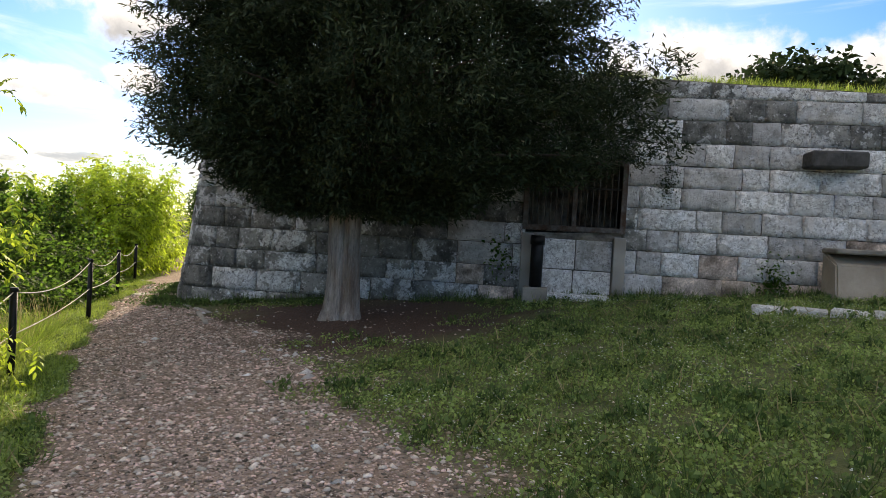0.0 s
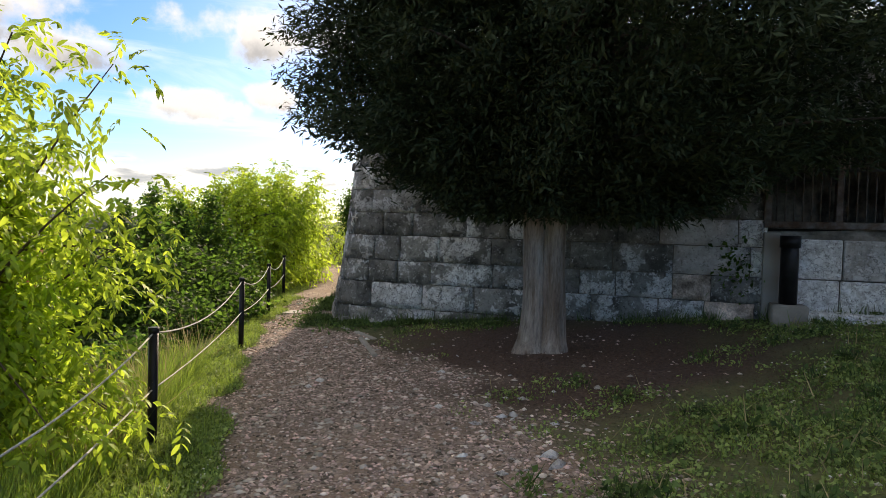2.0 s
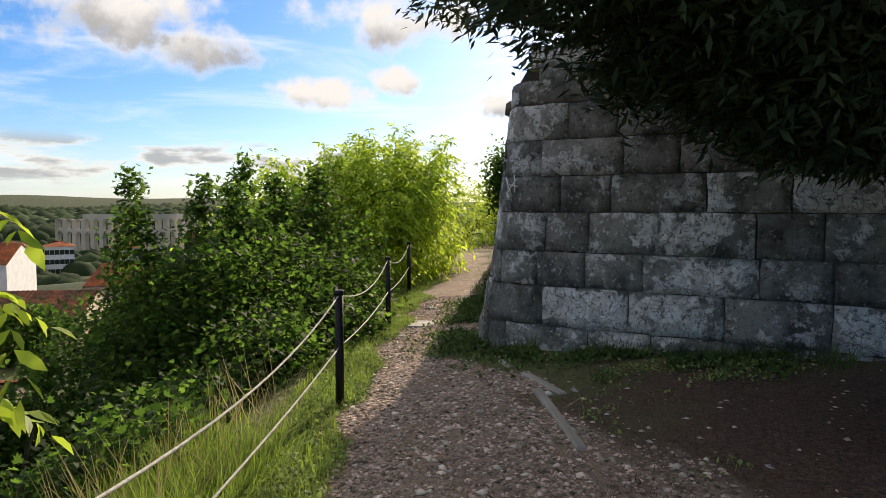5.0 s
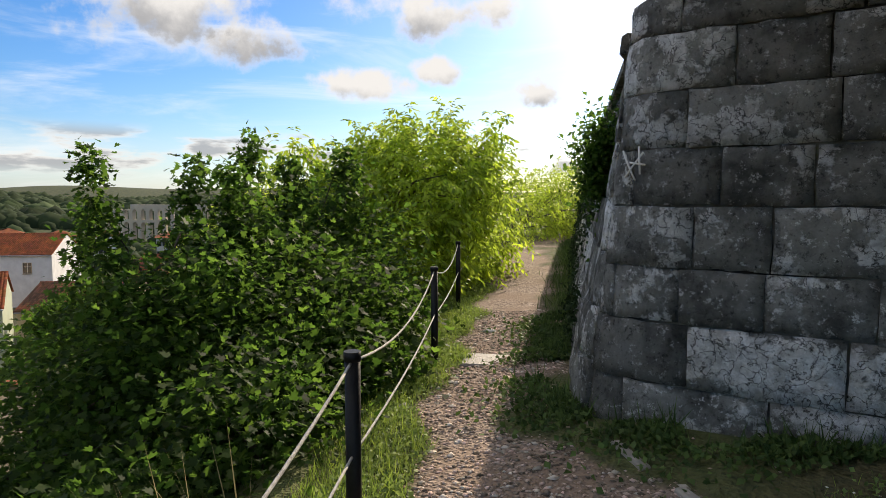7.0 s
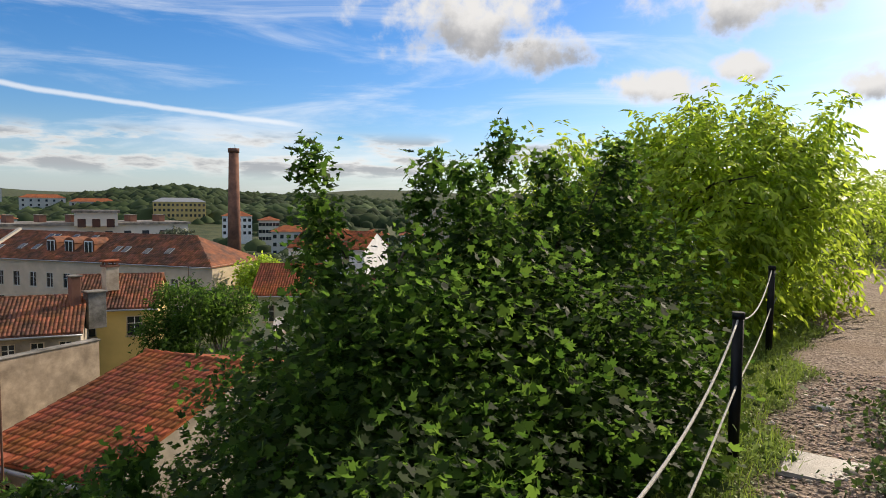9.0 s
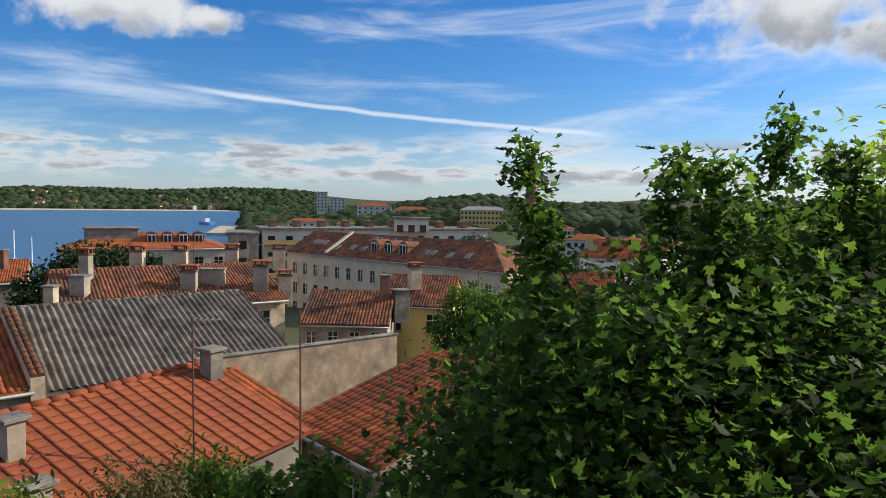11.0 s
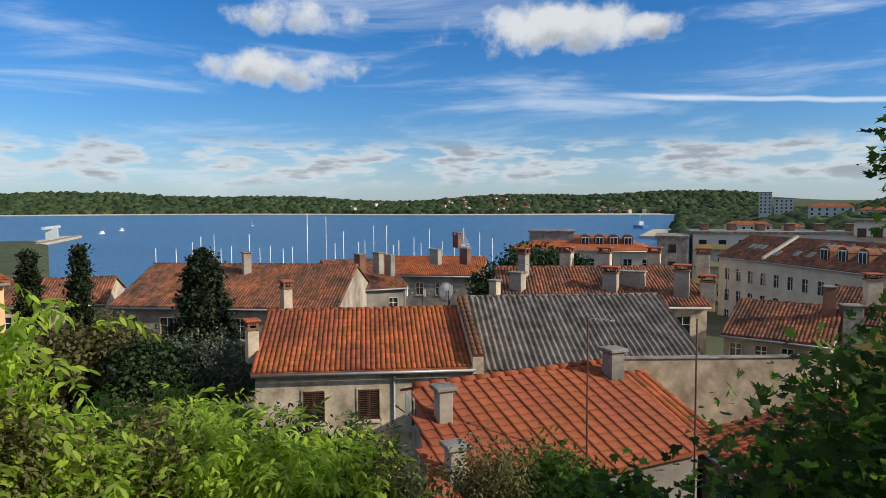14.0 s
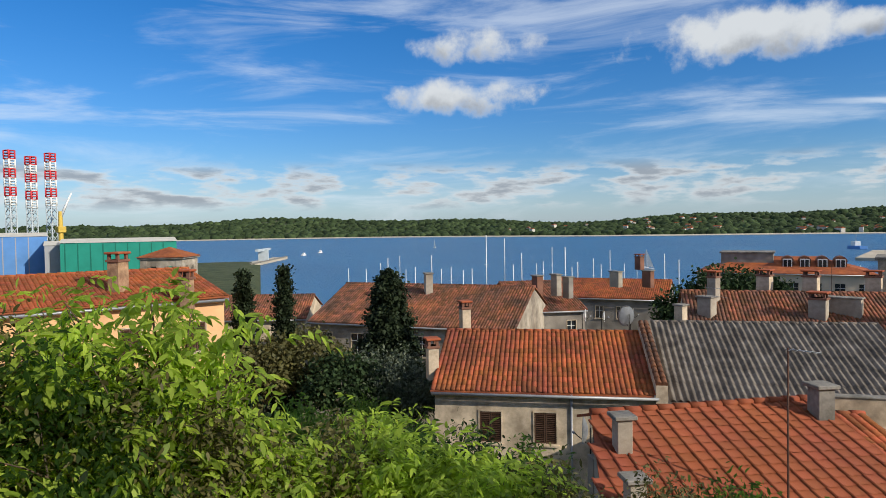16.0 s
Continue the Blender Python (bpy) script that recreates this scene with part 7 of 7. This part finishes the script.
def sailing_boat(b, d, mast, sail=False):
    t = thing("sailing_boat", "moored white sailing yacht with a tall bare mast" if not sail else "white sailing yacht under full sail on the bay", "boat", (*spot(b, d), SEA), (b * 37) % 360, group="yachts" if not sail else "")
    bm = bmesh.new()
    L = mast * 0.78
    ring = []
    for q in np.linspace(0, 1, 9):
        w = L * 0.16 * math.sin(math.pi * min(1, 0.25 + q * 0.78)) ** 0.8
        ring.append([bm.verts.new((L * (0.5 - q), s * w, z)) for s, z in ((-1, 0.9), (-0.6, -0.1), (0.6, -0.1), (1, 0.9))])
    for a, c in zip(ring, ring[1:]):
        for k in range(3):
            bm.faces.new((a[k], a[k + 1], c[k + 1], c[k]))
        bm.faces.new((a[3], a[0], c[0], c[3]))
    bm.faces.new(ring[0]), bm.faces.new(ring[-1][::-1])
    part("hull", bm, M_white, t)
    part("cabin", box(-L * 0.15, L * 0.15, -L * 0.07, L * 0.07, 0.9, 1.5, 0.1), M_white, t)
    part("mast", tube([(0.4, 0, 0.9), (0.4, 0, mast)], [0.17, 0.13], 6), M_white, t)
    part("boom", tube([(0.4, 0, 2.0), (-L * 0.38, 0, 2.0)], 0.08, 5), M_white, t)
    part("spreader", box(0.36, 0.44, -0.9, 0.9, mast * 0.62, mast * 0.62 + 0.06), M_white, t)
    if sail:
        bm = bmesh.new()
        f = [bm.verts.new(v) for v in ((0.3, 0, 2.2), (-L * 0.42, 0.5, 2.2), (-L * 0.2, 0.5, mast * 0.6), (0.3, 0, mast))]
        bm.faces.new(f)
        bmesh.ops.solidify(bm, geom=list(bm.faces), thickness=0.05)
        part("mainsail", bm, M_white, t)
        bm = bmesh.new()
        bm.faces.new([bm.verts.new(v) for v in ((0.6, 0, mast * 0.9), (L * 0.48, 0, 1.3), (0.7, 0.4, 1.8))])
        bmesh.ops.solidify(bm, geom=list(bm.faces), thickness=0.05)
        part("jib", bm, M_white, t)
    return t


rb2 = random.Random(8)
for b, e in [(123.4, -0.7), (121.9, -1.0), (120.5, -2.3), (117.8, -1.8), (116.6, -1.8), (128.3, -2.4), (131.1, -2.4), (132.1, -2.6), (132.7, -3.0), (126.5, -3.4), (114.2, -2.8), (112.9, -2.1), (119.2, -3.2), (118.6, -3.0), (115.5, -3.1), (121.2, -3.3), (124.6, -3.6), (129.8, -3.4), (113.6, -3.3), (111.8, -3.2), (133.9, -3.5), (108.6, -2.4), (107.4, -2.9), (110.8, -3.4), (116.0, -3.5), (95.8, -3.0), (95.2, -3.4), (94.6, -3.2), (125.4, -3.7), (127.4, -3.6), (135.4, -3.4), (130.6, -3.6)]:
    d = rb2.uniform(185, 300)
    sailing_boat(b, d, level(d, e) - SEA)
sailing_boat(110.0, 420, 12.5, True)
sailing_boat(128.0, 900, 11, True)
for b, e in ((139.3, -2.2), (137.9, -2.0), (94.9, -2.0)):
    d = -27.4 / math.tan(radians(e))
    t = thing("motor_boat", "small motor vessel on the bay" if b > 100 else "blue work ship at the quay", "boat", (*spot(b, d), SEA), 30)
    k = 1.0 if b > 100 else 2.6
    part("hull", box(-5 * k, 5 * k, -1.4 * k, 1.4 * k, -0.2, 1.3 * k, 0.3), M_white if b > 100 else M_blue, t)
    part("wheelhouse", box(-3 * k, 0.5 * k, -1.0 * k, 1.0 * k, 1.3 * k, 3.0 * k, 0.15), M_white, t)
    part("mast", tube([(-1 * k, 0, 3.0 * k), (-1 * k, 0, 6 * k)], 0.12 * k, 5), M_steel, t)
pier = thing("pier", "long low stone pier reaching into the bay", "pier", (*spot(141.3, 640), SEA), 180 - 141)
part("deck", box(-3, 130, -7, 7, -1, 1.8, 0.2), M_sand, pier)
part("gantry", box(60, 64, -4, 4, 1.8, 11), M_steel, pier)
part("gantry", box(40, 85, -1, 1, 10, 12), M_steel, pier)
part("bollard_wall", box(-3, 130, 6, 7, 1.8, 2.8), M_concrete, pier)
quay = thing("quay", "pale stone quay and breakwater at the harbour's far side", "quay", (*spot(93.6, 640), SEA), 0)
part("deck", box(-60, 90, -8, 60, -1, 2.2, 0.3), M_sand, quay)


def shed(b0, b1, d, e, mat, label):
    A, B = spot(b0, d), spot(b1, d)
    L = math.hypot(B[0] - A[0], B[1] - A[1])
    z = level(d, e)
    t = thing("shipyard_hall", label, "hall", (*A, z), math.degrees(math.atan2(B[1] - A[1], B[0] - A[0])), group="shipyard halls")
    part("wall", box(0, L, 0, 40, -24 - z, 0), mat, t)
    bm = bmesh.new()
    q = [bm.verts.new(v) for v in ((-0.5, -0.5, 0.02), (L + 0.5, -0.5, 0.02), (L + 0.5, 40.5, 0.02), (-0.5, 40.5, 0.02), (-0.5, 20, 2.2), (L + 0.5, 20, 2.2))]
    for f in ((0, 1, 5, 4), (1, 2, 5), (2, 3, 4, 5), (3, 0, 4), (3, 2, 1, 0)):
        bm.faces.new([q[i] for i in f])
    part("roof", bm, M_farwhite, t)
    for k in range(int(L / 6)):
        part("door_bay", box(2 + k * 6, 2.5 + k * 6, -0.15, 0.05, -24 - z, -0.5), M_greymetal if mat is not M_green else M_greendark, t)


M_greendark = material("dark_green_cladding", (0.012, 0.14, 0.10), 0.6, 0.12, 0.1, 0)
shed(157.6, 149.4, 400, -0.75, M_green, "long green steel hall of the shipyard")
shed(161.5, 158.4, 430, -0.2, M_blue, "blue and grey steel hall of the shipyard")
shed(158.6, 155.8, 410, -0.9, M_greymetal, "grey steel hall of the shipyard")
shed(166, 161.5, 380, -0.6, M_greymetal, "grey steel hall of the shipyard")


def rig_leg(b, e):
    d = 520
    t = thing("rig_leg", "tall red and white lattice leg of a drilling rig", "lattice tower", (*spot(b, d), -24), 20, group="rig legs")
    h = level(d, e) + 24
    w = 2.2
    for sx, sy in ((-1, -1), (1, -1), (1, 1), (-1, 1)):
        part("chord", tube([(sx * w, sy * w, 0), (sx * w, sy * w, h * 0.55)], 0.38, 6), M_steel, t)
    n = 9
    for k in range(n):
        z0, z1 = h * 0.55 * k / n, h * 0.55 * (k + 1) / n
        for a, c in (((-w, -w), (w, -w)), ((w, -w), (w, w)), ((w, w), (-w, w)), ((-w, w), (-w, -w))):
            part("brace", tube([(*a, z0), (*c, z1)], 0.24, 4), M_steel, t)
            part("brace", tube([(*c, z0), (*a, z1)], 0.24, 4), M_steel, t)
    bands = 6
    for k in range(bands):
        z0, z1 = h * (0.55 + 0.45 * k / bands), h * (0.55 + 0.45 * (k + 1) / bands)
        mt = M_white if k % 2 == 0 else M_redpaint
        bm = bmesh.new()
        for sx, sy in ((-1, -1), (1, -1), (1, 1), (-1, 1)):
            add_tube(bm, [(sx * w, sy * w, z0), (sx * w, sy * w, z1)], 0.55, 6)
        for a, c in (((-w, -w), (w, -w)), ((w, -w), (w, w)), ((w, w), (-w, w)), ((-w, w), (-w, -w))):
            for f in (0.05, 0.35, 0.65, 0.95):
                add_tube(bm, [(*a, z0 + (z1 - z0) * f), (*c, z0 + (z1 - z0) * f)], 0.4, 4)
        part("band", bm, mt, t)


for b, e in ((160.6, 6.1), (159.3, 5.7), (158.05, 6.0)):
    rig_leg(b, e)
cr = thing("harbour_crane", "yellow harbour crane between the rig legs", "crane", (*spot(157.5, 500), -24))
part("tower", tube([(0, 0, 0), (0, 0, 40)], [2.0, 1.2], 6), M_crane_yellow, cr)
part("jib", tube([(0, 0, 36), (-6, 3, 52)], [1.0, 0.5], 6), M_white, cr)
part("cab", box(-2.5, 2.5, -2.5, 2.5, 26, 30, 0.3), M_crane_yellow, cr)

# ---- far woods and villages ----


def woods(name, label, b0, b1, r0, r1, n, size, seed):
    r = np.random.RandomState(seed)
    b, d = np.radians(r.uniform(b0, b1, n)), r0 + (r1 - r0) * r.uniform(0, 1, n) ** 1.3
    x, y = LOOKOUT[0] - d * np.sin(b), LOOKOUT[1] + d * np.cos(b)
    z = height(x, y)
    ok = z > SEA + 1.0
    x, y, z = x[ok], y[ok], z[ok]
    n = len(x)
    ang = np.linspace(0, 2 * math.pi, 6, endpoint=False)
    ringA = np.stack([np.cos(ang), np.sin(ang), np.full(6, 0.1)], -1)
    ringB = np.stack([0.72 * np.cos(ang + 0.5), 0.72 * np.sin(ang + 0.5), np.full(6, 0.68)], -1)
    base = np.concatenate([ringA, ringB, [(0, 0, 1.0)]])
    v = base[None] * r.uniform(0.8, 1.2, (n, 13, 1)) * (size * r.uniform(0.6, 1.3, n))[:, None, None]
    v += np.stack([x, y, z - size * 0.15], -1)[:, None, :]
    f = []
    for k in range(6):
        k2 = (k + 1) % 6
        f += [(k, k2, 6 + k), (k2, 6 + k2, 6 + k), (6 + k, 6 + k2, 12)]
    f = np.array(f)
    me = quick_mesh(name, v.reshape(-1, 3), (np.arange(n)[:, None, None] * 13 + f[None]).reshape(-1, 3), True)
    return tagged(part(name, me, M_forest), label, "woods", kind="stuff")


woods("far_woods", "wooded hills along the bay's far shore", 86, 172, 1760, 2900, 9000, 13, 1)
woods("ridge_woods", "pine-covered ridge behind the town", 20, 93, 430, 760, 6500, 7.5, 2)
woods("plateau_woods", "pine woods on the plateau beyond the town", 25, 97, 760, 1760, 6000, 9.5, 5)
woods("town_trees", "trees scattered between the town's roofs", 30, 92, 170, 430, 700, 4.5, 3)
shore_bm = bmesh.new()
pts = []
for b in np.arange(92, 166, 0.5):
    d = 1750 + 330 * float(smooth(112, 150, b)) + 60 * math.sin(math.radians(b) * 9) + 14
    pts.append((*spot(b, d), *spot(b, d + 22)))
for p, q in zip(pts, pts[1:]):
    lo, hi = SEA + 0.15, SEA + 3.2
    a = [shore_bm.verts.new(v) for v in ((p[0], p[1], lo), (q[0], q[1], lo), (q[2], q[3], hi), (p[2], p[3], hi))]
    shore_bm.faces.new(a)
tagged(part("shore", shore_bm, M_sand), "pale stony strip of the far shore", "shore", kind="structure")
rv = random.Random(4)
for k in range(46):
    b = rv.choice((rv.uniform(93, 100), rv.uniform(100, 122), rv.uniform(104, 112)))
    d = rv.uniform(1800, 2300)
    x, y = spot(b, d)
    z = gz(x, y)
    t = thing("village_house", "tiny pale house on the far wooded shore", "house", (x, y, z), rv.uniform(0, 90), group="village houses")
    w, dd, h = rv.uniform(8, 26), rv.uniform(8, 12), rv.uniform(9, 14)
    part("wall", box(-w / 2, w / 2, -dd / 2, dd / 2, -1, h), M_farwhite, t)
    bm = bmesh.new()
    q = [bm.verts.new(v) for v in ((-w / 2 - 0.5, -dd / 2 - 0.5, h), (w / 2 + 0.5, -dd / 2 - 0.5, h), (w / 2 + 0.5, dd / 2 + 0.5, h), (-w / 2 - 0.5, dd / 2 + 0.5, h), (-w / 2, 0, h + 3), (w / 2, 0, h + 3))]
    for f in ((0, 1, 5, 4), (1, 2, 5), (2, 3, 4, 5), (3, 0, 4), (3, 2, 1, 0)):
        bm.faces.new([q[i] for i in f])
    part("roof", bm, M_tile, t)
